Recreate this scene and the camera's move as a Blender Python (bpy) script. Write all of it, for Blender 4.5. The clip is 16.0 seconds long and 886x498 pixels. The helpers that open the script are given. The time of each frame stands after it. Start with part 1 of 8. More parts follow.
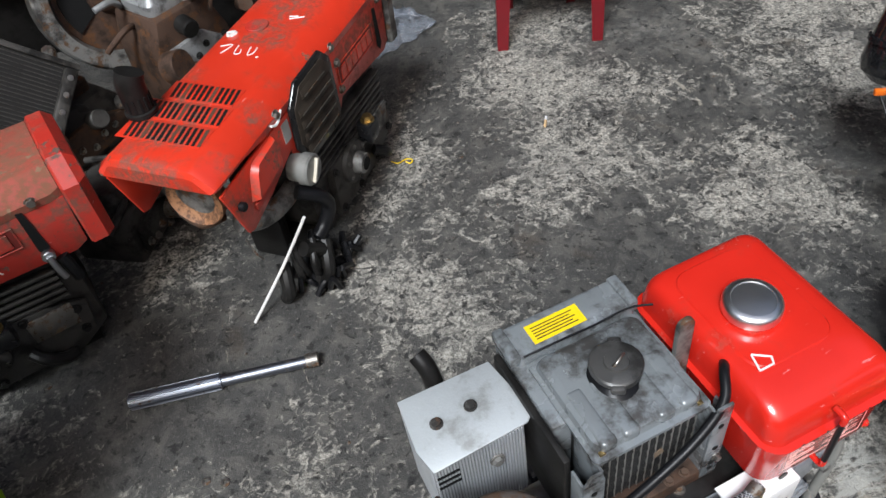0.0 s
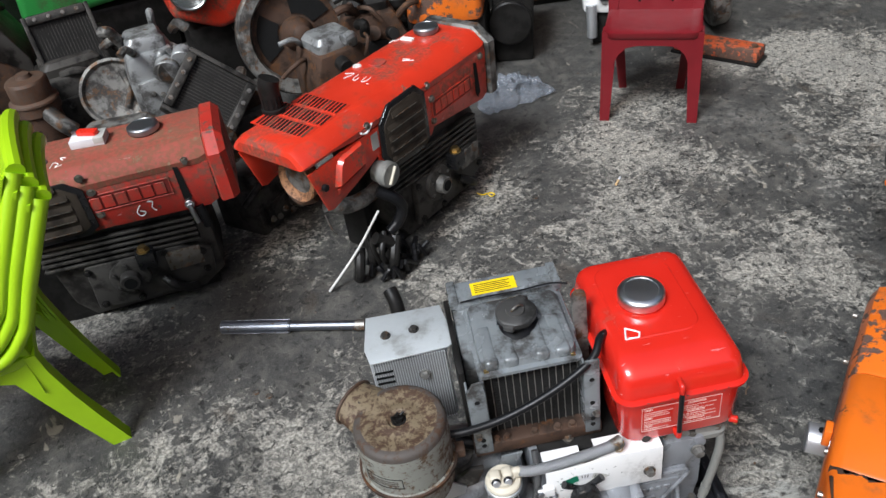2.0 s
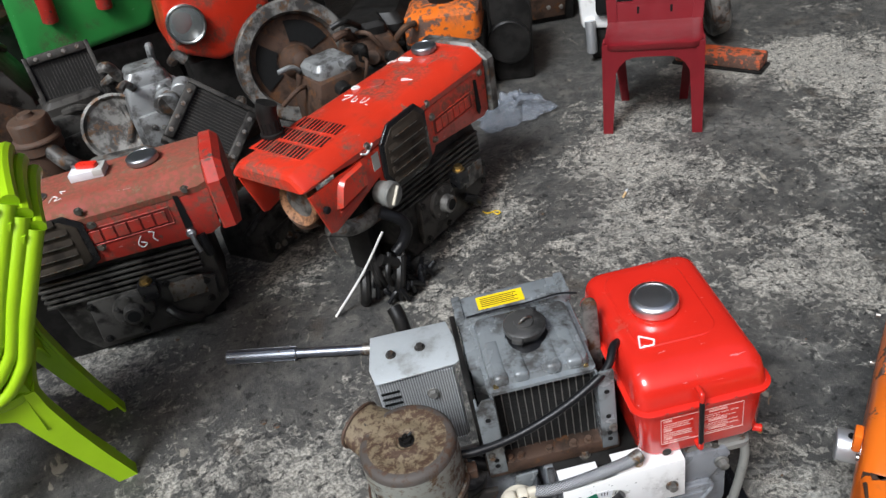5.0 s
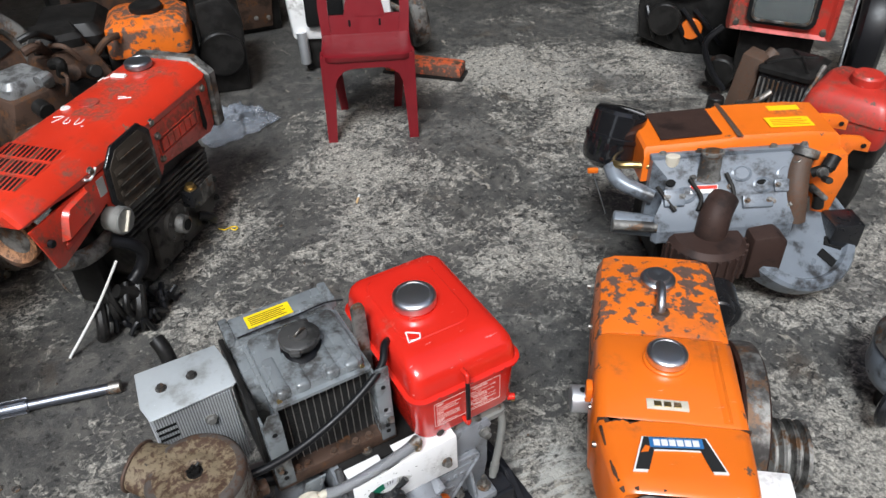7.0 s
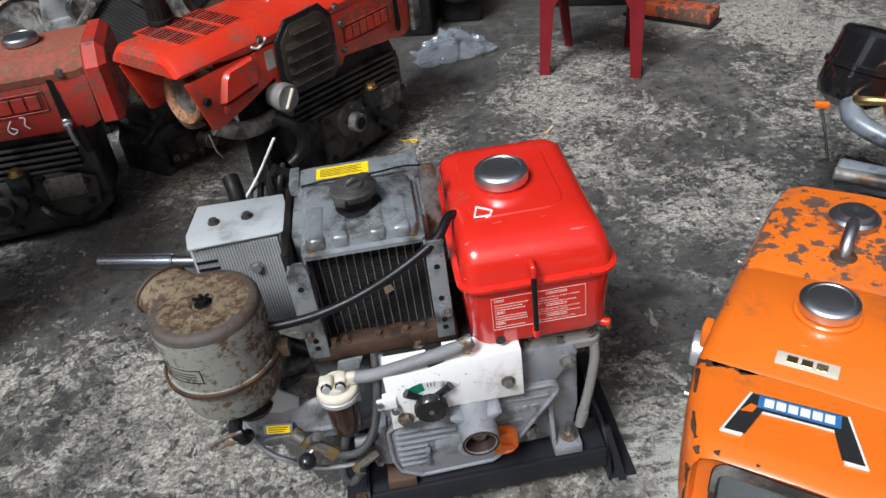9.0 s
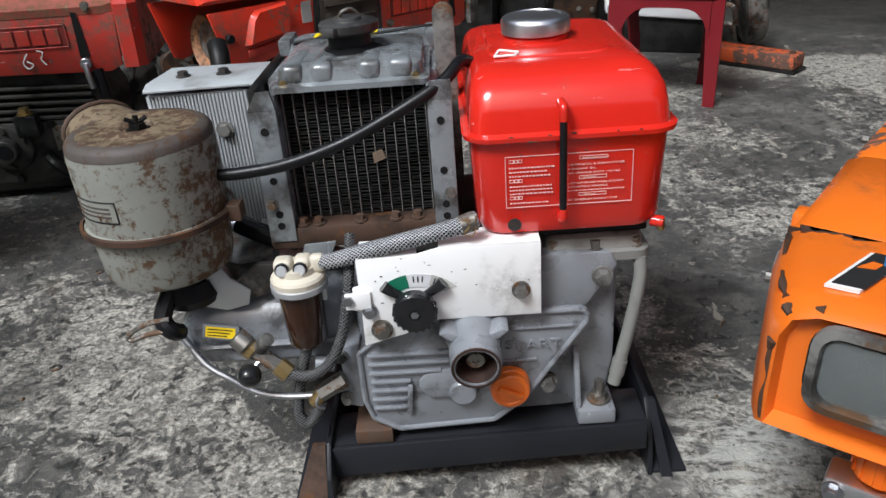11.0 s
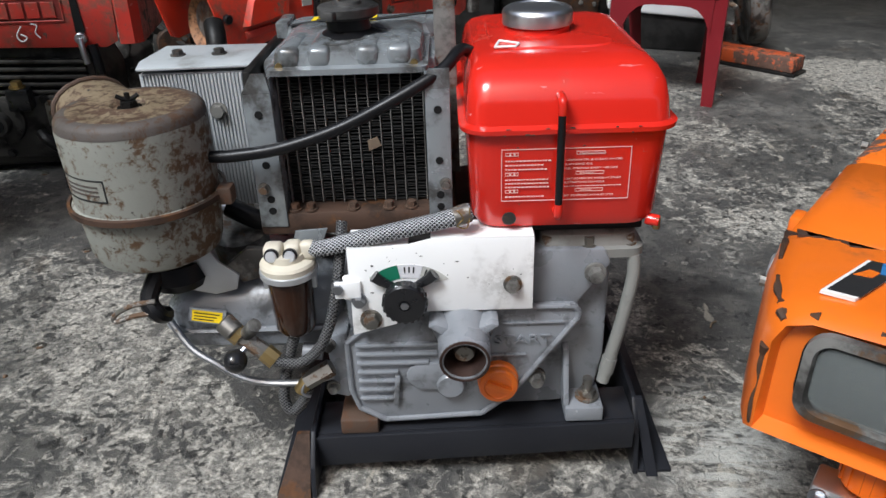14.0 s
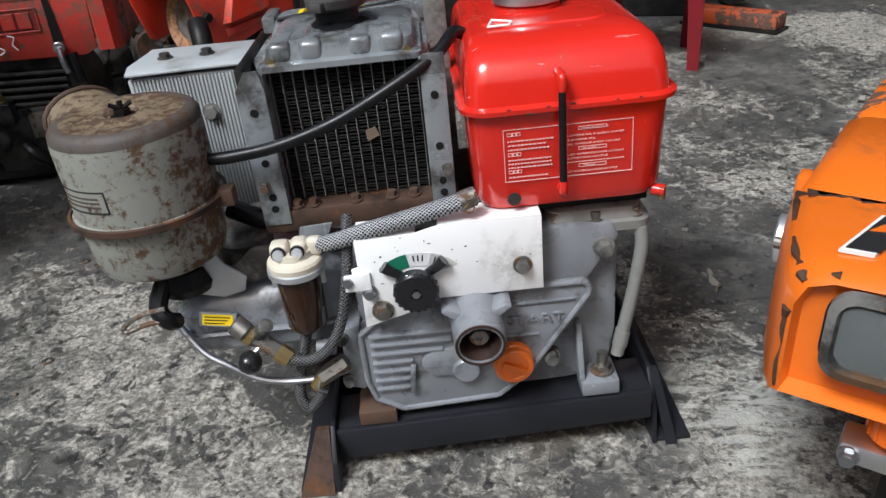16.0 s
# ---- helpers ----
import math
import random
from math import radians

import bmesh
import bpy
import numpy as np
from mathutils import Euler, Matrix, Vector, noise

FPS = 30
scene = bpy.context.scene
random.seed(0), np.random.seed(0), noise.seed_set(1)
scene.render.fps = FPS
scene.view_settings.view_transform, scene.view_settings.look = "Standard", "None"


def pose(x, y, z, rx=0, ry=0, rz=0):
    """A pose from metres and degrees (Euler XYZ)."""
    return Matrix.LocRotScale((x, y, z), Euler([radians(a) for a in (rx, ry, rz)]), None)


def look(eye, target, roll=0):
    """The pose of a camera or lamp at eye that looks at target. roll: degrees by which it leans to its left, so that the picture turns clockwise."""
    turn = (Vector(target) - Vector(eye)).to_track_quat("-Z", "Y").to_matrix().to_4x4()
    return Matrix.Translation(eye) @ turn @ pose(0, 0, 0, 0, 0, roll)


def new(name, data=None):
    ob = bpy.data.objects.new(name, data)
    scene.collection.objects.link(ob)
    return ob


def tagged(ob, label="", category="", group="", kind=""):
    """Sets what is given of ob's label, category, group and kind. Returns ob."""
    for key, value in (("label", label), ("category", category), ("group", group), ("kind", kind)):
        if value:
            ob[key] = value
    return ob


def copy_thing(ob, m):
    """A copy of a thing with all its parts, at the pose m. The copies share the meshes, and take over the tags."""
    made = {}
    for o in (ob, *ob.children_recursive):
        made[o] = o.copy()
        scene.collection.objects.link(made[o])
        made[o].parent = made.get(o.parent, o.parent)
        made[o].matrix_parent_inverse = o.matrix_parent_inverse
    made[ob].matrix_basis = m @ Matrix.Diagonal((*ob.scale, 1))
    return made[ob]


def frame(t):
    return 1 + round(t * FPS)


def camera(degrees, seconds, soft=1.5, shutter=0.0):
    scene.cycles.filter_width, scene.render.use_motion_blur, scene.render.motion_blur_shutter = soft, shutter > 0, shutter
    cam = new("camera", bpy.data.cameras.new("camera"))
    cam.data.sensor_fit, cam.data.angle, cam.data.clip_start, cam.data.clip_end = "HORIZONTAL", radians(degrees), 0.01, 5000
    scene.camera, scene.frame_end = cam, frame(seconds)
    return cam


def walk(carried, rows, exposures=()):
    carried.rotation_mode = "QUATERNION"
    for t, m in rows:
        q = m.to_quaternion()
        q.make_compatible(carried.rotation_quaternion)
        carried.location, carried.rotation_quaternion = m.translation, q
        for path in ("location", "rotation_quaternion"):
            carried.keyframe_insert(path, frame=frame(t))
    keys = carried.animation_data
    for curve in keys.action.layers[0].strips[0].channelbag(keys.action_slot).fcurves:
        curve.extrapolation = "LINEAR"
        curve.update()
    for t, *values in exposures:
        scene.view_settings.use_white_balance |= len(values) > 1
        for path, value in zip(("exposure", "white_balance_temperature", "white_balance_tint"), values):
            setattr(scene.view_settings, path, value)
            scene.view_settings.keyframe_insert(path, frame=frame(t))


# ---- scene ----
cam = camera(61.0, 16.0)
PATH = [
    (0, (-0.179, -0.377, 1.311), (0.15, 0.971, -0.129), -7.9),
    (0.5, (-0.171, -0.545, 1.366), (0.103, 0.89, 0.0), -4.6),
    (1, (-0.005, -0.688, 1.347), (-0.016, 0.847, 0.065), -7.9),
    (1.5, (0.043, -0.77, 1.361), (-0.025, 0.786, 0.106), -7.4),
    (2, (0.075, -0.81, 1.371), (-0.011, 0.766, 0.143), -8.3),
    (2.5, (0.072, -0.813, 1.373), (-0.03, 0.783, 0.171), -8.7),
    (3, (0.088, -0.802, 1.36), (-0.026, 0.805, 0.176), -10.1),
    (3.2, (0.083, -0.796, 1.349), (-0.031, 0.82, 0.176), -10.5),
    (5.3, (0.083, -0.794, 1.316), (-0.022, 0.828, 0.152), -11.0),
    (5.5, (0.072, -0.793, 1.306), (-0.027, 0.822, 0.131), -10.7),
    (6, (0.001, -0.835, 1.332), (-0.024, 0.771, 0.14), -9.0),
    (6.5, (-0.016, -0.82, 1.344), (0.307, 0.722, 0.111), -4.0),
    (7, (0.006, -0.817, 1.376), (0.619, 0.645, 0.157), -1.2),
    (7.5, (0.036, -0.822, 1.348), (0.746, 0.609, 0.144), 3.2),
    (8, (0.186, -0.897, 1.341), (0.705, 0.62, 0.147), 3.8),
    (8.5, (0.318, -0.898, 1.279), (0.535, 0.696, 0.091), 0.3),
    (9, (0.281, -0.813, 1.07), (0.212, 0.799, -0.112), -6.3),
    (9.2, (0.267, -0.8, 0.985), (0.159, 0.813, -0.192), -6.5),
    (11.3, (0.324, -0.762, 0.687), (0.107, 1.015, -0.205), -2.4),
    (11.5, (0.321, -0.763, 0.688), (0.099, 1.015, -0.201), -2.3),
    (12, (0.308, -0.763, 0.684), (0.094, 1.015, -0.205), -1.8),
    (12.5, (0.308, -0.753, 0.672), (0.101, 1.025, -0.221), -1.3),
    (13, (0.314, -0.74, 0.667), (0.11, 1.03, -0.241), -0.9),
    (13.5, (0.315, -0.752, 0.672), (0.118, 1.015, -0.244), -0.4),
    (14, (0.32, -0.754, 0.686), (0.133, 1.002, -0.253), -0.3),
    (14.5, (0.321, -0.748, 0.679), (0.146, 1.008, -0.263), -0.3),
    (15, (0.322, -0.752, 0.693), (0.138, 1.0, -0.254), -0.8),
    (15.5, (0.321, -0.749, 0.688), (0.14, 1.005, -0.254), -1.1),
    (16, (0.303, -0.75, 0.688), (0.138, 0.985, -0.293), -4.3),
]
walk(cam, [(t, look(eye, target, roll)) for t, eye, target, roll in PATH])

# ---------------------------------------------------------------- light
world = bpy.data.worlds.new("overcast_sky")
scene.world = world
world.use_nodes = True
wt = world.node_tree
sky = wt.nodes.new("ShaderNodeTexSky")
sky.sky_type = "NISHITA"
sky.sun_disc = False
sky.sun_elevation = radians(50)
sky.sun_rotation = radians(200)
sky.air_density, sky.dust_density = 1.0, 4.0
wt.nodes["Background"].inputs["Strength"].default_value = 0.066
wt.links.new(sky.outputs[0], wt.nodes["Background"].inputs["Color"])
sun = new("sun", bpy.data.lights.new("sun", "SUN"))
sun.data.energy, sun.data.angle, sun.data.color = 2.35, radians(18), (0.89, 0.965, 1.04)
sun.matrix_world = look((-2.6, -3.6, 6), (0, 0, 0))
scene.view_settings.exposure = 0.86

# ---------------------------------------------------------------- mesh helpers
class Mesh:
    """Collects solids into one mesh."""

    def __init__(self):
        self.v, self.f = [], []

    def add(self, verts, faces, m=None):
        n = len(self.v)
        self.v += [tuple(m @ Vector(p)) if m else tuple(p) for p in verts]
        self.f += [tuple(i + n for i in f) for f in faces]
        return self

    def box(self, x0, x1, y0, y1, z0, z1, b=0.0, m=None, seg=2):
        bm = bmesh.new()
        bmesh.ops.create_cube(bm, size=1)
        for p in bm.verts:
            p.co = ((x0 + x1) / 2 + p.co.x * (x1 - x0), (y0 + y1) / 2 + p.co.y * (y1 - y0), (z0 + z1) / 2 + p.co.z * (z1 - z0))
        if b:
            bmesh.ops.bevel(bm, geom=bm.edges[:], offset=b, segments=seg, profile=0.5, affect="EDGES")
        return self.take(bm, m)

    def take(self, bm, m=None):
        bm.verts.index_update()
        self.add([p.co.copy() for p in bm.verts], [[p.index for p in f.verts] for f in bm.faces], m)
        bm.free()
        return self

    def lathe(self, prof, n=32, m=None, wob=0.0, ring=False):
        """prof: (radius, height) pairs, turned about z."""
        vs, fs = [], []
        for k, (r, z) in enumerate(prof):
            for i in range(n):
                a = 2 * math.pi * i / n
                w = 1 + wob * math.sin(3 * a + k)
                vs.append((r * w * math.cos(a), r * w * math.sin(a), z))
        for k in range(len(prof) - 1):
            for i in range(n):
                j = (i + 1) % n
                fs.append((k * n + i, k * n + j, (k + 1) * n + j, (k + 1) * n + i))
        if ring:
            k = len(prof) - 1
            fs += [(k * n + i, k * n + (i + 1) % n, (i + 1) % n, i) for i in range(n)]
        else:
            fs.append(tuple(range(n))[::-1])
            fs.append(tuple(range((len(prof) - 1) * n, len(prof) * n)))
        return self.add(vs, fs, m)

    def cyl(self, a, b, r, r2=None, n=20, bev=0.0):
        a, b = Vector(a), Vector(b)
        h = (b - a).length
        m = Matrix.Translation(a) @ (b - a).to_track_quat("Z", "Y").to_matrix().to_4x4()
        r2 = r if r2 is None else r2
        prof = [(r - bev, 0), (r, bev), (r2, h - bev), (r2 - bev, h)] if bev else [(r, 0), (r2, h)]
        return self.lathe(prof, n, m)

    def tube(self, pts, r, n=10, smooth=6, closed=False, rad=None):
        """A round bar along a smooth line through pts."""
        P = [Vector(p) for p in pts]
        if smooth > 1 and len(P) > 2:
            Q = []
            for i in range(len(P) - 1):
                p0, p1, p2, p3 = P[max(i - 1, 0)], P[i], P[i + 1], P[min(i + 2, len(P) - 1)]
                for k in range(smooth):
                    t = k / smooth
                    Q.append(0.5 * (2 * p1 + (p2 - p0) * t + (2 * p0 - 5 * p1 + 4 * p2 - p3) * t * t + (3 * p1 - p0 - 3 * p2 + p3) * t ** 3))
            P = Q + [P[-1]]
        vs, fs = [], []
        up = Vector((0, 0, 1))
        for i, p in enumerate(P):
            d = (P[min(i + 1, len(P) - 1)] - P[max(i - 1, 0)]).normalized()
            if i == 0:
                s = d.cross(up) if abs(d.z) < 0.95 else d.cross(Vector((1, 0, 0)))
            else:
                s = s - d * s.dot(d)
            s.normalize()
            u = s.cross(d)
            rr = rad(i / (len(P) - 1)) if rad else r
            for k in range(n):
                a = 2 * math.pi * k / n
                vs.append(p + (s * math.cos(a) + u * math.sin(a)) * rr)
        for i in range(len(P) - 1):
            for k in range(n):
                j = (k + 1) % n
                fs.append((i * n + k, i * n + j, (i + 1) * n + j, (i + 1) * n + k))
        fs.append(tuple(range(n))[::-1])
        fs.append(tuple(range((len(P) - 1) * n, len(P) * n)))
        return self.add(vs, fs)

    def prism(self, poly, d0, d1, axis="y", b=0.0, m=None, seg=2):
        """A flat outline (two coordinates a corner) drawn out from d0 to d1 along an axis."""
        bm = bmesh.new()
        put = {"y": lambda p, d: (p[0], d, p[1]), "x": lambda p, d: (d, p[0], p[1]), "z": lambda p, d: (p[0], p[1], d)}[axis]
        A = [bm.verts.new(put(p, d0)) for p in poly]
        B = [bm.verts.new(put(p, d1)) for p in poly]
        bm.faces.new(A)
        bm.faces.new(B[::-1])
        n = len(poly)
        for i in range(n):
            bm.faces.new((A[i], B[i], B[(i + 1) % n], A[(i + 1) % n]))
        bmesh.ops.recalc_face_normals(bm, faces=bm.faces[:])
        if b:
            bmesh.ops.bevel(bm, geom=bm.edges[:], offset=b, segments=seg, profile=0.5, affect="EDGES")
        return self.take(bm, m)

    def loft(self, rings, m=None, close=True):
        """Rings of equally many points, skinned one to the next."""
        n = len(rings[0])
        vs = [p for r in rings for p in r]
        fs = [(k * n + i, k * n + (i + 1) % n, (k + 1) * n + (i + 1) % n, (k + 1) * n + i) for k in range(len(rings) - 1) for i in range(n)]
        if close:
            fs += [tuple(range(n))[::-1], tuple(range((len(rings) - 1) * n, len(rings) * n))]
        return self.add(vs, fs, m)

    def hexbolt(self, p, d, r, h, washer=True):
        """A hexagon head with washer at p, facing along d."""
        p, d = Vector(p), Vector(d).normalized()
        if washer:
            self.cyl(p, p + d * h * 0.25, r * 1.35, n=16)
        self.cyl(p, p + d * h * 0.9, r, n=6)
        return self.cyl(p + d * h * 0.9, p + d * h, r * 0.85, n=12)

    def done(self, name, material, parent=None, label="", flat=False, angle=35):
        me = bpy.data.meshes.new(name)
        me.from_pydata(self.v, [], self.f)
        bm = bmesh.new()
        bm.from_mesh(me)
        bmesh.ops.recalc_face_normals(bm, faces=bm.faces[:])
        bm.to_mesh(me)
        bm.free()
        if not flat:
            me.polygons.foreach_set("use_smooth", [True] * len(me.polygons))
            me.set_sharp_from_angle(angle=radians(angle))
        me.materials.append(material)
        ob = new(name, me)
        if parent is not None:
            ob.parent = parent
        if label:
            ob["label"] = label
        return ob


def rrect(x0, x1, y0, y1, z, r, n=5):
    """A rounded rectangle of points at height z."""
    out = []
    for cx, cy, a0 in ((x1 - r, y1 - r, 0), (x0 + r, y1 - r, 90), (x0 + r, y0 + r, 180), (x1 - r, y0 + r, 270)):
        for k in range(n):
            a = radians(a0 + 90 * k / (n - 1))
            out.append((cx + r * math.cos(a), cy + r * math.sin(a), z))
    return out


def thing(name, m, label, category, group=""):
    ob = new(name)
    ob.matrix_world = m
    ob.empty_display_size = 0.05
    return tagged(ob, label, category, group)


def lettering(text, size, depth, material, parent, m, name="lettering", label="", width=None):
    """Raised letters in the built-in font, as a mesh."""
    cu = bpy.data.curves.new("letters", "FONT")
    cu.body, cu.size, cu.extrude, cu.align_x, cu.align_y = text, size, depth, "CENTER", "CENTER"
    cu.resolution_u = 2
    tmp = new("letters_tmp", cu)
    me = bpy.data.meshes.new_from_object(tmp.evaluated_get(bpy.context.evaluated_depsgraph_get()))
    bpy.data.objects.remove(tmp)
    if width:
        xs = [p.co.x for p in me.vertices]
        k = width / (max(xs) - min(xs))
        for p in me.vertices:
            p.co.x *= k
    me.name = name
    me.materials.clear()
    me.materials.append(material)
    ob = new(name, me)
    ob.parent = parent
    ob.matrix_local = m
    if label:
        ob["label"] = label
    return ob


def logo_bars(n, width, height, depth, material, parent, m, name="logo_bar"):
    """A row of upright blocks where a maker's mark stands."""
    w = width / n
    for k in range(n):
        x = -width / 2 + k * w
        Mesh().box(x + w * 0.09, x + w * 0.91, -height / 2, height / 2, -depth, depth, b=min(height * 0.06, depth * 0.5), m=m, seg=1).done(name, material, parent)

# ---------------------------------------------------------------- materials
class Nodes:
    def __init__(self, name):
        self.m = bpy.data.materials.new(name)
        self.m.use_nodes = True
        self.t = self.m.node_tree
        self.b = self.t.nodes["Principled BSDF"]
        self.co = self.t.nodes.new("ShaderNodeTexCoord").outputs["Object"]

    def link(self, a, b):
        self.t.links.new(a, b)

    def put(self, socket, v):
        if isinstance(v, bpy.types.NodeSocket):
            self.link(v, socket)
        elif isinstance(v, tuple) and len(v) == 3 and socket.type == "RGBA":
            socket.default_value = (*v, 1)
        else:
            socket.default_value = v

    def noise(self, scale, detail=4, rough=0.55, dist=0.0, stretch=None):
        n = self.t.nodes.new("ShaderNodeTexNoise")
        n.inputs["Scale"].default_value, n.inputs["Detail"].default_value = scale, detail
        n.inputs["Roughness"].default_value, n.inputs["Distortion"].default_value = rough, dist
        co = self.co
        if stretch:
            mp = self.t.nodes.new("ShaderNodeMapping")
            mp.inputs["Scale"].default_value = stretch
            self.link(co, mp.inputs["Vector"])
            co = mp.outputs[0]
        self.link(co, n.inputs["Vector"])
        return n.outputs["Fac"]

    def voronoi(self, scale, feature="F1"):
        n = self.t.nodes.new("ShaderNodeTexVoronoi")
        n.feature = feature
        n.inputs["Scale"].default_value = scale
        self.link(self.co, n.inputs["Vector"])
        return n.outputs["Distance"]

    def step(self, x, lo, hi, a=0.0, b=1.0):
        n = self.t.nodes.new("ShaderNodeMapRange")
        n.interpolation_type = "SMOOTHSTEP"
        self.put(n.inputs[0], x)
        for i, v in zip((1, 2, 3, 4), (lo, hi, a, b)):
            n.inputs[i].default_value = v
        return n.outputs[0]

    def math(self, op, a, b=0.0):
        n = self.t.nodes.new("ShaderNodeMath")
        n.operation = op
        self.put(n.inputs[0], a)
        self.put(n.inputs[1], b)
        return n.outputs[0]

    def mix(self, f, a, b):
        n = self.t.nodes.new("ShaderNodeMix")
        n.data_type = "RGBA"
        self.put(n.inputs["Factor"], f)
        self.put(n.inputs["A"], a)
        self.put(n.inputs["B"], b)
        return n.outputs["Result"]

    def axis(self, which):
        n = self.t.nodes.new("ShaderNodeSeparateXYZ")
        self.link(self.co, n.inputs[0])
        return n.outputs[which]

    def end(self, col, rough, metal=0.0, bump=None, dist=0.001, strength=0.6, coat=0.0):
        self.put(self.b.inputs["Base Color"], col)
        self.put(self.b.inputs["Roughness"], rough)
        self.put(self.b.inputs["Metallic"], metal)
        self.b.inputs["Coat Weight"].default_value = coat
        self.b.inputs["Coat Roughness"].default_value = 0.08
        if bump is not None:
            n = self.t.nodes.new("ShaderNodeBump")
            n.inputs["Strength"].default_value, n.inputs["Distance"].default_value = strength, dist
            self.put(n.inputs["Height"], bump)
            self.link(n.outputs[0], self.b.inputs["Normal"])
        return self.m


def paint(name, col, chip=(0.05, 0.03, 0.02), chips=0.66, dirt=(0.10, 0.075, 0.05), dirty=0.62, rough=0.32, coat=0.3, faded=0.15, cscale=38):
    """Old enamel: faded patches, chips down to the metal, grime in blotches, fine scratches."""
    n = Nodes(name)
    pale = tuple(min(1, c * (1 + faded) + 0.04 * faded) for c in col)
    deep = tuple(c * (1 - faded) for c in col)
    c = n.mix(n.noise(7, 3), deep, pale)
    big = n.noise(9, 5, 0.6)
    d = n.math("MULTIPLY", n.step(big, dirty - 0.12, dirty + 0.1), n.step(n.noise(70, 4, 0.7), 0.35, 0.6))
    c = n.mix(n.math("MULTIPLY", d, 0.8), c, dirt)
    scr = n.math("MULTIPLY", n.step(n.noise(28, 5, 0.6, 0.4, (1, 5, 3)), 0.68, 0.72), 0.45)
    c = n.mix(scr, c, tuple(min(1, v * 0.6 + 0.35) for v in col))
    ch = n.step(n.math("ADD", n.math("MULTIPLY", n.noise(cscale, 6, 0.65), 0.6), n.math("MULTIPLY", n.noise(6, 3), 0.4)), chips - 0.01, chips + 0.012)
    c = n.mix(ch, c, n.mix(n.noise(120, 2), chip, tuple(v * 2.2 + 0.02 for v in chip)))
    r = n.math("ADD", n.math("ADD", rough, n.math("MULTIPLY", d, 0.4)), n.math("MULTIPLY", ch, 0.35))
    h = n.math("SUBTRACT", n.math("MULTIPLY", n.noise(160, 3), 0.15), n.math("MULTIPLY", ch, 0.6))
    return n.end(c, r, 0.0, h, 0.0007, 0.5, coat)


def cast(name, col, rough=0.42, metal=0.0, grime=0.58, dark=(0.025, 0.022, 0.02), amount=0.9, grain=220, rust=None):
    """Cast metal under thin paint, with a sand grain, oily stains and bare spots."""
    n = Nodes(name)
    c = n.mix(n.noise(14, 4), tuple(v * 0.82 for v in col), tuple(min(1, v * 1.15) for v in col))
    g = n.math("MULTIPLY", n.step(n.noise(16, 6, 0.65), grime - 0.1, grime + 0.08), amount)
    c = n.mix(g, c, dark)
    if rust:
        c = n.mix(n.step(n.noise(24, 7, 0.7, 0.3), 0.52, 0.62), c, n.mix(n.noise(90, 3), rust, tuple(v * 0.45 for v in rust)))
    bare = n.step(n.noise(60, 5, 0.7), 0.68, 0.73)
    c = n.mix(n.math("MULTIPLY", bare, 0.5), c, tuple(min(1, v + min(0.22, 1.6 * max(col))) for v in col))
    r = n.math("ADD", rough, n.math("MULTIPLY", n.math("SUBTRACT", n.noise(20, 4), 0.5), 0.35))
    h = n.math("ADD", n.math("MULTIPLY", n.noise(grain, 3, 0.6), 0.7), n.math("MULTIPLY", n.noise(40, 3), 0.5))
    if max(col) < 0.1:
        n.b.inputs["Specular IOR Level"].default_value = 0.2
    return n.end(c, r, metal, h, 0.0009, 0.5)


def metal(name, col, rough=0.25, spots=0.66, spot=(0.12, 0.07, 0.04)):
    n = Nodes(name)
    s = n.step(n.noise(55, 6, 0.65), spots - 0.04, spots + 0.04)
    c = n.mix(n.noise(18, 3), tuple(v * 0.85 for v in col), col)
    c = n.mix(s, c, spot)
    r = n.math("ADD", n.math("ADD", rough, n.math("MULTIPLY", n.noise(30, 4), 0.12)), n.math("MULTIPLY", s, 0.35))
    return n.end(c, r, n.math("SUBTRACT", 1.0, n.math("MULTIPLY", s, 0.8)), n.noise(140, 3), 0.0004, 0.3)


def plain(name, col, rough=0.5, var=0.15, scale=30, bump=0.0004, coat=0.0):
    n = Nodes(name)
    c = n.mix(n.noise(scale, 4, 0.6), tuple(v * (1 - var) for v in col), tuple(min(1, v * (1 + var)) for v in col))
    r = n.math("ADD", rough, n.math("MULTIPLY", n.math("SUBTRACT", n.noise(scale * 2, 3), 0.5), 0.25))
    if max(col) < 0.08:
        n.b.inputs["Specular IOR Level"].default_value = 0.25
    return n.end(c, r, 0.0, n.noise(scale * 6, 3), bump, 0.4, coat)


def rusty(name, col, rust, share=0.5, dark=(0.03, 0.02, 0.015)):
    """Paint half eaten by rust, in blotches with streaks."""
    n = Nodes(name)
    c = n.mix(n.noise(12, 4), tuple(v * 0.8 for v in col), tuple(min(1, v * 1.15) for v in col))
    f = n.math("ADD", n.math("MULTIPLY", n.noise(85, 8, 0.72, 0.3), 0.65), n.math("MULTIPLY", n.noise(12, 4, 0.6, 0.0, (1, 1, 0.25)), 0.35))
    rr = n.mix(n.noise(75, 4, 0.7), rust, tuple(v * 0.4 for v in rust))
    c = n.mix(n.step(f, share - 0.02, share + 0.07), c, rr)
    c = n.mix(n.step(n.noise(60, 7, 0.72), 0.62, 0.66), c, dark)
    return n.end(c, n.math("ADD", 0.5, n.math("MULTIPLY", f, 0.35)), 0.0, n.noise(110, 5, 0.7), 0.0012, 0.6)


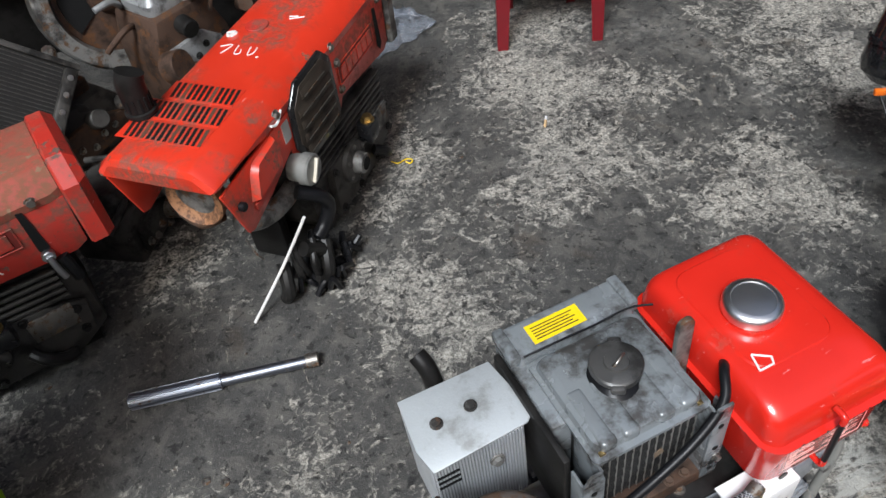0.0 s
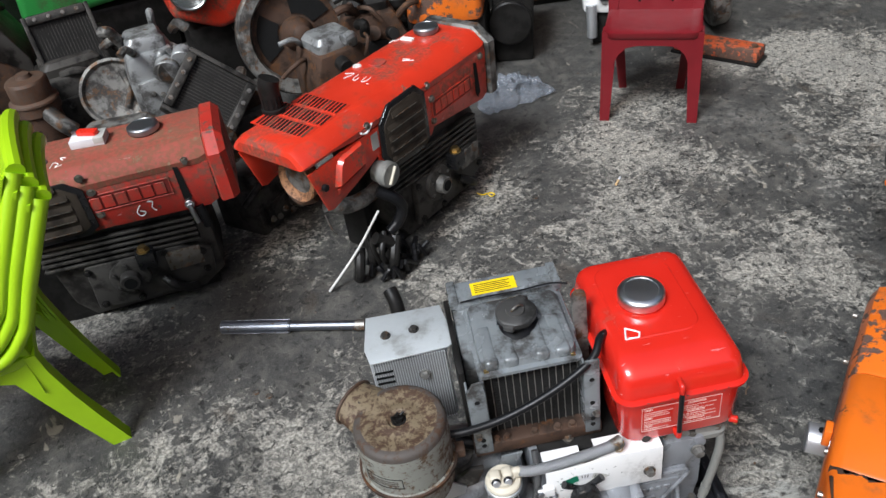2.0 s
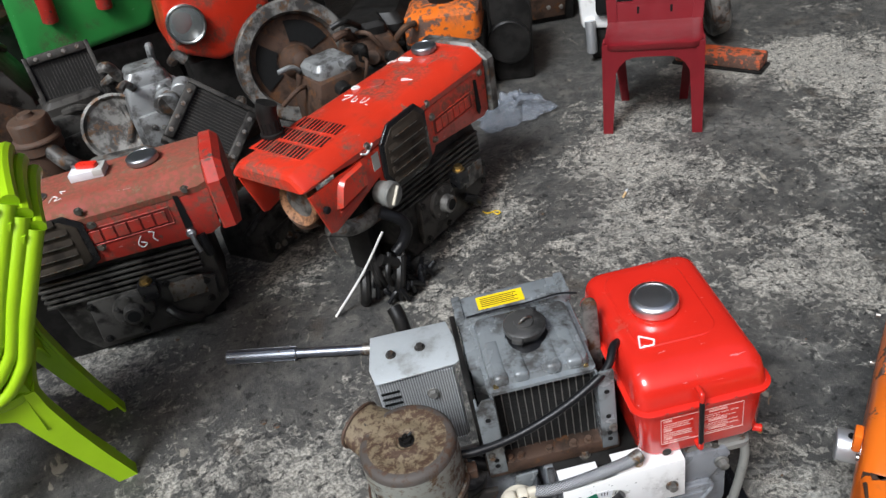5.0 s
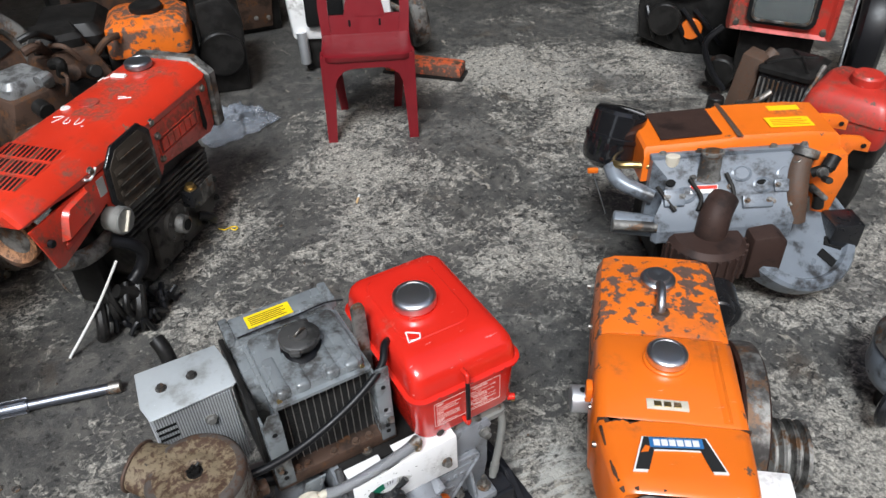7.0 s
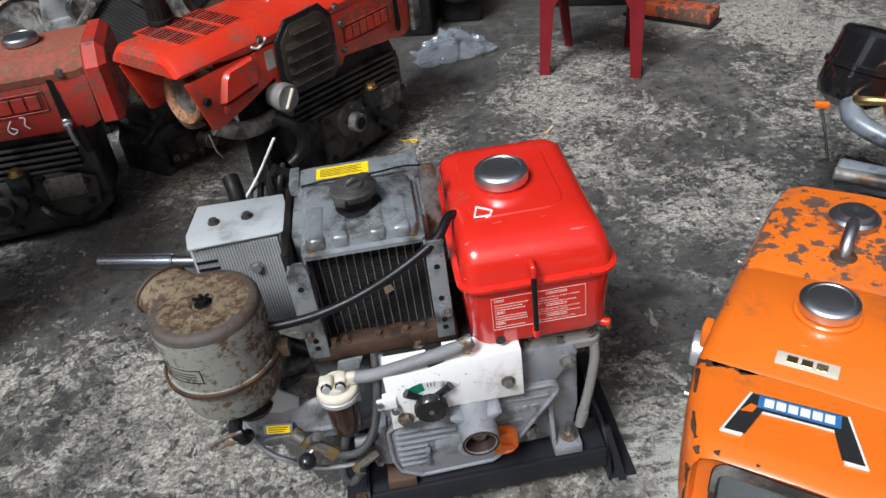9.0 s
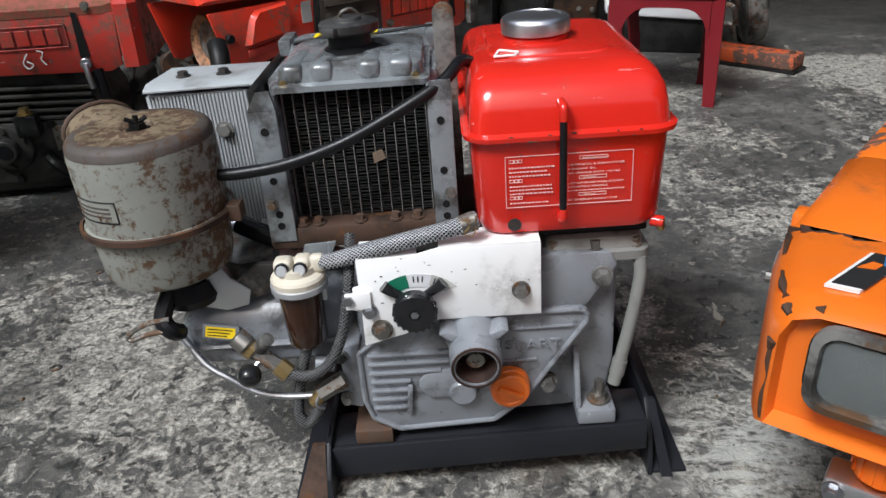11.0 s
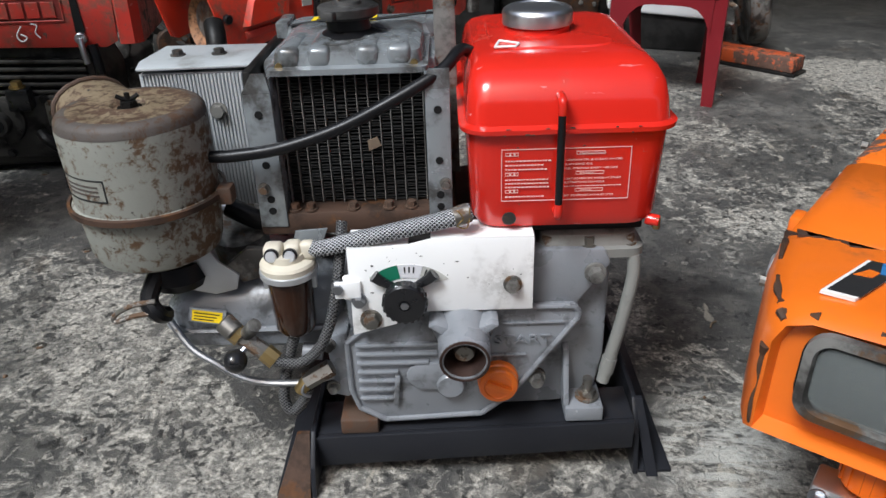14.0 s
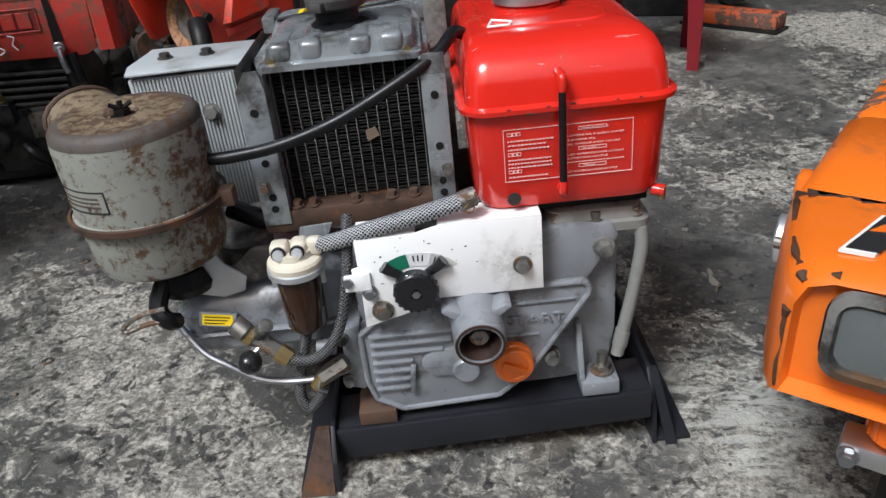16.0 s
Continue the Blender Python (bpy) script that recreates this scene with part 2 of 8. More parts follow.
def floor_material():
    """Worn oily concrete: dark smooth film, pale abraded flecks in drifts, stains and scuffs; shed shade painted in at
    the back.
    """
    n = Nodes("worn_oily_concrete")
    x, y = n.axis(0), n.axis(1)

    def spot(cx, cy, r0, r1, v):
        d = n.math("POWER", n.math("ADD", n.math("POWER", n.math("ABSOLUTE", n.math("SUBTRACT", x, cx)), 2.0), n.math("POWER", n.math("ABSOLUTE", n.math("SUBTRACT", y, cy)), 2.0)), 0.5)
        d = n.math("ADD", d, n.math("MULTIPLY", n.math("SUBTRACT", n.noise(4, 3), 0.5), 0.5))
        return n.step(d, r0, r1, v, 0.0)
    # the film is least worn under and round the parked engines, most where people walk; the spot at (0.25, 2.35) paints
    # in shed shade
    wear = n.math("ADD", n.noise(2.3, 3, 0.5), n.math("ADD", n.math("MULTIPLY", x, 0.028), n.math("MULTIPLY", y, 0.01)))
    for s in (spot(-0.62, 1.0, 0.2, 0.75, -0.05), spot(0.95, 0.4, 0.1, 0.6, -0.05), spot(0.25, 2.35, 0.35, 0.85, -0.20), spot(-0.25, -0.02, 0.1, 0.5, 0.09), spot(0.15, 0.85, 0.05, 0.5, 0.06), spot(1.25, 1.45, 0.3, 1.1, 0.02)):
        wear = n.math("ADD", wear, s)
    # shade under the shed roof, painted as darker floor beyond y of about 2
    back_shade = n.step(n.math("ADD", y, n.math("ADD", n.math("MULTIPLY", n.noise(3, 4), 0.5), n.math("MULTIPLY", x, -0.06))), 2.15, 2.45)
    wear = n.math("SUBTRACT", wear, n.math("MULTIPLY", back_shade, 0.22))
    f1 = n.noise(15, 9, 0.64, 1.1)
    f2 = n.noise(50, 7, 0.66, 0.8)
    f3 = n.noise(130, 6, 0.7)
    big = n.step(n.math("ADD", n.math("MULTIPLY", f1, 0.70), n.math("MULTIPLY", wear, 0.62)), 0.690, 0.750)
    fine = n.step(n.math("ADD", n.math("MULTIPLY", f2, 0.75), n.math("MULTIPLY", wear, 0.60)), 0.705, 0.765)
    mask = n.math("MAXIMUM", n.math("MULTIPLY", big, n.step(f2, 0.40, 0.54, 0.35, 1.0)), n.math("MULTIPLY", fine, 0.65))
    film = n.mix(n.noise(5, 6, 0.65, 0.4), (0.027, 0.0265, 0.0255), (0.098, 0.095, 0.089))
    film = n.mix(n.step(n.noise(17, 7, 0.66, 0.5), 0.47, 0.60, 0.0, 0.6), film, (0.128, 0.121, 0.108))
    film = n.mix(n.step(f3, 0.56, 0.62, 0.0, 0.6), film, (0.17, 0.16, 0.145))
    pale = n.mix(n.step(f3, 0.32, 0.66), (0.115, 0.108, 0.095), (0.50, 0.47, 0.41))
    c = n.mix(mask, film, pale)
    # cement coming through in broad thin drifts on the open side, held back where the rear shade is painted
    wide = n.math("MULTIPLY", n.step(n.math("ADD", n.noise(3.1, 6, 0.65, 0.3), n.math("SUBTRACT", n.math("MULTIPLY", x, 0.045), n.math("MULTIPLY", back_shade, 0.3))), 0.56, 0.80), n.step(f2, 0.44, 0.54, 0.15, 0.85))
    c = n.mix(wide, c, n.mix(f1, (0.14, 0.132, 0.118), (0.36, 0.345, 0.315)))
    # brown and black stains
    c = n.mix(n.math("MULTIPLY", n.step(n.noise(4.2, 5, 0.6, 0.6), 0.60, 0.72), 0.45), c, (0.075, 0.055, 0.038))
    c = n.mix(n.math("MULTIPLY", n.step(n.noise(1.7, 5, 0.6, 0.5), 0.57, 0.66), 0.72), c, (0.018, 0.018, 0.018))
    c = n.mix(n.step(n.noise(42, 7, 0.68, 0.5), 0.560, 0.61, 0.0, 0.85), c, (0.02, 0.0195, 0.019))
    scuff = n.step(n.noise(9, 6, 0.6, 1.2, (1.0, 0.3, 1)), 0.675, 0.70, 0.0, 0.55)
    c = n.mix(scuff, c, (0.42, 0.38, 0.31))
    # a chalky spill beside the engine base
    spill = n.math("MULTIPLY", spot(0.60, 0.005, 0.02, 0.15, 1.0), n.step(n.noise(18, 6, 0.65, 1.5, (0.5, 1.4, 1)), 0.46, 0.58))
    c = n.mix(n.math("MULTIPLY", spill, 0.8), c, (0.46, 0.45, 0.41))
    r = n.math("ADD", n.step(mask, 0.0, 1.0, 0.42, 0.75), n.math("MULTIPLY", n.math("SUBTRACT", n.noise(6, 5), 0.5), 0.4))
    h = n.math("ADD", n.math("SUBTRACT", n.math("MULTIPLY", f2, 0.7), n.math("MULTIPLY", mask, 0.5)), n.math("MULTIPLY", n.noise(230, 4, 0.7), 0.45))
    n.b.inputs["Specular IOR Level"].default_value = 0.32
    return n.end(c, r, 0.0, h, 0.004, 0.9)


def braid_material(name, col_a, col_b):
    n = Nodes(name)
    w = []
    for d in (1, -1):
        t = n.t.nodes.new("ShaderNodeTexWave")
        t.wave_type, t.bands_direction = "BANDS", "DIAGONAL"
        t.inputs["Scale"].default_value = 135
        mp = n.t.nodes.new("ShaderNodeMapping")
        mp.inputs["Scale"].default_value = (d, 1, 1)
        n.link(n.co, mp.inputs["Vector"])
        n.link(mp.outputs[0], t.inputs["Vector"])
        w.append(t.outputs["Fac"])
    f = n.math("MAXIMUM", w[0], w[1])
    return n.end(n.mix(n.step(f, 0.80, 0.92), col_a, col_b), 0.4, 0.3, f, 0.0015, 0.8)


RED = paint("red_enamel", (0.60, 0.018, 0.009), chips=0.66, rough=0.20, coat=0.35, dirty=0.66)
RED_OLD = paint("worn_red_paint", (0.46, 0.024, 0.013), chip=(0.07, 0.04, 0.03), chips=0.61, rough=0.42, coat=0.12, dirty=0.55, faded=0.3)
RED_BONNET = paint("orange_red_paint", (0.60, 0.030, 0.010), chip=(0.10, 0.05, 0.03), chips=0.625, rough=0.30, coat=0.3, dirty=0.55, faded=0.2)
RED_DUSTY = paint("dusty_red_paint", (0.30, 0.045, 0.026), chip=(0.12, 0.07, 0.04), chips=0.60, dirt=(0.165, 0.088, 0.050), dirty=0.40, rough=0.6, coat=0.0, faded=0.3)
ORANGE = paint("orange_paint", (0.74, 0.150, 0.010), chip=(0.045, 0.028, 0.02), chips=0.645, rough=0.3, coat=0.35, dirty=0.66, cscale=30)
ORANGE_RUST = paint("rusted_orange_paint", (0.70, 0.145, 0.010), chip=(0.06, 0.032, 0.022), chips=0.52, rough=0.35, coat=0.25, dirty=0.6, cscale=34)
ORANGE_BAR = paint("scraped_orange_paint", (0.50, 0.075, 0.015), chip=(0.06, 0.03, 0.02), chips=0.50, rough=0.5, coat=0.0, dirty=0.5)
GREY_CAST = cast("grey_engine_paint", (0.225, 0.237, 0.255), 0.30, 0.12, 0.60, (0.035, 0.033, 0.031), 0.8, 260)
GREY_SHEET = cast("grey_sheet_paint", (0.235, 0.255, 0.265), 0.25, 0.25, 0.56, (0.045, 0.038, 0.032), 0.85, 120)
# darker aluminium that paints shade into the gaps between the silencer guard's ribs
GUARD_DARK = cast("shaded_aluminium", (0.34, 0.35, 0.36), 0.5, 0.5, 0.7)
GREY_DIRTY = cast("dirty_grey_metal", (0.22, 0.215, 0.20), 0.5, 0.35, 0.50, rust=(0.17, 0.09, 0.045))
GREY_PIPE = cast("worn_grey_pipe", (0.21, 0.21, 0.195), 0.4, 0.1, 0.62, amount=0.7)
BLUEGREY = cast("blue_grey_engine_paint", (0.19, 0.215, 0.245), 0.34, 0.2, 0.57, amount=0.9)
WORN_CAP = cast("worn_dark_cap_metal", (0.105, 0.102, 0.098), 0.38, 0.5, 0.55, (0.02, 0.019, 0.018), 0.8, 140)
GRILLE_BROWN = cast("oily_brown_sheet", (0.050, 0.040, 0.031), 0.40, 0.1, 0.58, (0.012, 0.010, 0.009), 0.8, 120)
IRON_CASE = cast("dark_oily_cast_iron", (0.058, 0.054, 0.049), 0.40, 0.1, 0.56, (0.012, 0.011, 0.010), 0.9, 150)
BLACKENED = cast("oil_blackened_iron", (0.018, 0.017, 0.016), 0.42, 0.05, 0.52, (0.008, 0.0075, 0.007), 0.9, 150)
BROWN_IRON = cast("brown_rusted_iron", (0.075, 0.045, 0.032), 0.62, 0.1, 0.55, (0.02, 0.015, 0.012), 0.8, 110, (0.14, 0.065, 0.03))
DARK_BROWN = cast("dark_brown_iron", (0.045, 0.026, 0.021), 0.55, 0.15, 0.6, (0.014, 0.01, 0.009), 0.7, 110)
DARK_STEEL = cast("black_painted_steel", (0.019, 0.020, 0.024), 0.36, 0.1, 0.66, (0.04, 0.033, 0.028), 0.6, 90)
WHITE_PAINT = paint("white_panel_paint", (0.80, 0.80, 0.79), chip=(0.12, 0.11, 0.10), chips=0.645, rough=0.30, coat=0.15, dirty=0.66, faded=0.03)
ALU = cast("dull_aluminium", (0.62, 0.635, 0.65), 0.38, 0.75, 0.72, (0.2, 0.19, 0.18), 0.5, 300)
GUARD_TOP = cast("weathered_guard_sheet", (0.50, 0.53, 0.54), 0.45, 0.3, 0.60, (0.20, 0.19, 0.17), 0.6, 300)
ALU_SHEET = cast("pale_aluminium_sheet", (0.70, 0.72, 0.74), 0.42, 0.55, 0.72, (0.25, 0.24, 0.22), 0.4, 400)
CHROME = metal("chrome", (0.88, 0.88, 0.88), 0.27, 0.70)
SHAFT_STEEL = metal("greasy_blue_steel", (0.23, 0.245, 0.28), 0.36, 0.64)
STEEL = metal("bright_steel", (0.44, 0.45, 0.47), 0.34, 0.68)
OLD_STEEL = metal("tarnished_steel", (0.30, 0.285, 0.26), 0.4, 0.55)
BRASS = metal("brass", (0.50, 0.36, 0.16), 0.35, 0.62)
FILTER_CAN = rusty("rusted_grey_can", (0.235, 0.238, 0.208), (0.12, 0.062, 0.026), 0.485)
FILTER_LID = rusty("rusted_can_lid", (0.185, 0.140, 0.085), (0.085, 0.043, 0.023), 0.465)
LID_RIM = rusty("dark_lid_rim", (0.072, 0.060, 0.052), (0.095, 0.048, 0.025), 0.49)
RUST = rusty("rust", (0.075, 0.045, 0.03), (0.12, 0.055, 0.028), 0.5)
ORANGE_RUST_LAMP = rusty("rusted_orange_lamp_shell", (0.32, 0.15, 0.07), (0.17, 0.08, 0.04), 0.50)
RUBBER = plain("black_rubber", (0.008, 0.008, 0.009), 0.36, 0.25)
GLOSS_BLACK = plain("glossy_black_enamel", (0.010, 0.010, 0.011), 0.14, 0.3, 30, 0.0002, 1.0)
BLACK_PLASTIC = plain("black_plastic", (0.012, 0.012, 0.013), 0.3, 0.3, 30, 0.0002, 0.5)
CORE = plain("dirty_radiator_fins", (0.018, 0.0175, 0.017), 0.6, 0.5, 60)
PALE_TUBE = plain("pale_radiator_tube", (0.165, 0.158, 0.145), 0.5, 0.5, 90)
CORE_DARK = plain("dark_radiator_depth", (0.012, 0.011, 0.010), 0.7, 0.3)
CREAM = plain("aged_cream_plastic", (0.58, 0.53, 0.43), 0.45, 0.2)
YELLOW = plain("yellow_label", (0.86, 0.60, 0.01), 0.4, 0.06)
INK = plain("black_ink", (0.02, 0.02, 0.02), 0.5, 0.1)
WHITE_INK = plain("white_ink", (0.72, 0.70, 0.67), 0.5, 0.1)
PANEL_INK = plain("faded_panel_print", (0.78, 0.50, 0.45), 0.5, 0.15)
LEAF = plain("dry_brown_leaf", (0.17, 0.12, 0.08), 0.7, 0.3)
CHALK = plain("white_paint_marker", (0.78, 0.76, 0.73), 0.6, 0.1)
GREEN_INK = plain("green_scale_ink", (0.01, 0.15, 0.085), 0.4, 0.1)
BLUE_INK = plain("blue_badge_ink", (0.03, 0.15, 0.36), 0.3, 0.1)
GREY_LABEL = plain("grey_label", (0.45, 0.45, 0.42), 0.5, 0.2)
SLOT = plain("deep_slot", (0.006, 0.006, 0.006), 0.9, 0.1)
LIME = plain("lime_green_plastic", (0.36, 0.60, 0.010), 0.38, 0.12, 14, 0.0003)
MAROON = plain("dark_red_plastic", (0.17, 0.008, 0.013), 0.36, 0.2, 14, 0.0003)
GREEN_PAINT = paint("green_tractor_paint", (0.03, 0.30, 0.06), rough=0.4, coat=0.1)
AMBER = plain("amber_lens", (0.75, 0.13, 0.005), 0.2, 0.1, 40, 0.0002, 0.5)
CARD = plain("white_card", (0.66, 0.66, 0.68), 0.55, 0.1)
RED_CARD = plain("red_lighter_plastic", (0.75, 0.03, 0.015), 0.3, 0.05)
TAN = plain("tan_filter_paper", (0.62, 0.42, 0.22), 0.7, 0.1)
ROOF = cast("galvanised_roof", (0.30, 0.30, 0.29), 0.6, 0.3, 0.6)
WALL = cast("stained_plaster", (0.26, 0.24, 0.22), 0.85, 0.0, 0.55, (0.10, 0.09, 0.08), 0.7, 60)
FLOOR = floor_material()
BRAID = braid_material("braided_hose", (0.012, 0.012, 0.014), (0.55, 0.56, 0.58))
BRAID_DARK = braid_material("dark_braided_hose", (0.015, 0.015, 0.017), (0.16, 0.16, 0.16))


def glass(name, col, rough=0.05, alpha_mix=0.75):
    """Clear or tinted glass or film: part transparent, part gloss."""
    m = bpy.data.materials.new(name)
    m.use_nodes = True
    t = m.node_tree
    b = t.nodes["Principled BSDF"]
    b.inputs["Base Color"].default_value = (*col, 1)
    b.inputs["Roughness"].default_value = rough
    b.inputs["Alpha"].default_value = 1 - alpha_mix
    return m


LENS = glass("lamp_glass", (0.15, 0.165, 0.16), 0.08, 0.50)
BOWL = plain("brown_fuel_bowl", (0.030, 0.011, 0.005), 0.12, 0.3, 20, 0.0001, 0.6)
FILM = glass("clear_plastic_film", (0.30, 0.33, 0.38), 0.06, 0.60)
NAME_FIELD = plain("dirty_recessed_red", (0.16, 0.016, 0.012), 0.6, 0.4, 60)
REFLECTOR = metal("lamp_reflector", (0.62, 0.63, 0.62), 0.28, 0.72)

# ---------------------------------------------------------------- the place
def ground():
    me = Mesh()
    me.add([(-60, -60, 0), (60, -60, 0), (60, 60, 0), (-60, 60, 0)], [(0, 1, 2, 3)])
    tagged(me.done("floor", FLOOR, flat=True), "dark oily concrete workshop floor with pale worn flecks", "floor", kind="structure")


ground()
for nm, b in (("wall_north", (-6, 7, 7.0, 7.2, 0, 3.4)), ("wall_east", (7.0, 7.2, -4.0, 7.0, 0, 3.36)), ("wall_south", (-6, 7, -6.2, -6.0, 0, 3.0)), ("wall_west", (-6.2, -6, -4.0, 7.2, 0, 3.4))):
    tagged(Mesh().box(*b).done(nm, WALL), "stained plaster workshop wall", "wall", kind="structure")


def roof():
    """Corrugated sheets over the back of the shed, plus added side strips; the front yard between lies open."""
    me = Mesh()
    n = 130
    top = [(-6.3 + 13.4 * i / n, 3.4 + 0.025 * math.sin(i * 1.6)) for i in range(n + 1)]
    vs = [(x, y, z + (y - 2.4) * 0.05) for y in (1.0, 7.3) for x, z in top]
    fs = [(i, i + 1, n + 2 + i, n + 1 + i) for i in range(n)]
    me.add(vs, fs)
    # unseen flat strips, added to block sky light from both sides
    me.box(-6.3, -4.6, -4.0, 0.995, 3.30, 3.34)
    me.box(3.4, 7.1, -4.0, 0.995, 3.30, 3.34)
    ob = me.done("ceiling", ROOF)
    sol = ob.modifiers.new("thickness", "SOLIDIFY")
    sol.thickness = 0.004
    tagged(ob, "corrugated galvanised roof over the shed, with unseen side strips added to block sky light", "ceiling", kind="structure")


roof()

# ---------------------------------------------------------------- the grey and red engine on its steel base
def arc(cx, cz, r, a0, a1, n=8):
    return [(cx + r * math.cos(radians(a0 + (a1 - a0) * i / (n - 1))), cz + r * math.sin(radians(a0 + (a1 - a0) * i / (n - 1)))) for i in range(n)]


def bolt(parent, p, d, r, h, material=None, name="bolt", label=""):
    return Mesh().hexbolt(p, d, r, h).done(name, material or OLD_STEEL, parent, label)


def screen_cap(parent, p, r, h, material=None, name="fuel_cap", label="chrome filler cap"):
    x, y, z = p
    m = Matrix.Translation(p)
    prof = [(r * 0.86, 0), (r * 0.86, h * 0.18), (r, h * 0.25), (r, h * 0.7), (r * 0.965, h * 0.84), (r * 0.87, h * 0.93), (r * 0.74, h * 0.97), (r * 0.72, h * 0.93), (r * 0.3, h), (0.0005, h)]
    return Mesh().lathe(prof, 40, m).done(name, material or CHROME, parent, label, angle=50)


def main_engine():
    t = thing("diesel_engine", pose(0.24, -0.06, 0, 0, -1.5, 6), "grey single-cylinder diesel engine with glossy red tank on a steel base", "engine")

    # steel base: two angle-iron feet and a front bar
    base = Mesh().prism([(-0.150, 0.021), (0.235, 0.039), (0.235, 0.079), (-0.150, 0.065)], -0.008, 0.0, b=0.0015).done("base_bar", DARK_STEEL, t, "black painted steel channel")
    Mesh().prism([(-0.150, 0.059), (0.235, 0.073), (0.235, 0.079), (-0.150, 0.065)], 0.0005, 0.06, b=0.001).done("bar_flange", DARK_STEEL, base)
    for x0, x1, zb, zt, out, yb in ((-0.152, -0.146, 0.006, 0.074, -1, -0.045), (0.240, 0.246, -0.007, 0.083, 1, -0.006)):
        leg = Mesh().prism([(yb, zb), (0.29, zb), (0.29, zt), (yb + 0.040, zt), (yb + 0.012, zt * 0.55)], x0, x1, axis="x", b=0.001).done("base_leg", DARK_STEEL, t, "black angle-iron foot")
        xa, xb = (x0 - 0.042, x0 - 0.0005) if out < 0 else (x1 + 0.0005, x1 + 0.042)
        if out < 0:
            q = ((xa, xb), (xa + 0.026, xb))
        else:
            q = ((x1 + 0.010, x1 + 0.024), (x1 - 0.003, x1 + 0.006))
        Mesh().loft([[(q[0][0], yb - 0.004, zb), (q[0][1], yb - 0.004, zb), (q[0][1], yb + 0.002, zb), (q[0][0], yb + 0.002, zb)],
                     [(q[1][0], yb + 0.036, zt), (q[1][1], yb + 0.036, zt), (q[1][1], yb + 0.042, zt), (q[1][0], yb + 0.042, zt)]]).done("front_flange", DARK_STEEL if out > 0 else BROWN_IRON, leg)
        Mesh().box(xa, xb, yb + 0.003, 0.29, zb, zb + 0.005, b=0.001).done("floor_flange", DARK_STEEL, leg)
    Mesh().prism([(-0.150, 0.012), (0.235, 0.022), (0.235, 0.075), (-0.150, 0.062)], 0.27, 0.276).done("rear_bar", DARK_STEEL, t)
    Mesh().box(-0.115, -0.070, -0.004, 0.05, 0.068, 0.088, b=0.002).done("packing_block", RUST, t, "rusty packing block")

    # crankcase and gear cover
    blk = Mesh().prism([(-0.10, 0.072), (0.14, 0.080), (0.19, 0.086), (0.2, 0.15), (0.2, 0.286), (0.19, 0.298), (-0.1, 0.296)], 0.032, 0.27, b=0.006)
    blk = blk.done("crankcase", GREY_CAST, t)
    Mesh().prism([(0.098, 0.244), (0.098, 0.304), (0.188, 0.302), (0.196, 0.285), (0.150, 0.218)], 0.012, 0.0318, b=0.003).done("shoulder_web", GREY_CAST, t)
    outline = [(-0.092, 0.102), (-0.062, 0.083), (0.054, 0.089), (0.090, 0.118), (0.163, 0.222), *arc(0.155, 0.229, 0.009, -20, 95, 4), (0.0, 0.239), (-0.035, 0.232), (-0.080, 0.212), (-0.100, 0.196), (-0.100, 0.128)]
    cover = Mesh().prism(outline, 0.004, 0.0315, b=0.004, seg=3).done("gear_cover", GREY_CAST, t, "grey cast gear-case cover with ribs")
    rim = Mesh()
    for a, b in zip(outline, outline[1:] + outline[:1]):
        rim.tube([(a[0] * 0.985 + 0.0003, 0.003, a[1] * 0.99 + 0.0018), (b[0] * 0.985 + 0.0003, 0.003, b[1] * 0.99 + 0.0018)], 0.0034, 8, 1)
    rim.done("raised_rim", GREY_CAST, cover)
    for i in range(7):
        z = 0.116 + i * 0.0125
        x1 = (-0.052, -0.050, -0.050, -0.046, -0.01, 0.0, 0.005)[i]
        Mesh().box(-0.089, x1 + 0.004, -0.002, 0.0045, z, z + 0.0040, b=0.0012).done("rib", GREY_CAST, cover)
    for z in (0.216, 0.173):
        Mesh().box(0.062, 0.062 + (z - 0.128) * 0.95, 0.0005, 0.0045, z, z + 0.003, b=0.001).done("rib", GREY_CAST, cover)
    Mesh().prism([(-0.05, 0.108), (-0.046, 0.150), (-0.040, 0.150), (-0.044, 0.108)], -0.002, 0.0045, b=0.001).done("rib", GREY_CAST, cover)
    Mesh().prism([*arc(-0.015, 0.148, 0.018, 90, 200, 6), (-0.02, 0.130), (0.02, 0.128), *arc(0.012, 0.15, 0.018, -20, 90, 5)], -0.0015, 0.0045, b=0.002).done("raised_pad", GREY_CAST, cover)
    Mesh().cyl((0.018, 0.004, 0.136), (0.018, -0.006, 0.136), 0.0175, 0.016, 28, 0.0015).done("round_boss", GREY_CAST, cover)
    # starting-handle hub
    mh = Matrix.Translation((0.034, 0.004, 0.217)) @ Vector((0.0, -1, -0.06)).to_track_quat("Z", "Y").to_matrix().to_4x4()
    hub = Mesh().lathe([(0.036, 0), (0.031, 0.012), (0.0285, 0.03), (0.0275, 0.062), (0.0265, 0.066), (0.0225, 0.066), (0.022, 0.03), (0.0005, 0.03)], 36, mh).done("hub", GREY_CAST, cover, "grey hub with an oily brown bore")
    Mesh().lathe([(0.0262, 0.0320), (0.0268, 0.0665), (0.0242, 0.0668), (0.0216, 0.062), (0.0214, 0.034), (0.021, 0.033), (0.0005, 0.033)], 32, mh).done("bore_ring", DARK_BROWN, hub)
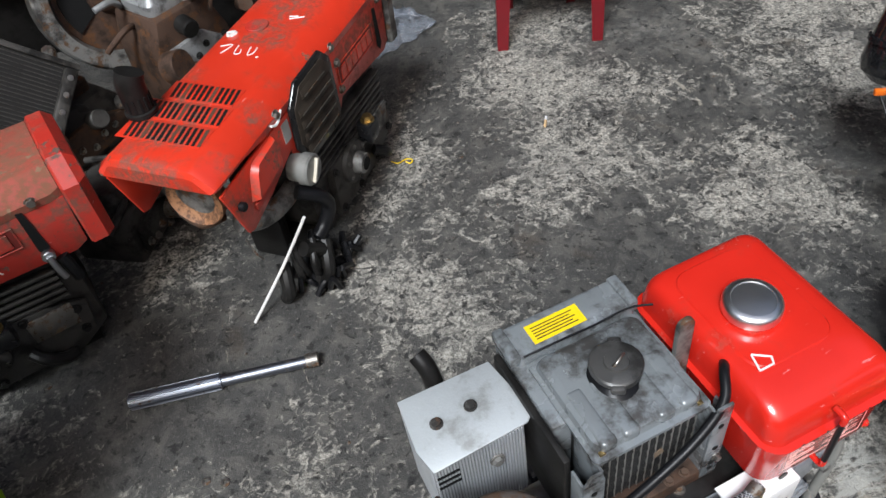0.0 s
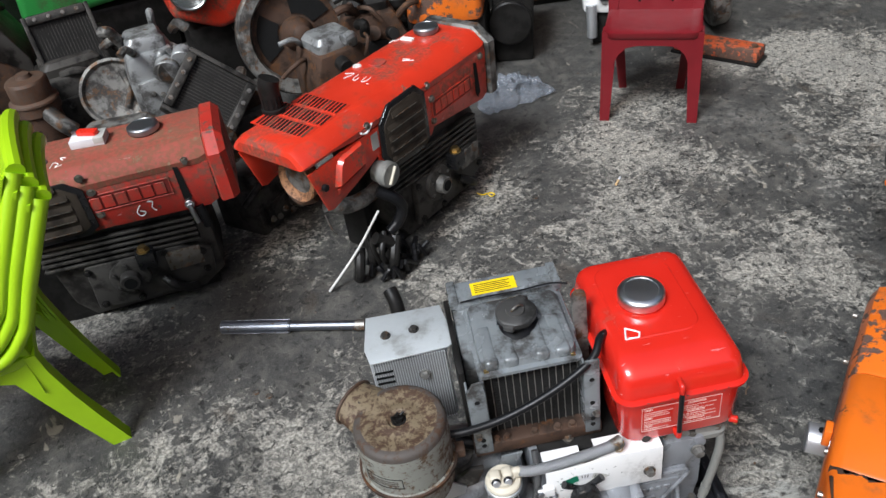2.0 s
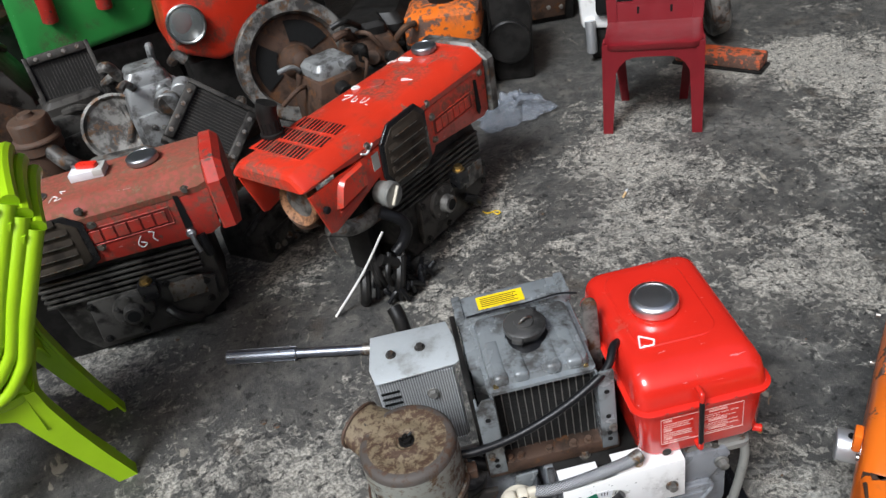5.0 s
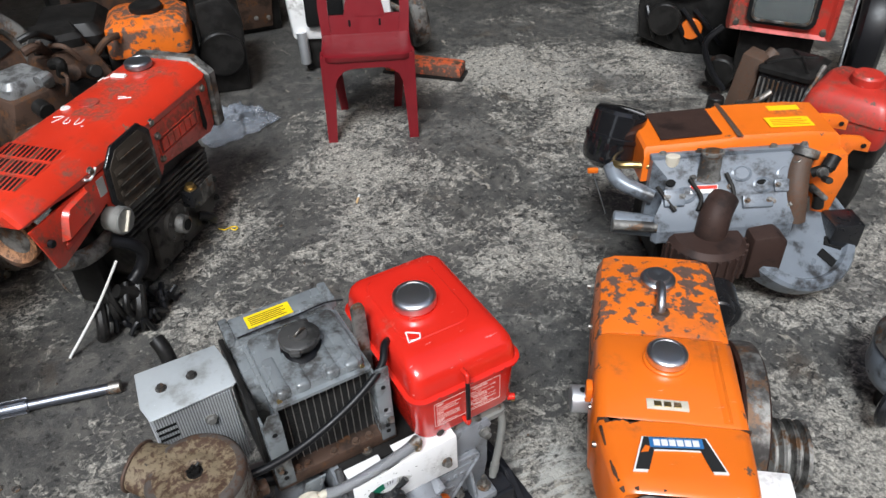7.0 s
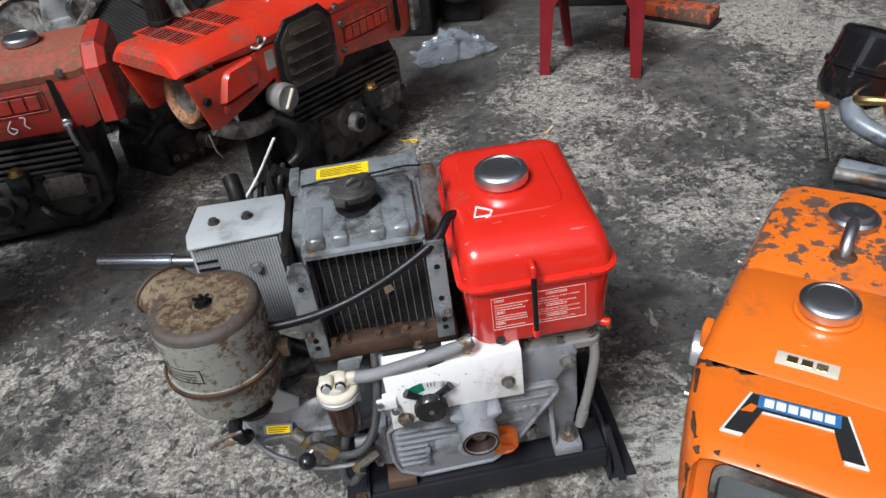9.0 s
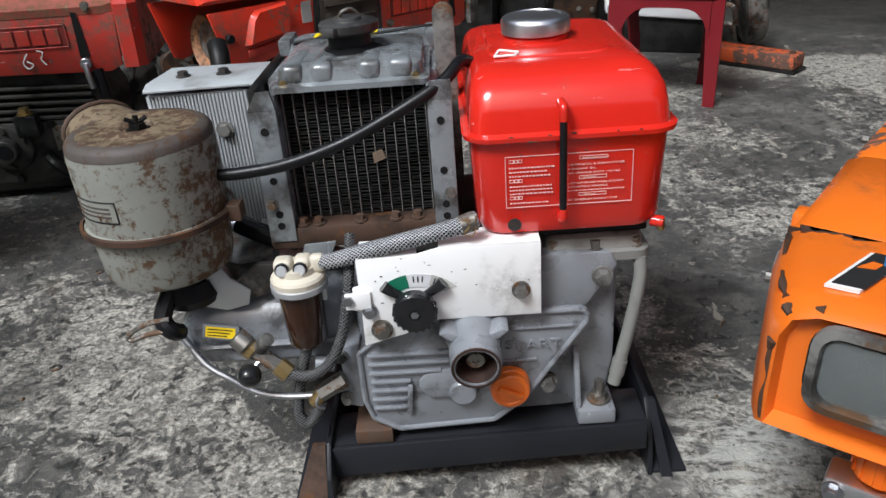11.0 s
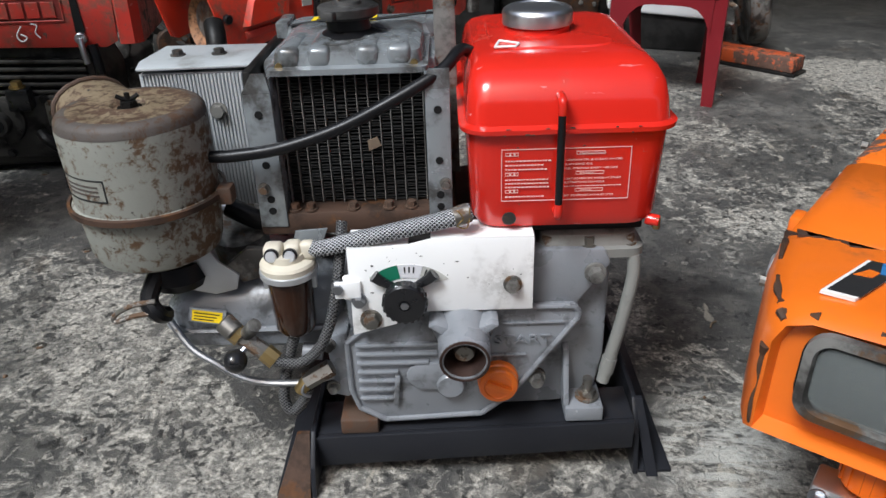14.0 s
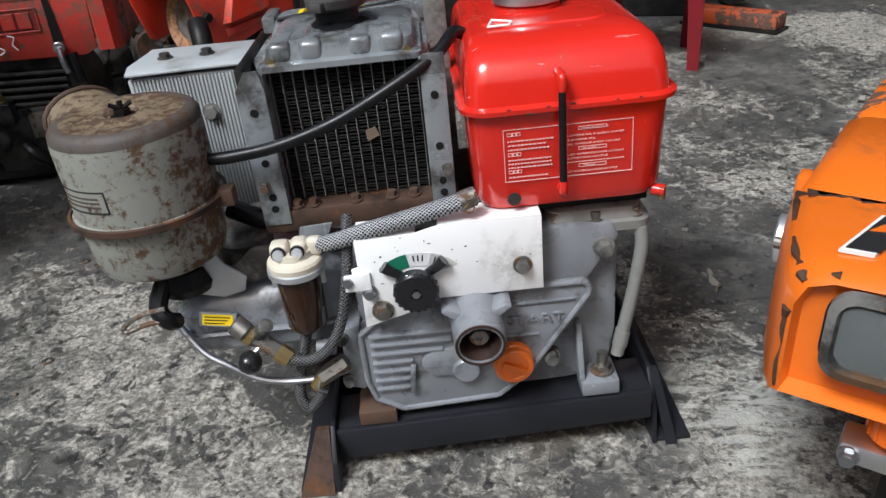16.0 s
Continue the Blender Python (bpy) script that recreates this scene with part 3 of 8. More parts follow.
    Mesh().lathe([(0.012, 0.032), (0.0115, 0.05), (0.0095, 0.0535), (0.004, 0.0535), (0.0035, 0.051), (0.0005, 0.051)], 24, mh).done("shaft_end", OLD_STEEL, hub, "brown tarnished shaft end")
    for sx in (-1, 1):
        Mesh().prism([(0.034 + sx * 0.020, 0.226), (0.034 + sx * 0.038, 0.240), (0.034 + sx * 0.030, 0.243), (0.034 + sx * 0.012, 0.236)], -0.036, 0.005, b=0.002).done("gusset", GREY_CAST, hub)
    lettering("START", 0.0165, 0.0020, GREY_CAST, cover, Matrix.Translation((0.1005, 0.0030, 0.1945)) @ pose(0, 0, 0, 90, 0, 0), "raised_lettering", width=0.064)
    # oil filler
    mo = Matrix.Translation((0.0725, 0.004, 0.142)) @ Vector((0.0, -1, 0)).to_track_quat("Z", "Y").to_matrix().to_4x4() @ Matrix.Diagonal((1, 1, 0.62, 1))
    oc = Mesh().lathe([(0.0235, 0), (0.0235, 0.012), (0.0215, 0.0145), (0.0225, 0.0155), (0.0225, 0.028), (0.021, 0.031), (0.0165, 0.0315), (0.0155, 0.0295), (0.0005, 0.0295)], 36, mo).done("oil_cap", ORANGE, t, "orange plastic oil filler cap")
    Mesh().box(-0.0155, 0.0155, -0.0034, 0.0034, 0.028, 0.037, b=0.0015, m=mo @ pose(0, 0, 0, 0, 0, -25)).done("grip", ORANGE, oc)
    for p, r, h in (((0.118, 0.012, 0.137), 0.0085, 0.016), ((0.178, 0.010, 0.276), 0.0088, 0.014)):
        bolt(t, p, (0, -1, 0), r, h, GREY_DIRTY)
    # mounting lug with stud
    lug = Mesh().box(0.152, 0.197, -0.006, 0.045, 0.080, 0.100, b=0.003).done("mounting_lug", GREY_CAST, t)
    Mesh().prism([(0.040, 0.100), (0.0, 0.100), (0.022, 0.165), (0.040, 0.172)], 0.150, 0.157, axis="x", b=0.0015).done("gusset", GREY_CAST, lug)
    Mesh().cyl((0.180, 0.016, 0.099), (0.180, 0.016, 0.128), 0.0058, n=14).done("stud", OLD_STEEL, lug)
    Mesh().hexbolt((0.180, 0.016, 0.1005), (0, 0, 1), 0.0105, 0.011).done("nut", OLD_STEEL, lug, "greasy steel nut")
    # left flange of the gear case
    fl = Mesh().prism([(-0.122, 0.118), (-0.102, 0.112), (-0.098, 0.205), (-0.122, 0.2)], 0.010, 0.06, b=0.003).done("side_flange", GREY_CAST, t)
    for z in (0.130, 0.190):
        bolt(fl, (-0.120, 0.010, z), (0, -1, 0), 0.006, 0.010, GREY_DIRTY)

    # cylinder head cover
    hc = Mesh().loft([rrect(0.112, 0.232, 0.015, 0.15, 0.290, 0.015), rrect(0.112, 0.232, 0.015, 0.15, 0.300, 0.015), rrect(0.117, 0.227, 0.02, 0.145, 0.302, 0.014), rrect(0.120, 0.224, 0.024, 0.14, 0.314, 0.016), rrect(0.13, 0.214, 0.034, 0.13, 0.318, 0.016)]).done("head_cover", GREY_PIPE, t, "dark grey head cover")
    for p in ((0.128, 0.028, 0.3005), (0.216, 0.028, 0.3005), (0.172, 0.024, 0.3005)):
        bolt(hc, p, (0, 0, 1), 0.0065, 0.012, OLD_STEEL)
    Mesh().box(0.120, 0.205, 0.02, 0.25, 0.296, 0.3, b=0.002).done("gasket", RUBBER, t)
    Mesh().tube([(0.221, 0.022, 0.290), (0.222, 0.018, 0.265), (0.214, 0.014, 0.215), (0.204, 0.012, 0.165), (0.196, 0.01, 0.128)], 0.0075, 12).done("breather_pipe", GREY_PIPE, t, "grey breather pipe")
    Mesh().cyl((0.203, 0.012, 0.160), (0.199, 0.011, 0.140), 0.0088, n=14).done("pipe_sleeve", GREY_PIPE, t)

    # white control panel
    pl = [(-0.087, 0.216), (-0.040, 0.229), (-0.006, 0.2445), (0.109, 0.2445), (0.109, 0.331), (0.002, 0.332), (-0.022, 0.326), (-0.086, 0.323), (-0.086, 0.292), (-0.093, 0.290), (-0.093, 0.262), (-0.086, 0.260)]
    cp = Mesh().prism(pl, -0.012, -0.008, b=0.001).prism([(-0.0115, 0.321), (0.03, 0.322), (0.03, 0.325), (-0.0115, 0.325)], -0.0855, -0.022, axis="x").prism([(-0.0115, 0.329), (0.03, 0.330), (0.03, 0.333), (-0.0115, 0.333)], 0.002, 0.1085, axis="x").done("control_panel", WHITE_PAINT, t, "white painted control plate with chips")
    for p, r, mt in (((0.087, -0.012, 0.277), 0.0075, GREY_DIRTY), ((-0.077, -0.012, 0.262), 0.0062, STEEL), ((-0.066, -0.012, 0.237), 0.009, OLD_STEEL), ((-0.098, -0.010, 0.278), 0.006, STEEL)):
        bolt(cp, p, (0, -1, 0), r, 0.010, mt)
    Mesh().prism([(-0.102, 0.266), (-0.074, 0.266), (-0.074, 0.287), (-0.102, 0.285)], -0.0165, -0.0125, b=0.001).done("cable_clamp", WHITE_PAINT, cp)
    marks = random.Random(8)
    for k in range(22):
        x, z = marks.uniform(-0.08, 0.105), marks.uniform(0.252, 0.325)
        Mesh().box(x, x + marks.uniform(0.0006, 0.0035), -0.0126, -0.0119, z, z + marks.uniform(0.0004, 0.0012)).done("paint_chip", BLACKENED, cp)
    scale = Mesh().prism([*arc(-0.024, 0.244, 0.060, 132, 100, 8), *arc(-0.024, 0.244, 0.044, 100, 120, 8)], -0.0128, -0.0123).done("speed_scale", GREEN_INK, cp, "green and black speed scale")
    Mesh().prism([*arc(-0.024, 0.244, 0.060, 99.5, 74, 6), *arc(-0.024, 0.244, 0.044, 74, 99.5, 6)], -0.0128, -0.0123).done("scale_middle", CARD, scale)
    Mesh().prism([*arc(-0.024, 0.244, 0.060, 73.5, 44, 6), *arc(-0.024, 0.244, 0.047, 52, 73.5, 6)], -0.0128, -0.0123).done("scale_end", GREY_LABEL, scale)
    for a in (92, 87, 82, 68, 61, 55):
        Mesh().prism([*arc(-0.024, 0.244, 0.057, a + 1.6, a, 2), *arc(-0.024, 0.244, 0.050, a, a + 1.6, 2)], -0.0132, -0.0129).done("scale_mark", INK, scale)
    mk = Matrix.Translation((-0.027, -0.014, 0.268)) @ Vector((0.0, -1, 0)).to_track_quat("Z", "Y").to_matrix().to_4x4()
    kn = Mesh().lathe([(0.010, 0), (0.010, 0.008), (0.0225, 0.009), (0.023, 0.012), (0.023, 0.020), (0.021, 0.0225), (0.0065, 0.0235), (0.006, 0.021), (0.0005, 0.021)], 40, mk).done("speed_knob", BLACK_PLASTIC, cp, "black plastic speed knob")
    for i in range(20):
        a = radians(18 * i)
        Mesh().box(0.0222, 0.0242, -0.002, 0.002, 0.011, 0.021, b=0.0007, m=mk @ Matrix.Rotation(a, 4, "Z"), seg=1).done("knurl", BLACK_PLASTIC, kn)
    Mesh().cyl((-0.027, -0.0365, 0.268), (-0.027, -0.0385, 0.268), 0.0045, n=6).done("screw", STEEL, kn)
    Mesh().tube([(-0.059, -0.018, 0.294), (-0.049, -0.018, 0.286), (-0.027, -0.018, 0.276), (-0.006, -0.018, 0.286), (0.005, -0.018, 0.295)], 0.0042, 10, rad=lambda u: 0.0038 + 0.0030 * abs(2 * u - 1)).done("lever", BLACK_PLASTIC, cp)

    # fuel tank
    tk = Mesh().loft([rrect(0.062, 0.222, 0.018, 0.258, 0.332, 0.025, 7), rrect(0.050, 0.233, 0.006, 0.270, 0.336, 0.026, 7), rrect(0.045, 0.238, 0.001, 0.274, 0.347, 0.026, 7), rrect(0.041, 0.242, -0.002, 0.276, 0.4395, 0.026, 7)]).done("tank_lower", RED, t, "glossy red fuel tank shell")
    seam = Mesh().loft([rrect(0.040, 0.243, -0.004, 0.277, 0.4395, 0.027, 7), rrect(0.034, 0.249, -0.0105, 0.283, 0.441, 0.03, 7), rrect(0.0335, 0.2495, -0.011, 0.2835, 0.4455, 0.03, 7), rrect(0.040, 0.243, -0.004, 0.277, 0.4475, 0.027, 7)]).done("tank_seam", RED, t)
    rings = [(0.041, 0.242, -0.002, 0.276, 0.446, 0.028), (0.042, 0.240, 0.0, 0.275, 0.472, 0.029), (0.044, 0.237, 0.006, 0.273, 0.494, 0.030), (0.047, 0.231, 0.017, 0.270, 0.509, 0.031), (0.053, 0.223, 0.034, 0.265, 0.5185, 0.031), (0.060, 0.213, 0.050, 0.259, 0.5225, 0.030), (0.085, 0.190, 0.075, 0.238, 0.5245, 0.03)]
    rings = [(a, b, c, d, 0.446 + (z - 0.446) * 0.75, r * 0.72) for a, b, c, d, z, r in rings]
    up = Mesh().loft([rrect(a, b, c, d, z, r, 7) for a, b, c, d, z, r in rings]).done("tank_upper", RED, t, angle=60)
    Mesh().loft([rrect(0.066, 0.200, 0.066, 0.250, 0.5018, 0.03, 6), rrect(0.070, 0.196, 0.070, 0.246, 0.5062, 0.028, 6), rrect(0.09, 0.18, 0.09, 0.23, 0.5075, 0.02, 6)]).done("top_panel", RED, up)
    Mesh().lathe([(0.037, 0.500), (0.036, 0.511), (0.033, 0.513), (0.0005, 0.513)], 36, Matrix.Translation((0.124, 0.148, 0))).done("filler_neck", RED, up)
    screen_cap(up, (0.124, 0.148, 0.508), 0.0385, 0.026)
    marks = random.Random(15)
    for k in range(16):
        x, z = marks.uniform(0.048, 0.235), marks.choice((0.4405, 0.4465, marks.uniform(0.36, 0.43)))
        Mesh().box(x, x + marks.uniform(0.0008, 0.005), -0.0116 if z > 0.44 else -0.0027, -0.0105 if z > 0.44 else -0.0018, z, z + marks.uniform(0.0005, 0.0016)).done("paint_chip", BROWN_IRON, seam)
    # sight gauge
    ga = Mesh().cyl((0.131, -0.0165, 0.362), (0.131, -0.0165, 0.470), 0.0038, n=12).done("sight_tube", RUBBER, t, "black sight tube")
    for z, s in ((0.476, 1), (0.356, -1)):
        Mesh().tube([(0.131, 0.0, z), (0.131, -0.0125, z), (0.131, -0.0165, z - s * 0.004), (0.131, -0.0165, z - s * 0.014)], 0.0044, 12).done("elbow", RED, ga, "red elbow fitting")
    # instruction panel: thin frame and lines
    ip = Mesh()
    x0, x1, z0, z1 = 0.075, 0.203, 0.368, 0.4235
    yf = -0.0023
    for a in ((x0, x1, z0, z0 + 0.0005), (x0, x1, z1 - 0.0005, z1), (x0, x0 + 0.0005, z0, z1), (x1 - 0.0005, x1, z0, z1)):
        ip.box(a[0], a[1], yf, yf + 0.0008, a[2], a[3])
    ip = ip.done("instruction_panel", PANEL_INK, t, "white printed instruction panel")
    rnd = random.Random(4)
    words = {1: ("1.ENGINE OIL & CLEAN WATER", 0.056), 2: ("2.ENGINE OIL", 0.028), 3: ("OIL CHANGE EVERY 100 HRS", 0.052), 5: ("1.SET GOVERNOR KNOB AT START", 0.056), 6: ("2.STARTING HANDLE", 0.040), 9: ("SET GOVERNOR KNOB AT STOP", 0.050)}
    for side, (a, b) in enumerate(((x0 + 0.004, 0.126), (0.137, x1 - 0.004))):
        for k, z in enumerate((0.4165, 0.4105, 0.4060, 0.4015, 0.3955, 0.3905, 0.3865, 0.3825, 0.3770, 0.3722)):
            head = k in (0, 4, 8)
            xs = a if side == 0 else a + (0.012 if head else 0.001)
            e = xs + (0.013 if side == 0 else 0.028) if head else b - rnd.random() * 0.008
            line = Mesh()
            if head:
                for q in ((xs, e, z, z + 0.0004), (xs, e, z + 0.0030, z + 0.0034), (xs, xs + 0.0004, z, z + 0.0034), (e - 0.0004, e, z, z + 0.0034)):
                    line.box(q[0], q[1], yf, yf + 0.0006, q[2], q[3])
                if side == 0:
                    for q in (0.3, 0.62):
                        line.box(xs + (e - xs) * q, xs + (e - xs) * q + 0.0018, yf, yf + 0.0006, z + 0.0008, z + 0.0026)
            elif side == 1 and k in words:
                lettering(words[k][0], 0.0026, 0.0002, PANEL_INK, ip, Matrix.Translation((xs + words[k][1] / 2, yf - 0.0001, z + 0.0006)) @ pose(0, 0, 0, 90, 0, 0), "printed_line", width=words[k][1])
                continue
            else:
                x = xs
                while x < e - 0.002:
                    w = rnd.uniform(0.0012, 0.0034)
                    line.box(x, x + w, yf, yf + 0.0006, z, z + (0.0012 if side == 0 else 0.0008))
                    x += w + 0.0010
            line.done("text_line", PANEL_INK, ip)
    for s, x, z, w in (("PREPARATIONS", 0.165, 0.4178, 0.026), ("START", 0.160, 0.3968, 0.014), ("STOP", 0.160, 0.3783, 0.011)):
        lettering(s, 0.0022, 0.0002, PANEL_INK, ip, Matrix.Translation((x, yf - 0.0003, z)) @ pose(0, 0, 0, 90, 0, 0), "heading", width=w)
    Mesh().cyl((0.083, -0.0022, 0.349), (0.083, -0.0035, 0.349), 0.0072, n=18).done("paint_spot", GREY_DIRTY, t)
    dr = Mesh().cyl((0.228, 0.014, 0.337), (0.241, 0.008, 0.336), 0.0065, n=12, bev=0.001).done("drain_tap", RED, t, "red drain tap")
    Mesh().cyl((0.238, 0.008, 0.328), (0.238, 0.008, 0.341), 0.004, n=10).done("tap_stem", BRASS, dr)
    Mesh().box(0.06, 0.23, 0.03, 0.25, 0.317, 0.3325, b=0.003).done("tank_seat", RUBBER, t)
    # a triangle drawn on the tank top
    tri = Mesh()
    P = [(0.068, 0.060, 0.0), (0.083, 0.075, 0.0), (0.098, 0.060, 0.0)]
    tp = [(0.073, 0.071, 0.5068), (0.079, 0.094, 0.5078), (0.098, 0.080, 0.5078), (0.094, 0.071, 0.5068)]
    for a, b in zip(tp, tp[1:] + tp[:1]):
        tri.tube([a, b], 0.0014, 6, 1)
    tri.done("marker_triangle", CHALK, up, "white marker triangle")

    # radiator
    rt = Mesh().loft([rrect(-0.164, 0.004, 0.068, 0.232, 0.484, 0.008), rrect(-0.164, 0.004, 0.068, 0.232, 0.490, 0.008), rrect(-0.158, -0.002, 0.076, 0.226, 0.492, 0.012), rrect(-0.156, -0.004, 0.079, 0.222, 0.504, 0.014), rrect(-0.148, -0.012, 0.088, 0.214, 0.509, 0.014)]).done("radiator_top_tank", GREY_SHEET, t, "grey pressed radiator top tank")
    for xa, xb in ((-0.151, -0.128), (-0.120, -0.096), (-0.070, -0.046), (-0.038, -0.013)):
        Mesh().box(xa, xb, 0.0745, 0.16, 0.490, 0.5105, b=0.006, seg=3).done("pressed_ridge", GREY_SHEET, rt)
    for p in ((-0.150, 0.074, 0.492), (-0.010, 0.074, 0.492)):
        Mesh().cyl((p[0], 0.082, p[2]), (p[0], 0.074, p[2]), 0.004, n=10).done("stud", BRASS, rt)
    Mesh().lathe([(0.030, 0.506), (0.034, 0.509), (0.029, 0.512), (0.024, 0.515), (0.023, 0.530), (0.0005, 0.530)], 28, Matrix.Translation((-0.083, 0.150, 0)), 0.06).done("filler_neck", RUBBER, rt, "oil-blackened filler neck")
    mc = Matrix.Translation((-0.083, 0.150, 0.527))
    fc = Mesh().lathe([(0.030, 0), (0.0335, 0.003), (0.0335, 0.011), (0.031, 0.013), (0.016, 0.0135), (0.015, 0.017), (0.006, 0.018), (0.0005, 0.018)], 36, mc, 0.02).done("radiator_cap", WORN_CAP, rt, "blackened metal radiator cap")
    for a in (60, 240):
        Mesh().box(0.027, 0.040, -0.009, 0.009, 0.001, 0.0115, b=0.003, m=mc @ Matrix.Rotation(radians(a), 4, "Z")).done("ear", WORN_CAP, fc)
    Mesh().tube([(-0.092, 0.146, 0.542), (-0.088, 0.143, 0.550), (-0.078, 0.148, 0.552), (-0.070, 0.153, 0.544)], 0.002, 8).done("pressure_lever", OLD_STEEL, fc)
    for x0, x1 in ((-0.188, -0.158), (0.0, 0.026)):
        w = -1 if x0 < -0.1 else 1
        sp = Mesh().box(x0, x1, 0.056, 0.060, 0.318, 0.470, b=0.001).done("side_strut", GREY_SHEET, t, "grey drilled sheet strut")
        Mesh().box(x0 if w > 0 else x1 - 0.004, x0 + 0.004 if w > 0 else x1, 0.0605, 0.12, 0.318, 0.485, b=0.001).done("inner_fold", GREY_SHEET, sp)
        Mesh().prism([(x0, 0.4703), (x1, 0.4703), (x1 if w > 0 else x1 - 0.004, 0.490), (x0 + 0.004 if w > 0 else x0 + 0.012, 0.490)], 0.0562, 0.0602).done("strut_tip", GREY_SHEET, sp)
        Mesh().box(x0 if w < 0 else x1 - 0.004, x0 + 0.004 if w < 0 else x1, 0.0605, 0.085, 0.318, 0.47, b=0.001).done("outer_fold", GREY_SHEET, sp)
        for z in (0.338, 0.352, 0.392, 0.448):
            Mesh().cyl(((x0 + x1) / 2, 0.0572, z), ((x0 + x1) / 2, 0.0550, z), 0.0042, n=14).done("hole", SLOT, sp)
        bolt(sp, ((x0 + x1) / 2 + 0.006 * w, 0.056, 0.365), (0, -1, 0), 0.005, 0.007, OLD_STEEL)
    core = Mesh().box(-0.156, -0.001, 0.092, 0.135, 0.335, 0.486).done("radiator_core", CORE_DARK, t, "dirty radiator core")
    fins = Mesh()
    for k in range(42):
        z = 0.337 + k * 0.00355
        for j in range(13):
            xa = -0.1545 + j * 0.01180
            dz = 0.0006 * math.sin(k * 2.1 + j * 1.7)
            fins.box(xa, xa + 0.0096, 0.0835 + 0.0008 * math.sin(j * 5 + k), 0.0925, z + dz, z + dz + 0.0009)
    tagged(fins.done("fin_grid", CORE, core, "bent dusty cooling fins", flat=True), kind="stuff")
    for j in range(14):
        xa = -0.1565 + j * 0.01180
        Mesh().box(xa, xa + 0.0012, 0.082, 0.093, 0.335, 0.486, b=0.0005, seg=1).done("tube", PALE_TUBE, core)
    lt = Mesh().box(-0.19, 0.03, 0.058, 0.20, 0.306, 0.334, b=0.005).done("radiator_bottom_tank", BROWN_IRON, t, "rusty radiator bottom tank")
    for x in (-0.150, -0.132, -0.085, -0.045, -0.020):
        bolt(lt, (x, 0.066, 0.334), (0, 0, 1), 0.0055, 0.008, RUST)
    Mesh().prism([(-0.006, 0), (0.008, 0.006), (0.004, 0.016), (-0.007, 0.012)], 0.0795, 0.081, m=Matrix.Translation((-0.058, 0, 0.396))).done("dry_leaf", LEAF, t, "dry leaf fragment caught on the fins")
    # shroud behind the radiator
    sh = Mesh().box(-0.182, 0.012, 0.136, 0.292, 0.330, 0.484, b=0.006).done("fan_shroud", GREY_SHEET, t, "grey sheet fan shroud")
    Mesh().loft([rrect(-0.176, 0.008, 0.234, 0.292, 0.484, 0.006), rrect(-0.172, 0.004, 0.236, 0.290, 0.500, 0.01), rrect(-0.16, -0.01, 0.24, 0.286, 0.503, 0.01)]).done("shroud_top", GREY_SHEET, sh)
    for x in (-0.176, 0.006):
        Mesh().box(x - 0.008, x + 0.008, 0.236, 0.292, 0.486, 0.506, b=0.003).done("shroud_rib", GREY_SHEET, sh)
    lab = Mesh().box(-0.142, -0.062, 0.245, 0.277, 0.5032, 0.5040).done("yellow_label", YELLOW, sh, "yellow warning label")
    for k in range(5):
        Mesh().box(-0.136, -0.072 - 0.006 * (k % 2), 0.250 + k * 0.0048, 0.2516 + k * 0.0048, 0.5041, 0.5044).done("text_line", INK, lab)
    Mesh().box(-0.194, -0.184, 0.09, 0.27, 0.32, 0.485, b=0.003).done("shroud_side", BLACKENED, sh)
    Mesh().tube([(-0.165, 0.236, 0.502), (-0.12, 0.232, 0.5075), (-0.06, 0.23, 0.508), (-0.01, 0.228, 0.513), (0.02, 0.215, 0.516)], 0.0016, 8).done("tie_wire", RUBBER, t, "black tie wire")
    Mesh().prism([(0.012, 0.34), (0.036, 0.34), (0.034, 0.535), *arc(0.022, 0.540, 0.012, 10, 170, 7), (0.010, 0.535)], 0.150, 0.158, b=0.001).done("lifting_bar", GREY_DIRTY, t, "flat grey lifting bar")

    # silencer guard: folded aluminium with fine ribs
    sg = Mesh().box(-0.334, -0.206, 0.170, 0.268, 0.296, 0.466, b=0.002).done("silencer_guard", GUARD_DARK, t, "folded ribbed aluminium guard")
    ribs = Mesh()
    for k in range(30):
        xa = -0.332 + k * 0.00423
        ribs.box(xa, xa + 0.0022, 0.1664, 0.1702, 0.298, 0.464)
    for k in range(22):
        ya = 0.172 + k * 0.0043
        ribs.box(-0.2062, -0.2030, ya, ya + 0.0021, 0.298, 0.464)
        ribs.box(-0.336, -0.3338, ya, ya + 0.0021, 0.298, 0.464)
    tagged(ribs.done("fine_ribs", ALU_SHEET, sg, flat=True), kind="stuff")
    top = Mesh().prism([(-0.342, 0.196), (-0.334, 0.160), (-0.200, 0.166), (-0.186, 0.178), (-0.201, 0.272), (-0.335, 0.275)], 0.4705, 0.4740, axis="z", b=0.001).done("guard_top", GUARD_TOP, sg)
    for p in ((-0.303, 0.220), (-0.253, 0.222)):
        bolt(top, (p[0], p[1], 0.474), (0, 0, 1), 0.0068, 0.007, GREY_DIRTY)
    for k in range(3):
        Mesh().box(-0.331, -0.300, 0.1652, 0.1668, 0.440 - k * 0.013, 0.4445 - k * 0.013).done("louvre_slot", SLOT, sg)
    bolt(sg, (-0.248, 0.1664, 0.420), (0, -1, 0), 0.0078, 0.008, GREY_DIRTY)
    Mesh().tube([(-0.276, 0.285, 0.36), (-0.276, 0.290, 0.44), (-0.278, 0.302, 0.475), (-0.284, 0.32, 0.49)], 0.0135, 16).done("exhaust_stub", BLACKENED, t, "black exhaust stub")
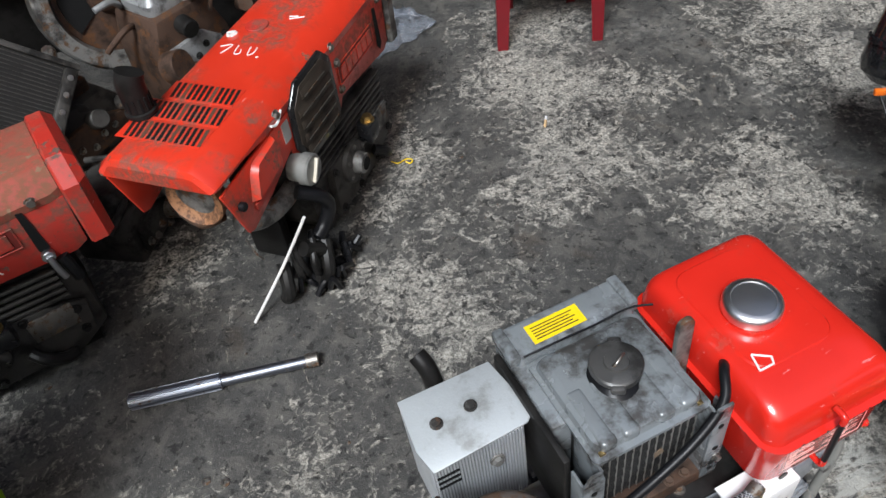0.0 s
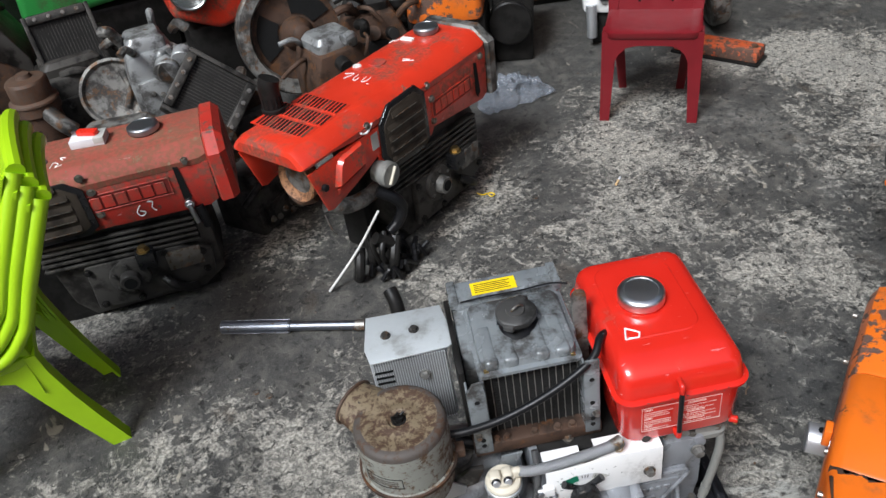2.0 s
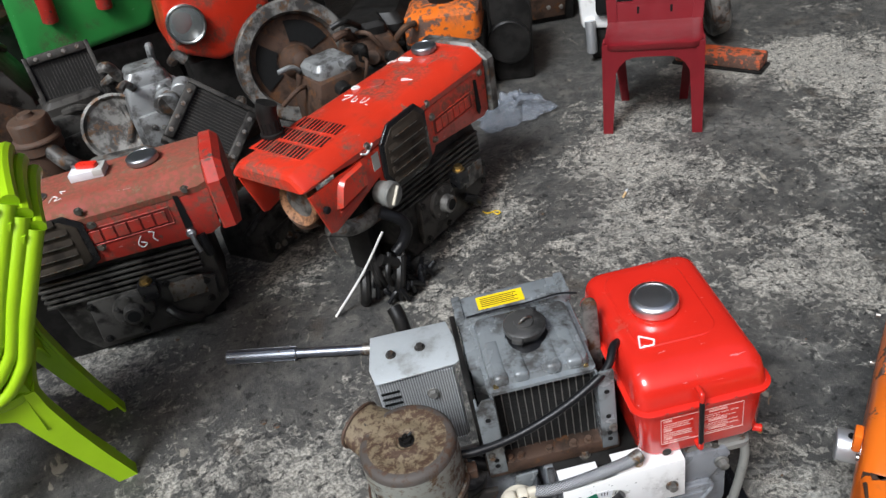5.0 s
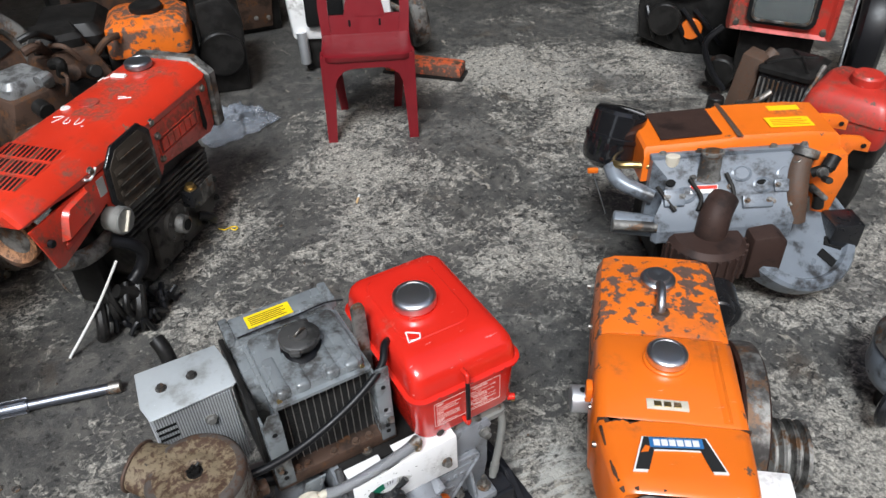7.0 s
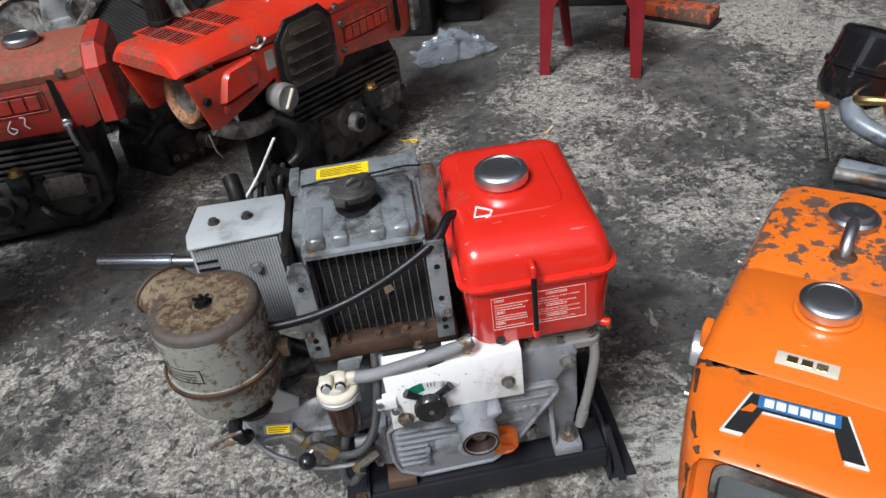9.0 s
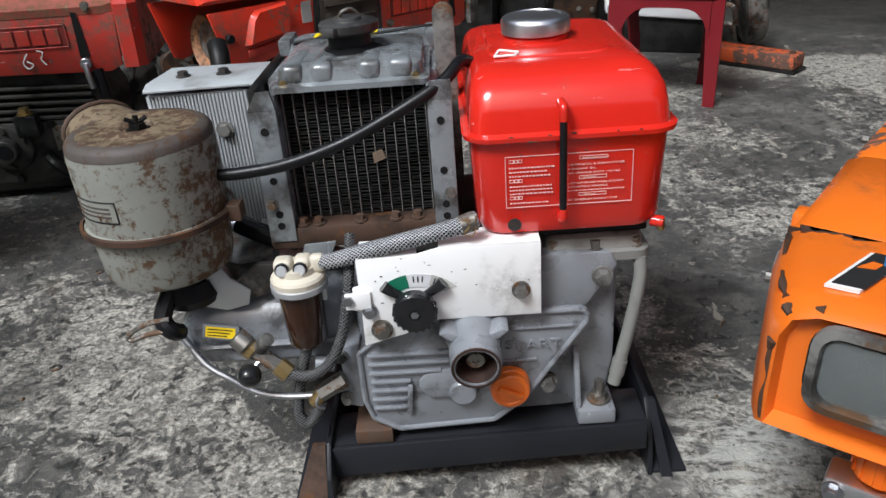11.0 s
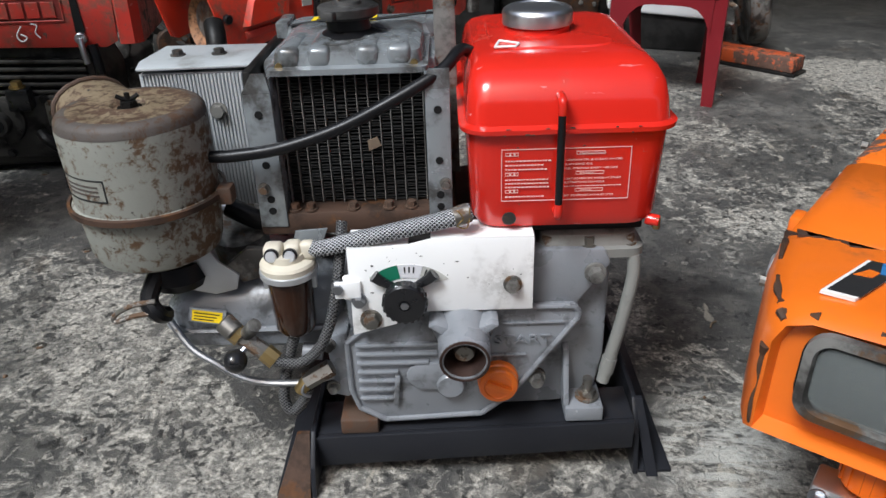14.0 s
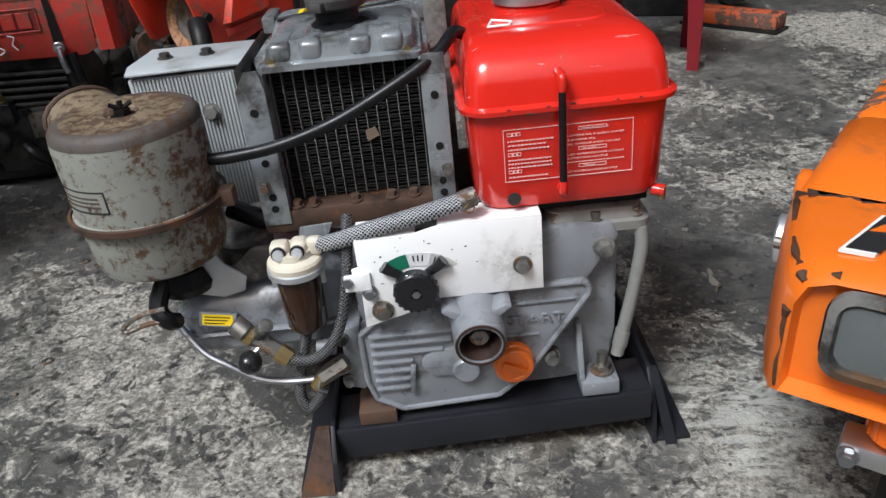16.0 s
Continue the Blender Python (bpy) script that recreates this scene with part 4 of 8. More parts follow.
    Mesh().tube([(-0.235, 0.10, 0.325), (-0.20, 0.09, 0.312), (-0.165, 0.085, 0.305)], 0.012, 12).done("intake_elbow", RUBBER, t)

    # oil-bath air cleaner
    ma = Matrix.Translation((-0.298, 0.04, 0.041)) @ Matrix.Diagonal((0.945, 0.945, 0.92, 1))
    ac = Mesh().lathe([(0.060, 0.286), (0.069, 0.292), (0.073, 0.305), (0.0765, 0.352), (0.0815, 0.353), (0.0825, 0.357), (0.0815, 0.361), (0.0775, 0.3625), (0.0785, 0.42), (0.0785, 0.446), (0.0780, 0.4500)], 48, ma, 0.004).done("air_cleaner_can", FILTER_CAN, t, "rust-stained grey air cleaner can")
    Mesh().lathe([(0.0783, 0.4495), (0.0775, 0.4565), (0.0745, 0.4612), (0.0705, 0.4635), (0.0640, 0.4640), (0.0590, 0.4600)], 48, ma, ring=True).done("lid_rim", LID_RIM, ac, "dark rolled lid rim")
    Mesh().lathe([(0.0605, 0.4590), (0.0640, 0.4640), (0.052, 0.4643), (0.048, 0.4625), (0.032, 0.4630), (0.028, 0.4655), (0.020, 0.4650), (0.016, 0.4615), (0.0005, 0.4610)], 48, ma).done("can_lid", FILTER_LID, ac, "rusty domed lid with a hollow centre")
    Mesh().lathe([(0.0820, 0.3555), (0.0855, 0.3560), (0.0855, 0.3625), (0.0820, 0.3635)], 48, ma, ring=True).done("clamp_band", BROWN_IRON, ac, "rusty clamp band")
    Mesh().box(-0.222, -0.206, 0.025, 0.045, 0.360, 0.380, b=0.003).done("clamp_lug", RUST, ac)
    Mesh().hexbolt((-0.298, 0.04, 0.4640), (0, 0, 1), 0.009, 0.008).cyl((-0.298, 0.04, 0.470), (-0.298, 0.04, 0.480), 0.0028, n=10).tube([(-0.308, 0.036, 0.478), (-0.298, 0.04, 0.473), (-0.288, 0.044, 0.477)], 0.0024, 8).done("wing_nut", BLACKENED, ac, "blackened wing nut")
    def oval(c, d, w, h):
        d = Vector(d).normalized()
        s = d.cross(Vector((0, 0, 1))).normalized()
        return [Vector(c) + s * (w * math.cos(radians(a))) + Vector((0, 0, 1)) * (h * math.sin(radians(a))) for a in range(0, 360, 20)]
    dd = (-0.72, 0.68, 0.10)
    sn = Mesh().loft([oval((-0.315, 0.058, 0.442), dd, 0.052, 0.024), oval((-0.345, 0.086, 0.446), dd, 0.046, 0.025), oval((-0.368, 0.108, 0.449), dd, 0.040, 0.027)]).done("intake_snout", FILTER_LID, ac, "rusty intake snout")
    e = oval((-0.369, 0.109, 0.449), dd, 0.041, 0.028)
    Mesh().tube(e + [e[0]], 0.003, 8, 1).done("snout_rim", RUST, sn)
    lb = Mesh()
    for a0, a1, z0, z1 in ((212, 262, 0.3815, 0.3828), (212, 262, 0.4055, 0.4068), (212, 213, 0.3815, 0.4068), (261, 262, 0.3815, 0.4068)):
        pts = [(0.0790 * math.cos(radians(a)), 0.0790 * math.sin(radians(a))) for a in np.linspace(a0, a1, 12)]
        lb.loft([[(*p, z0) for p in pts] + [(p[0] * 0.99, p[1] * 0.99, z0) for p in pts[::-1]], [(*p, z1) for p in pts] + [(p[0] * 0.99, p[1] * 0.99, z1) for p in pts[::-1]]], ma)
    lb = lb.done("label_outline", INK, ac)
    for z in (0.388, 0.393, 0.398):
        pts = [(0.0789 * math.cos(radians(a)), 0.0789 * math.sin(radians(a))) for a in np.linspace(217, 256, 10)]
        Mesh().loft([[(*p, z) for p in pts] + [(p[0] * 0.99, p[1] * 0.99, z) for p in pts[::-1]], [(*p, z + 0.0017) for p in pts] + [(p[0] * 0.99, p[1] * 0.99, z + 0.0017) for p in pts[::-1]]], ma).done("text_line", LID_RIM, lb)
    st = Mesh().lathe([(0.030, 0.262), (0.034, 0.272), (0.028, 0.290)], 24, Matrix.Translation((-0.285, 0.04, 0))).done("rubber_mount", RUBBER, t, "black rubber mount")
    Mesh().tube([(-0.300, 0.02, 0.285), (-0.308, 0.0, 0.262), (-0.300, -0.006, 0.248), (-0.298, 0.01, 0.236)], 0.010, 10).done("rubber_tail", RUBBER, st)
    Mesh().tube([(-0.298, -0.008, 0.264), (-0.322, -0.012, 0.262), (-0.344, -0.012, 0.250), (-0.343, -0.013, 0.243), (-0.322, -0.014, 0.250), (-0.300, -0.012, 0.252)], 0.0030, 8).done("hose_clip", OLD_STEEL, st, "steel wire hose clip")

    # grey casting under the air cleaner
    ic = Mesh().loft([rrect(-0.300, -0.112, 0.045, 0.19, 0.166, 0.03), rrect(-0.312, -0.108, 0.034, 0.20, 0.176, 0.035), rrect(-0.314, -0.108, 0.032, 0.20, 0.222, 0.035), rrect(-0.300, -0.112, 0.045, 0.19, 0.244, 0.04), rrect(-0.26, -0.13, 0.07, 0.17, 0.258, 0.04)]).done("side_casting", GREY_CAST, t, "grey cast housing")
    Mesh().loft([rrect(-0.318, -0.104, 0.028, 0.204, 0.196, 0.036), rrect(-0.320, -0.102, 0.026, 0.206, 0.199, 0.036), rrect(-0.318, -0.104, 0.028, 0.204, 0.202, 0.036)]).done("joint_line", GREY_CAST, ic)
    Mesh().cyl((-0.225, 0.10, 0.25), (-0.225, 0.09, 0.30), 0.030, 0.034, 20).done("inlet_neck", GREY_DIRTY, ic)
    Mesh().prism([(-0.272, 0.255), (-0.262, 0.296), (-0.244, 0.306), (-0.236, 0.290), (-0.215, 0.272), (-0.220, 0.254), (-0.245, 0.248)], 0.03, 0.034, b=0.001).done("heat_shield", ALU, t, "bent aluminium shield")
    Mesh().prism([(-0.235, 0.276), (-0.205, 0.300), (-0.180, 0.298), (-0.195, 0.262), (-0.215, 0.256)], 0.040, 0.050, b=0.002).done("bracket", GREY_DIRTY, t)
    ml = Matrix.Translation((-0.257, 0.022, 0.224)) @ pose(0, 0, 0, -18, 10, 0)
    Mesh().box(-0.021, 0.021, -0.0005, 0.006, -0.0085, 0.0085, b=0.001, m=ml).done("tag_plate", GREY_CAST, ic)
    yl = Mesh().box(-0.017, 0.017, -0.0012, 0.0012, -0.0062, 0.0062, m=ml).done("yellow_tag", YELLOW, ic, "small yellow caution tag")
    for k in range(3):
        Mesh().box(-0.0145, 0.014 - 0.003 * k, -0.0017, -0.0013, 0.0026 - k * 0.0035, 0.0038 - k * 0.0035, m=ml).done("text_line", INK, yl)
    # bracket between the radiator and the filter
    Mesh().prism([(-0.158, 0.286), (-0.128, 0.286), (-0.112, 0.322), (-0.148, 0.320)], 0.040, 0.044, b=0.001).done("filter_bracket", GREY_SHEET, t, "grey bent sheet bracket")

    # fuel filter with bowl
    mf = Matrix.Translation((-0.154, 0.012, 0.021)) @ Matrix.Diagonal((0.86, 0.86, 1, 1))
    ff = Mesh().lathe([(0.030, 0.268), (0.034, 0.270), (0.035, 0.277), (0.033, 0.280), (0.025, 0.283), (0.024, 0.290), (0.0005, 0.290)], 32, mf).done("filter_head", CREAM, t, "cream plastic filter head")
    for x0, x1, y0, y1, z1 in ((-0.027, -0.003, -0.014, 0.010, 0.300), (-0.001, 0.020, -0.012, 0.012, 0.301), (0.018, 0.038, -0.009, 0.007, 0.302)):
        Mesh().box(x0, x1, y0, y1, 0.281, z1, b=0.006, m=mf, seg=3).done("filter_lobe", CREAM, ff)
    for x in (-0.015, 0.008):
        Mesh().cyl(mf @ Vector((x, -0.013, 0.291)), mf @ Vector((x, -0.0185, 0.292)), 0.0079, n=18, bev=0.001).done("screw_seat", BLACK_PLASTIC, ff)
        Mesh().cyl(mf @ Vector((x, -0.018, 0.291)), mf @ Vector((x, -0.021, 0.292)), 0.0062, n=18, bev=0.001).done("screw", ALU, ff)
    Mesh().lathe([(0.0335, 0.262), (0.0365, 0.264), (0.0365, 0.270), (0.0335, 0.271)], 32, mf, ring=True).done("retaining_ring", ALU, ff)
    Mesh().lathe([(0.005, 0.190), (0.022, 0.191), (0.0262, 0.197), (0.0272, 0.225), (0.0292, 0.263), (0.0005, 0.264)], 32, mf).done("glass_bowl", BOWL, ff, "brown fuel-stained bowl")
    for x in (-0.031, 0.031):
        Mesh().box(x - 0.003, x + 0.003, -0.004, 0.004, 0.245, 0.272, b=0.001, m=mf).done("clip", ALU, ff)

    # hoses, pipes and taps
    Mesh().tube([(-0.124, 0.012, 0.313), (-0.108, 0.004, 0.318), (-0.07, -0.004, 0.331), (-0.02, -0.006, 0.343), (0.022, -0.005, 0.352), (0.044, 0.0, 0.357)], 0.0092, 14).done("braided_fuel_hose", BRAID, t, "grey braided fuel hose")
    Mesh().tube([(0.026, -0.0055, 0.353), (0.042, -0.001, 0.3565)], 0.0105, 14, 1).done("hose_clamp", OLD_STEEL, t)
    Mesh().tube([(0.030, -0.012, 0.364), (0.036, -0.014, 0.356), (0.030, -0.014, 0.348), (0.040, -0.012, 0.345), (0.043, -0.010, 0.366)], 0.0008, 6).done("brass_wire", BRASS, t)
    Mesh().tube([(-0.094, 0.03, 0.335), (-0.097, 0.004, 0.30), (-0.104, -0.004, 0.262), (-0.114, -0.008, 0.225), (-0.130, -0.012, 0.196), (-0.152, -0.014, 0.182), (-0.178, -0.012, 0.184)], 0.0062, 14).done("braided_return_hose", BRAID_DARK, t, "dark braided hose")
    Mesh().tube([(-0.154, 0.012, 0.214), (-0.168, 0.008, 0.172), (-0.178, 0.0, 0.125), (-0.170, -0.004, 0.106), (-0.157, -0.006, 0.118), (-0.147, -0.006, 0.140)], 0.0066, 14).done("drain_hose", BRAID_DARK, t, "dark looped hose")
    Mesh().tube([(-0.308, 0.030, 0.225), (-0.280, 0.012, 0.190), (-0.252, 0.004, 0.172), (-0.225, 0.0, 0.155), (-0.195, -0.002, 0.147), (-0.15, -0.002, 0.146), (-0.118, 0.004, 0.150)], 0.0042, 10).done("steel_pipe", STEEL, t, "bent steel pipe")
    vb = Mesh().cyl((-0.230, 0.004, 0.221), (-0.182, -0.008, 0.187), 0.0095, n=8).done("tap_body", OLD_STEEL, t, "greasy fuel tap with a brass collar")
    Mesh().cyl((-0.225, 0.002, 0.218), (-0.215, -0.001, 0.210), 0.0115, n=8).done("collar", BRASS, vb)
    Mesh().cyl((-0.190, -0.006, 0.193), (-0.178, -0.010, 0.183), 0.0108, n=8).done("outlet_nut", BRASS, vb)
    Mesh().cyl((-0.234, 0.004, 0.229), (-0.220, -0.002, 0.217), 0.0118, n=20, bev=0.002).done("tap_wheel", OLD_STEEL, vb)
    Mesh().cyl((-0.208, -0.002, 0.215), (-0.194, -0.012, 0.233), 0.008, n=12).done("tap_branch", GREY_DIRTY, vb)
    Mesh().lathe([(0.0005, -0.0135), (0.008, -0.011), (0.0125, -0.005), (0.0135, 0), (0.0125, 0.006), (0.008, 0.011), (0.0005, 0.0135)], 20, Matrix.Translation((-0.220, -0.020, 0.191))).done("ball_knob", BLACK_PLASTIC, vb, "black ball knob")
    Mesh().cyl((-0.220, -0.014, 0.193), (-0.206, -0.004, 0.203), 0.004, n=10).done("knob_stem", STEEL, vb)
    inj = Mesh().cyl((-0.118, 0.0, 0.165), (-0.148, -0.006, 0.150), 0.0105, n=6).done("pipe_union", OLD_STEEL, t, "steel pipe union")
    Mesh().cyl((-0.146, -0.006, 0.152), (-0.156, -0.008, 0.138), 0.008, n=12).done("union_nut", BRASS, inj)
    Mesh().tube([(-0.146, -0.010, 0.156), (-0.152, -0.016, 0.142), (-0.144, -0.014, 0.134)], 0.0018, 8).done("clip", STEEL, inj)
    Mesh().cyl((-0.128, 0.01, 0.180), (-0.150, 0.01, 0.182), 0.010, n=14).done("pump_boss", GREY_CAST, t)
    Mesh().tube([(0.052, 0.108, 0.492), (0.038, 0.092, 0.500), (0.018, 0.066, 0.486), (-0.03, 0.050, 0.462), (-0.09, 0.042, 0.435), (-0.15, 0.036, 0.418), (-0.20, 0.034, 0.412), (-0.225, 0.036, 0.411)], 0.0066, 14).done("return_hose", RUBBER, t, "black rubber hose across the radiator")
    Mesh().box(-0.085, 0.11, 0.035, 0.26, 0.2965, 0.3055, b=0.003).done("block_top", BLACKENED, t, "oily block top")
    bolt(t, (-0.03, 0.06, 0.3055), (0, 0, 1), 0.007, 0.012, OLD_STEEL)
    return t


main_engine()

# ---------------------------------------------------------------- bonneted tiller engines
def scrawl(parent, strokes, material, r=0.0016, name="marker_scrawl", label="white marker scrawl"):
    me = Mesh()
    for s in strokes:
        me.tube(s, r, 6, 4)
    return me.done(name, material, parent, label)


def bonnet_engine(m, label, paint_side, paint_top, nose=True, group="tiller engines", length=0.72, scrawls=(), text_x=(0.452, 0.630), zt=0.500, cap_x=0.655):
    t = thing("tiller_engine", m, label, "engine", group)
    x0 = -0.05 if nose else 0.0

    def top(x):
        return zt

    # top shell
    secs = []
    xs = [x0, x0 + 0.006, x0 + 0.018, 0.05, 0.13, 0.2, 0.24, 0.45, length - 0.02, length] if nose else [0.0, 0.02, 0.25, 0.5, length - 0.02, length]
    for i, x in enumerate(xs):
        z = top(x) - ((0.016, 0.005, 0.0)[i] if nose and i < 3 else 0)
        e = (0.010 if nose else 0.005) if i == 0 else (0.003 if nose and i == 1 else (0.005 if i == len(xs) - 1 else 0.0))
        lo = (zt - 0.055) if not nose or x > 0.1 else top(x) - 0.045
        secs.append([(x, 0.002 + e, lo), (x, e, z - 0.038 + e), (x, 0.006 + e, z - 0.028), (x, 0.040, z - 0.003), (x, 0.050, z), (x, 0.215, z), (x, 0.225, z - 0.003), (x, 0.256 - e, z - 0.028), (x, 0.262 - e, z - 0.038 + e), (x, 0.260 - e, lo)])
    shell = Mesh().loft(secs).done("bonnet_top", paint_top, t, "", angle=28)
    # side plates with the fold
    poly = [(x0 + 0.012, zt - 0.062), (0.0, 0.312), (0.018, 0.306), (0.10, 0.326), (0.205, 0.36), (0.21, 0.305), (0.43, 0.305), (0.445, 0.325), (length - 0.03, 0.297), (length - 0.005, 0.31), (length, zt - 0.054)] if nose else [(0.0, zt - 0.054), (0.0, 0.30), (0.2, 0.30), (0.44, 0.30), (length - 0.03, 0.292), (length - 0.004, 0.305), (length, zt - 0.054)]
    sides = []
    for y in (0.003, 0.253):
        sides.append(Mesh().prism(poly, y, y + 0.006, b=0.0015).done("side_panel", paint_side, t))
    sp = sides[0]
    # grille
    g = [(0.214, 0.350), (0.222, 0.445), (0.262, 0.484), (0.378, 0.488), (0.414, 0.452), (0.414, 0.312), (0.390, 0.290), (0.248, 0.296)] if nose else [(0.222, 0.355), (0.222, 0.430), (0.262, 0.458), (0.395, 0.458), (0.432, 0.428), (0.432, 0.315), (0.40, 0.296), (0.255, 0.296)]
    gr = Mesh().prism(g, -0.006, 0.0025, b=0.003).done("side_grille", BLACK_PLASTIC, t, "black louvred side grille")
    Mesh().prism([(0.314 + (p[0] - 0.314) * 0.86, 0.388 + (p[1] - 0.388) * 0.86) for p in g], -0.0085, -0.0065, b=0.0008).done("louvre_field", GRILLE_BROWN, gr, "oily brown louvre field")
    for k in range(5):
        z = 0.316 + k * 0.031
        xa, xb = (0.244, 0.392) if z < 0.44 else (0.268, 0.372)
        Mesh().prism([(-0.0086, z), (-0.0135, z + 0.004), (-0.0130, z + 0.007), (-0.0086, z + 0.020)], xa, xb, axis="x", b=0.0008).done("louvre", GRILLE_BROWN, gr)
        Mesh().box(xa + 0.006, xb - 0.006, -0.0146, -0.0132, z + 0.0035, z + 0.0056).done("worn_edge", OLD_STEEL, gr)
    # name plate in relief
    tx0, tx1 = text_x
    fr = Mesh()
    for a in ((tx0 - 0.008, tx1 + 0.008, 0.352, 0.3555), (tx0 - 0.008, tx1 + 0.008, 0.400, 0.4035), (tx0 - 0.008, tx0 - 0.0045, 0.352, 0.4035), (tx1 + 0.0045, tx1 + 0.008, 0.352, 0.4035)):
        fr.box(a[0], a[1], 0.0, 0.0028, a[2], a[3], b=0.0008, seg=1)
    fr.done("name_frame", paint_side, sp)
    Mesh().box(tx0 - 0.004, tx1 + 0.004, 0.0012, 0.0026, 0.356, 0.3995).done("name_field", NAME_FIELD, sp)
    logo_bars(6, (tx1 - tx0) * 0.96, 0.034, 0.0015, paint_side, sp, Matrix.Translation(((tx0 + tx1) / 2, 0.0, 0.378)) @ pose(0, 0, 0, 90, 0, 0), "raised_bar")
    Mesh().prism([(0.655, 0.33), (0.665, 0.315), (0.676, 0.33), (0.668, 0.425), (0.656, 0.428)], 0.0, 0.0027).done("slot", SLOT, sp)
    for p in ((0.182, 0.462), (0.435, 0.458), (0.447, 0.412), (0.445, 0.345), (0.690, 0.437)):
        bolt(sp, (p[0], 0.003, p[1]), (0, -1, 0), 0.0085, 0.008, OLD_STEEL)
    # caps on top
    if nose:
        screen_cap(shell, (cap_x, 0.165, zt - 0.001), 0.038, 0.024, STEEL, label="tarnished chrome filler cap")
        Mesh().cyl((0.425, 0.165, zt - 0.001), (0.425, 0.165, zt + 0.004), 0.026, n=28, bev=0.001).done("round_plug", RED_OLD, shell, "dull brown plug")
    else:
        screen_cap(shell, (cap_x, 0.15, zt - 0.001), 0.042, 0.024, STEEL, label="tarnished chrome filler cap")
        Mesh().cyl((0.33, 0.10, zt - 0.001), (0.33, 0.10, zt + 0.003), 0.026, n=28, bev=0.001).done("round_plug", OLD_STEEL, shell, "bare metal plug")
    if nose:
        sl = 0.0
        for row, (xa, xb, n, ya) in enumerate(((0.018, 0.068, 14, 0.066), (0.082, 0.132, 14, 0.064), (0.146, 0.196, 12, 0.072))):
            Mesh().box(xa - 0.004, xb + 0.004, ya - 0.008, ya + n * 0.0125 + 0.004, -0.0005, 0.0012, m=Matrix.Translation((0, 0, top((xa + xb) / 2))) @ Matrix.Translation(((xa + xb) / 2, 0, 0)) @ pose(0, 0, 0, 0, -sl, 0) @ Matrix.Translation((-(xa + xb) / 2, 0, 0)), b=0.0006).done("louvre_panel", paint_top, shell)
            for k in range(n):
                y = ya + k * 0.0125
                mm = Matrix.Translation(((xa + xb) / 2, y, top((xa + xb) / 2) + 0.0012)) @ pose(0, 0, 0, 0, -sl, 10)
                Mesh().box(-(xb - xa) / 2, (xb - xa) / 2, -0.0033, 0.0033, -0.0005, 0.0006, m=mm).done("vent_slot", RUST if (k * 7 + row) % 5 == 0 else SLOT, shell)
        # side bulge, front knob, lamp under the nose
        Mesh().loft([[(0.035, 0.004, 0.362), (0.150, 0.004, 0.376), (0.155, 0.004, 0.420), (0.150, 0.004, 0.438), (0.070, 0.004, 0.430), (0.055, 0.004, 0.415)], [(0.044, -0.014, 0.366), (0.142, -0.014, 0.379), (0.148, -0.013, 0.418), (0.142, -0.010, 0.432), (0.076, -0.010, 0.426), (0.060, -0.013, 0.412)]]).done("side_bulge", paint_side, sp, "pressed bulge")
        Mesh().prism([(0.040, 0.335), (0.150, 0.352), (0.150, 0.366), (0.040, 0.352)], -0.002, 0.0028, b=0.001).done("pressed_line", RED_OLD, sp)
        Mesh().cyl((0.0, 0.003, 0.384), (0.0, -0.010, 0.384), 0.0095, n=18, bev=0.002).done("front_bolt", RUBBER, sp)
        lab = Mesh().box(0.188, 0.214, 0.0008, 0.0026, 0.385, 0.430).done("sticker", GREY_LABEL, sp, "grey paper sticker")
        mk = Matrix.Translation((0.196, -0.012, 0.318)) @ Vector((0, -1, 0)).to_track_quat("Z", "Y").to_matrix().to_4x4()
        kn = Mesh().lathe([(0.030, -0.02), (0.031, 0.004), (0.035, 0.006), (0.035, 0.026), (0.032, 0.030), (0.0005, 0.031)], 32, mk).done("filler_knob", GREY_PIPE, t, "tarnished round filler knob")
        Mesh().box(-0.026, 0.026, -0.003, 0.003, 0.030, 0.038, b=0.001, m=mk @ pose(0, 0, 0, 0, 0, 55)).done("grip", CREAM, kn)
        ml = Matrix.Translation((0.06, 0.130, 0.352)) @ Vector((-1, 0, 0.05)).to_track_quat("Z", "Y").to_matrix().to_4x4()
        lamp = Mesh().lathe([(0.050, 0), (0.062, 0.02), (0.064, 0.042), (0.060, 0.046), (0.056, 0.040), (0.03, 0.028), (0.0005, 0.024)], 32, ml, 0.02).done("nose_lamp_shell", ORANGE_RUST_LAMP, t, "rusted orange lamp shell")
        Mesh().cyl((0.034, 0.13, 0.352), (0.026, 0.13, 0.352), 0.050, n=28).done("lamp_face", GREY_DIRTY, lamp)
        Mesh().tube([(0.045, 0.10, 0.300), (0.03, 0.14, 0.285), (0.04, 0.19, 0.295)], 0.016, 10).done("rag", RUST, t)
        me = Matrix.Translation((0.088, 0.232, 0.012))
        ex = Mesh().lathe([(0.028, 0.462), (0.028, 0.490), (0.031, 0.492), (0.031, 0.500), (0.026, 0.502)], 24, me).tube([(0.088, 0.232, 0.505), (0.088, 0.233, 0.545), (0.090, 0.232, 0.572), (0.096, 0.228, 0.590)], 0.027, 16).done("exhaust_elbow", BLACKENED, t, "dark brown exhaust elbow")
        for k in range(7):
            a = radians(180 + k * 26)
            Mesh().box(-0.0015, 0.0015, -0.002, 0.002, 0.505, 0.532, m=me @ Matrix.Translation((0.0262 * math.cos(a), 0.0262 * math.sin(a), 0)) @ Matrix.Rotation(a, 4, "Z")).done("exhaust_slot", SLOT, ex)
    # grey rear casing
    z = zt
    rear = []
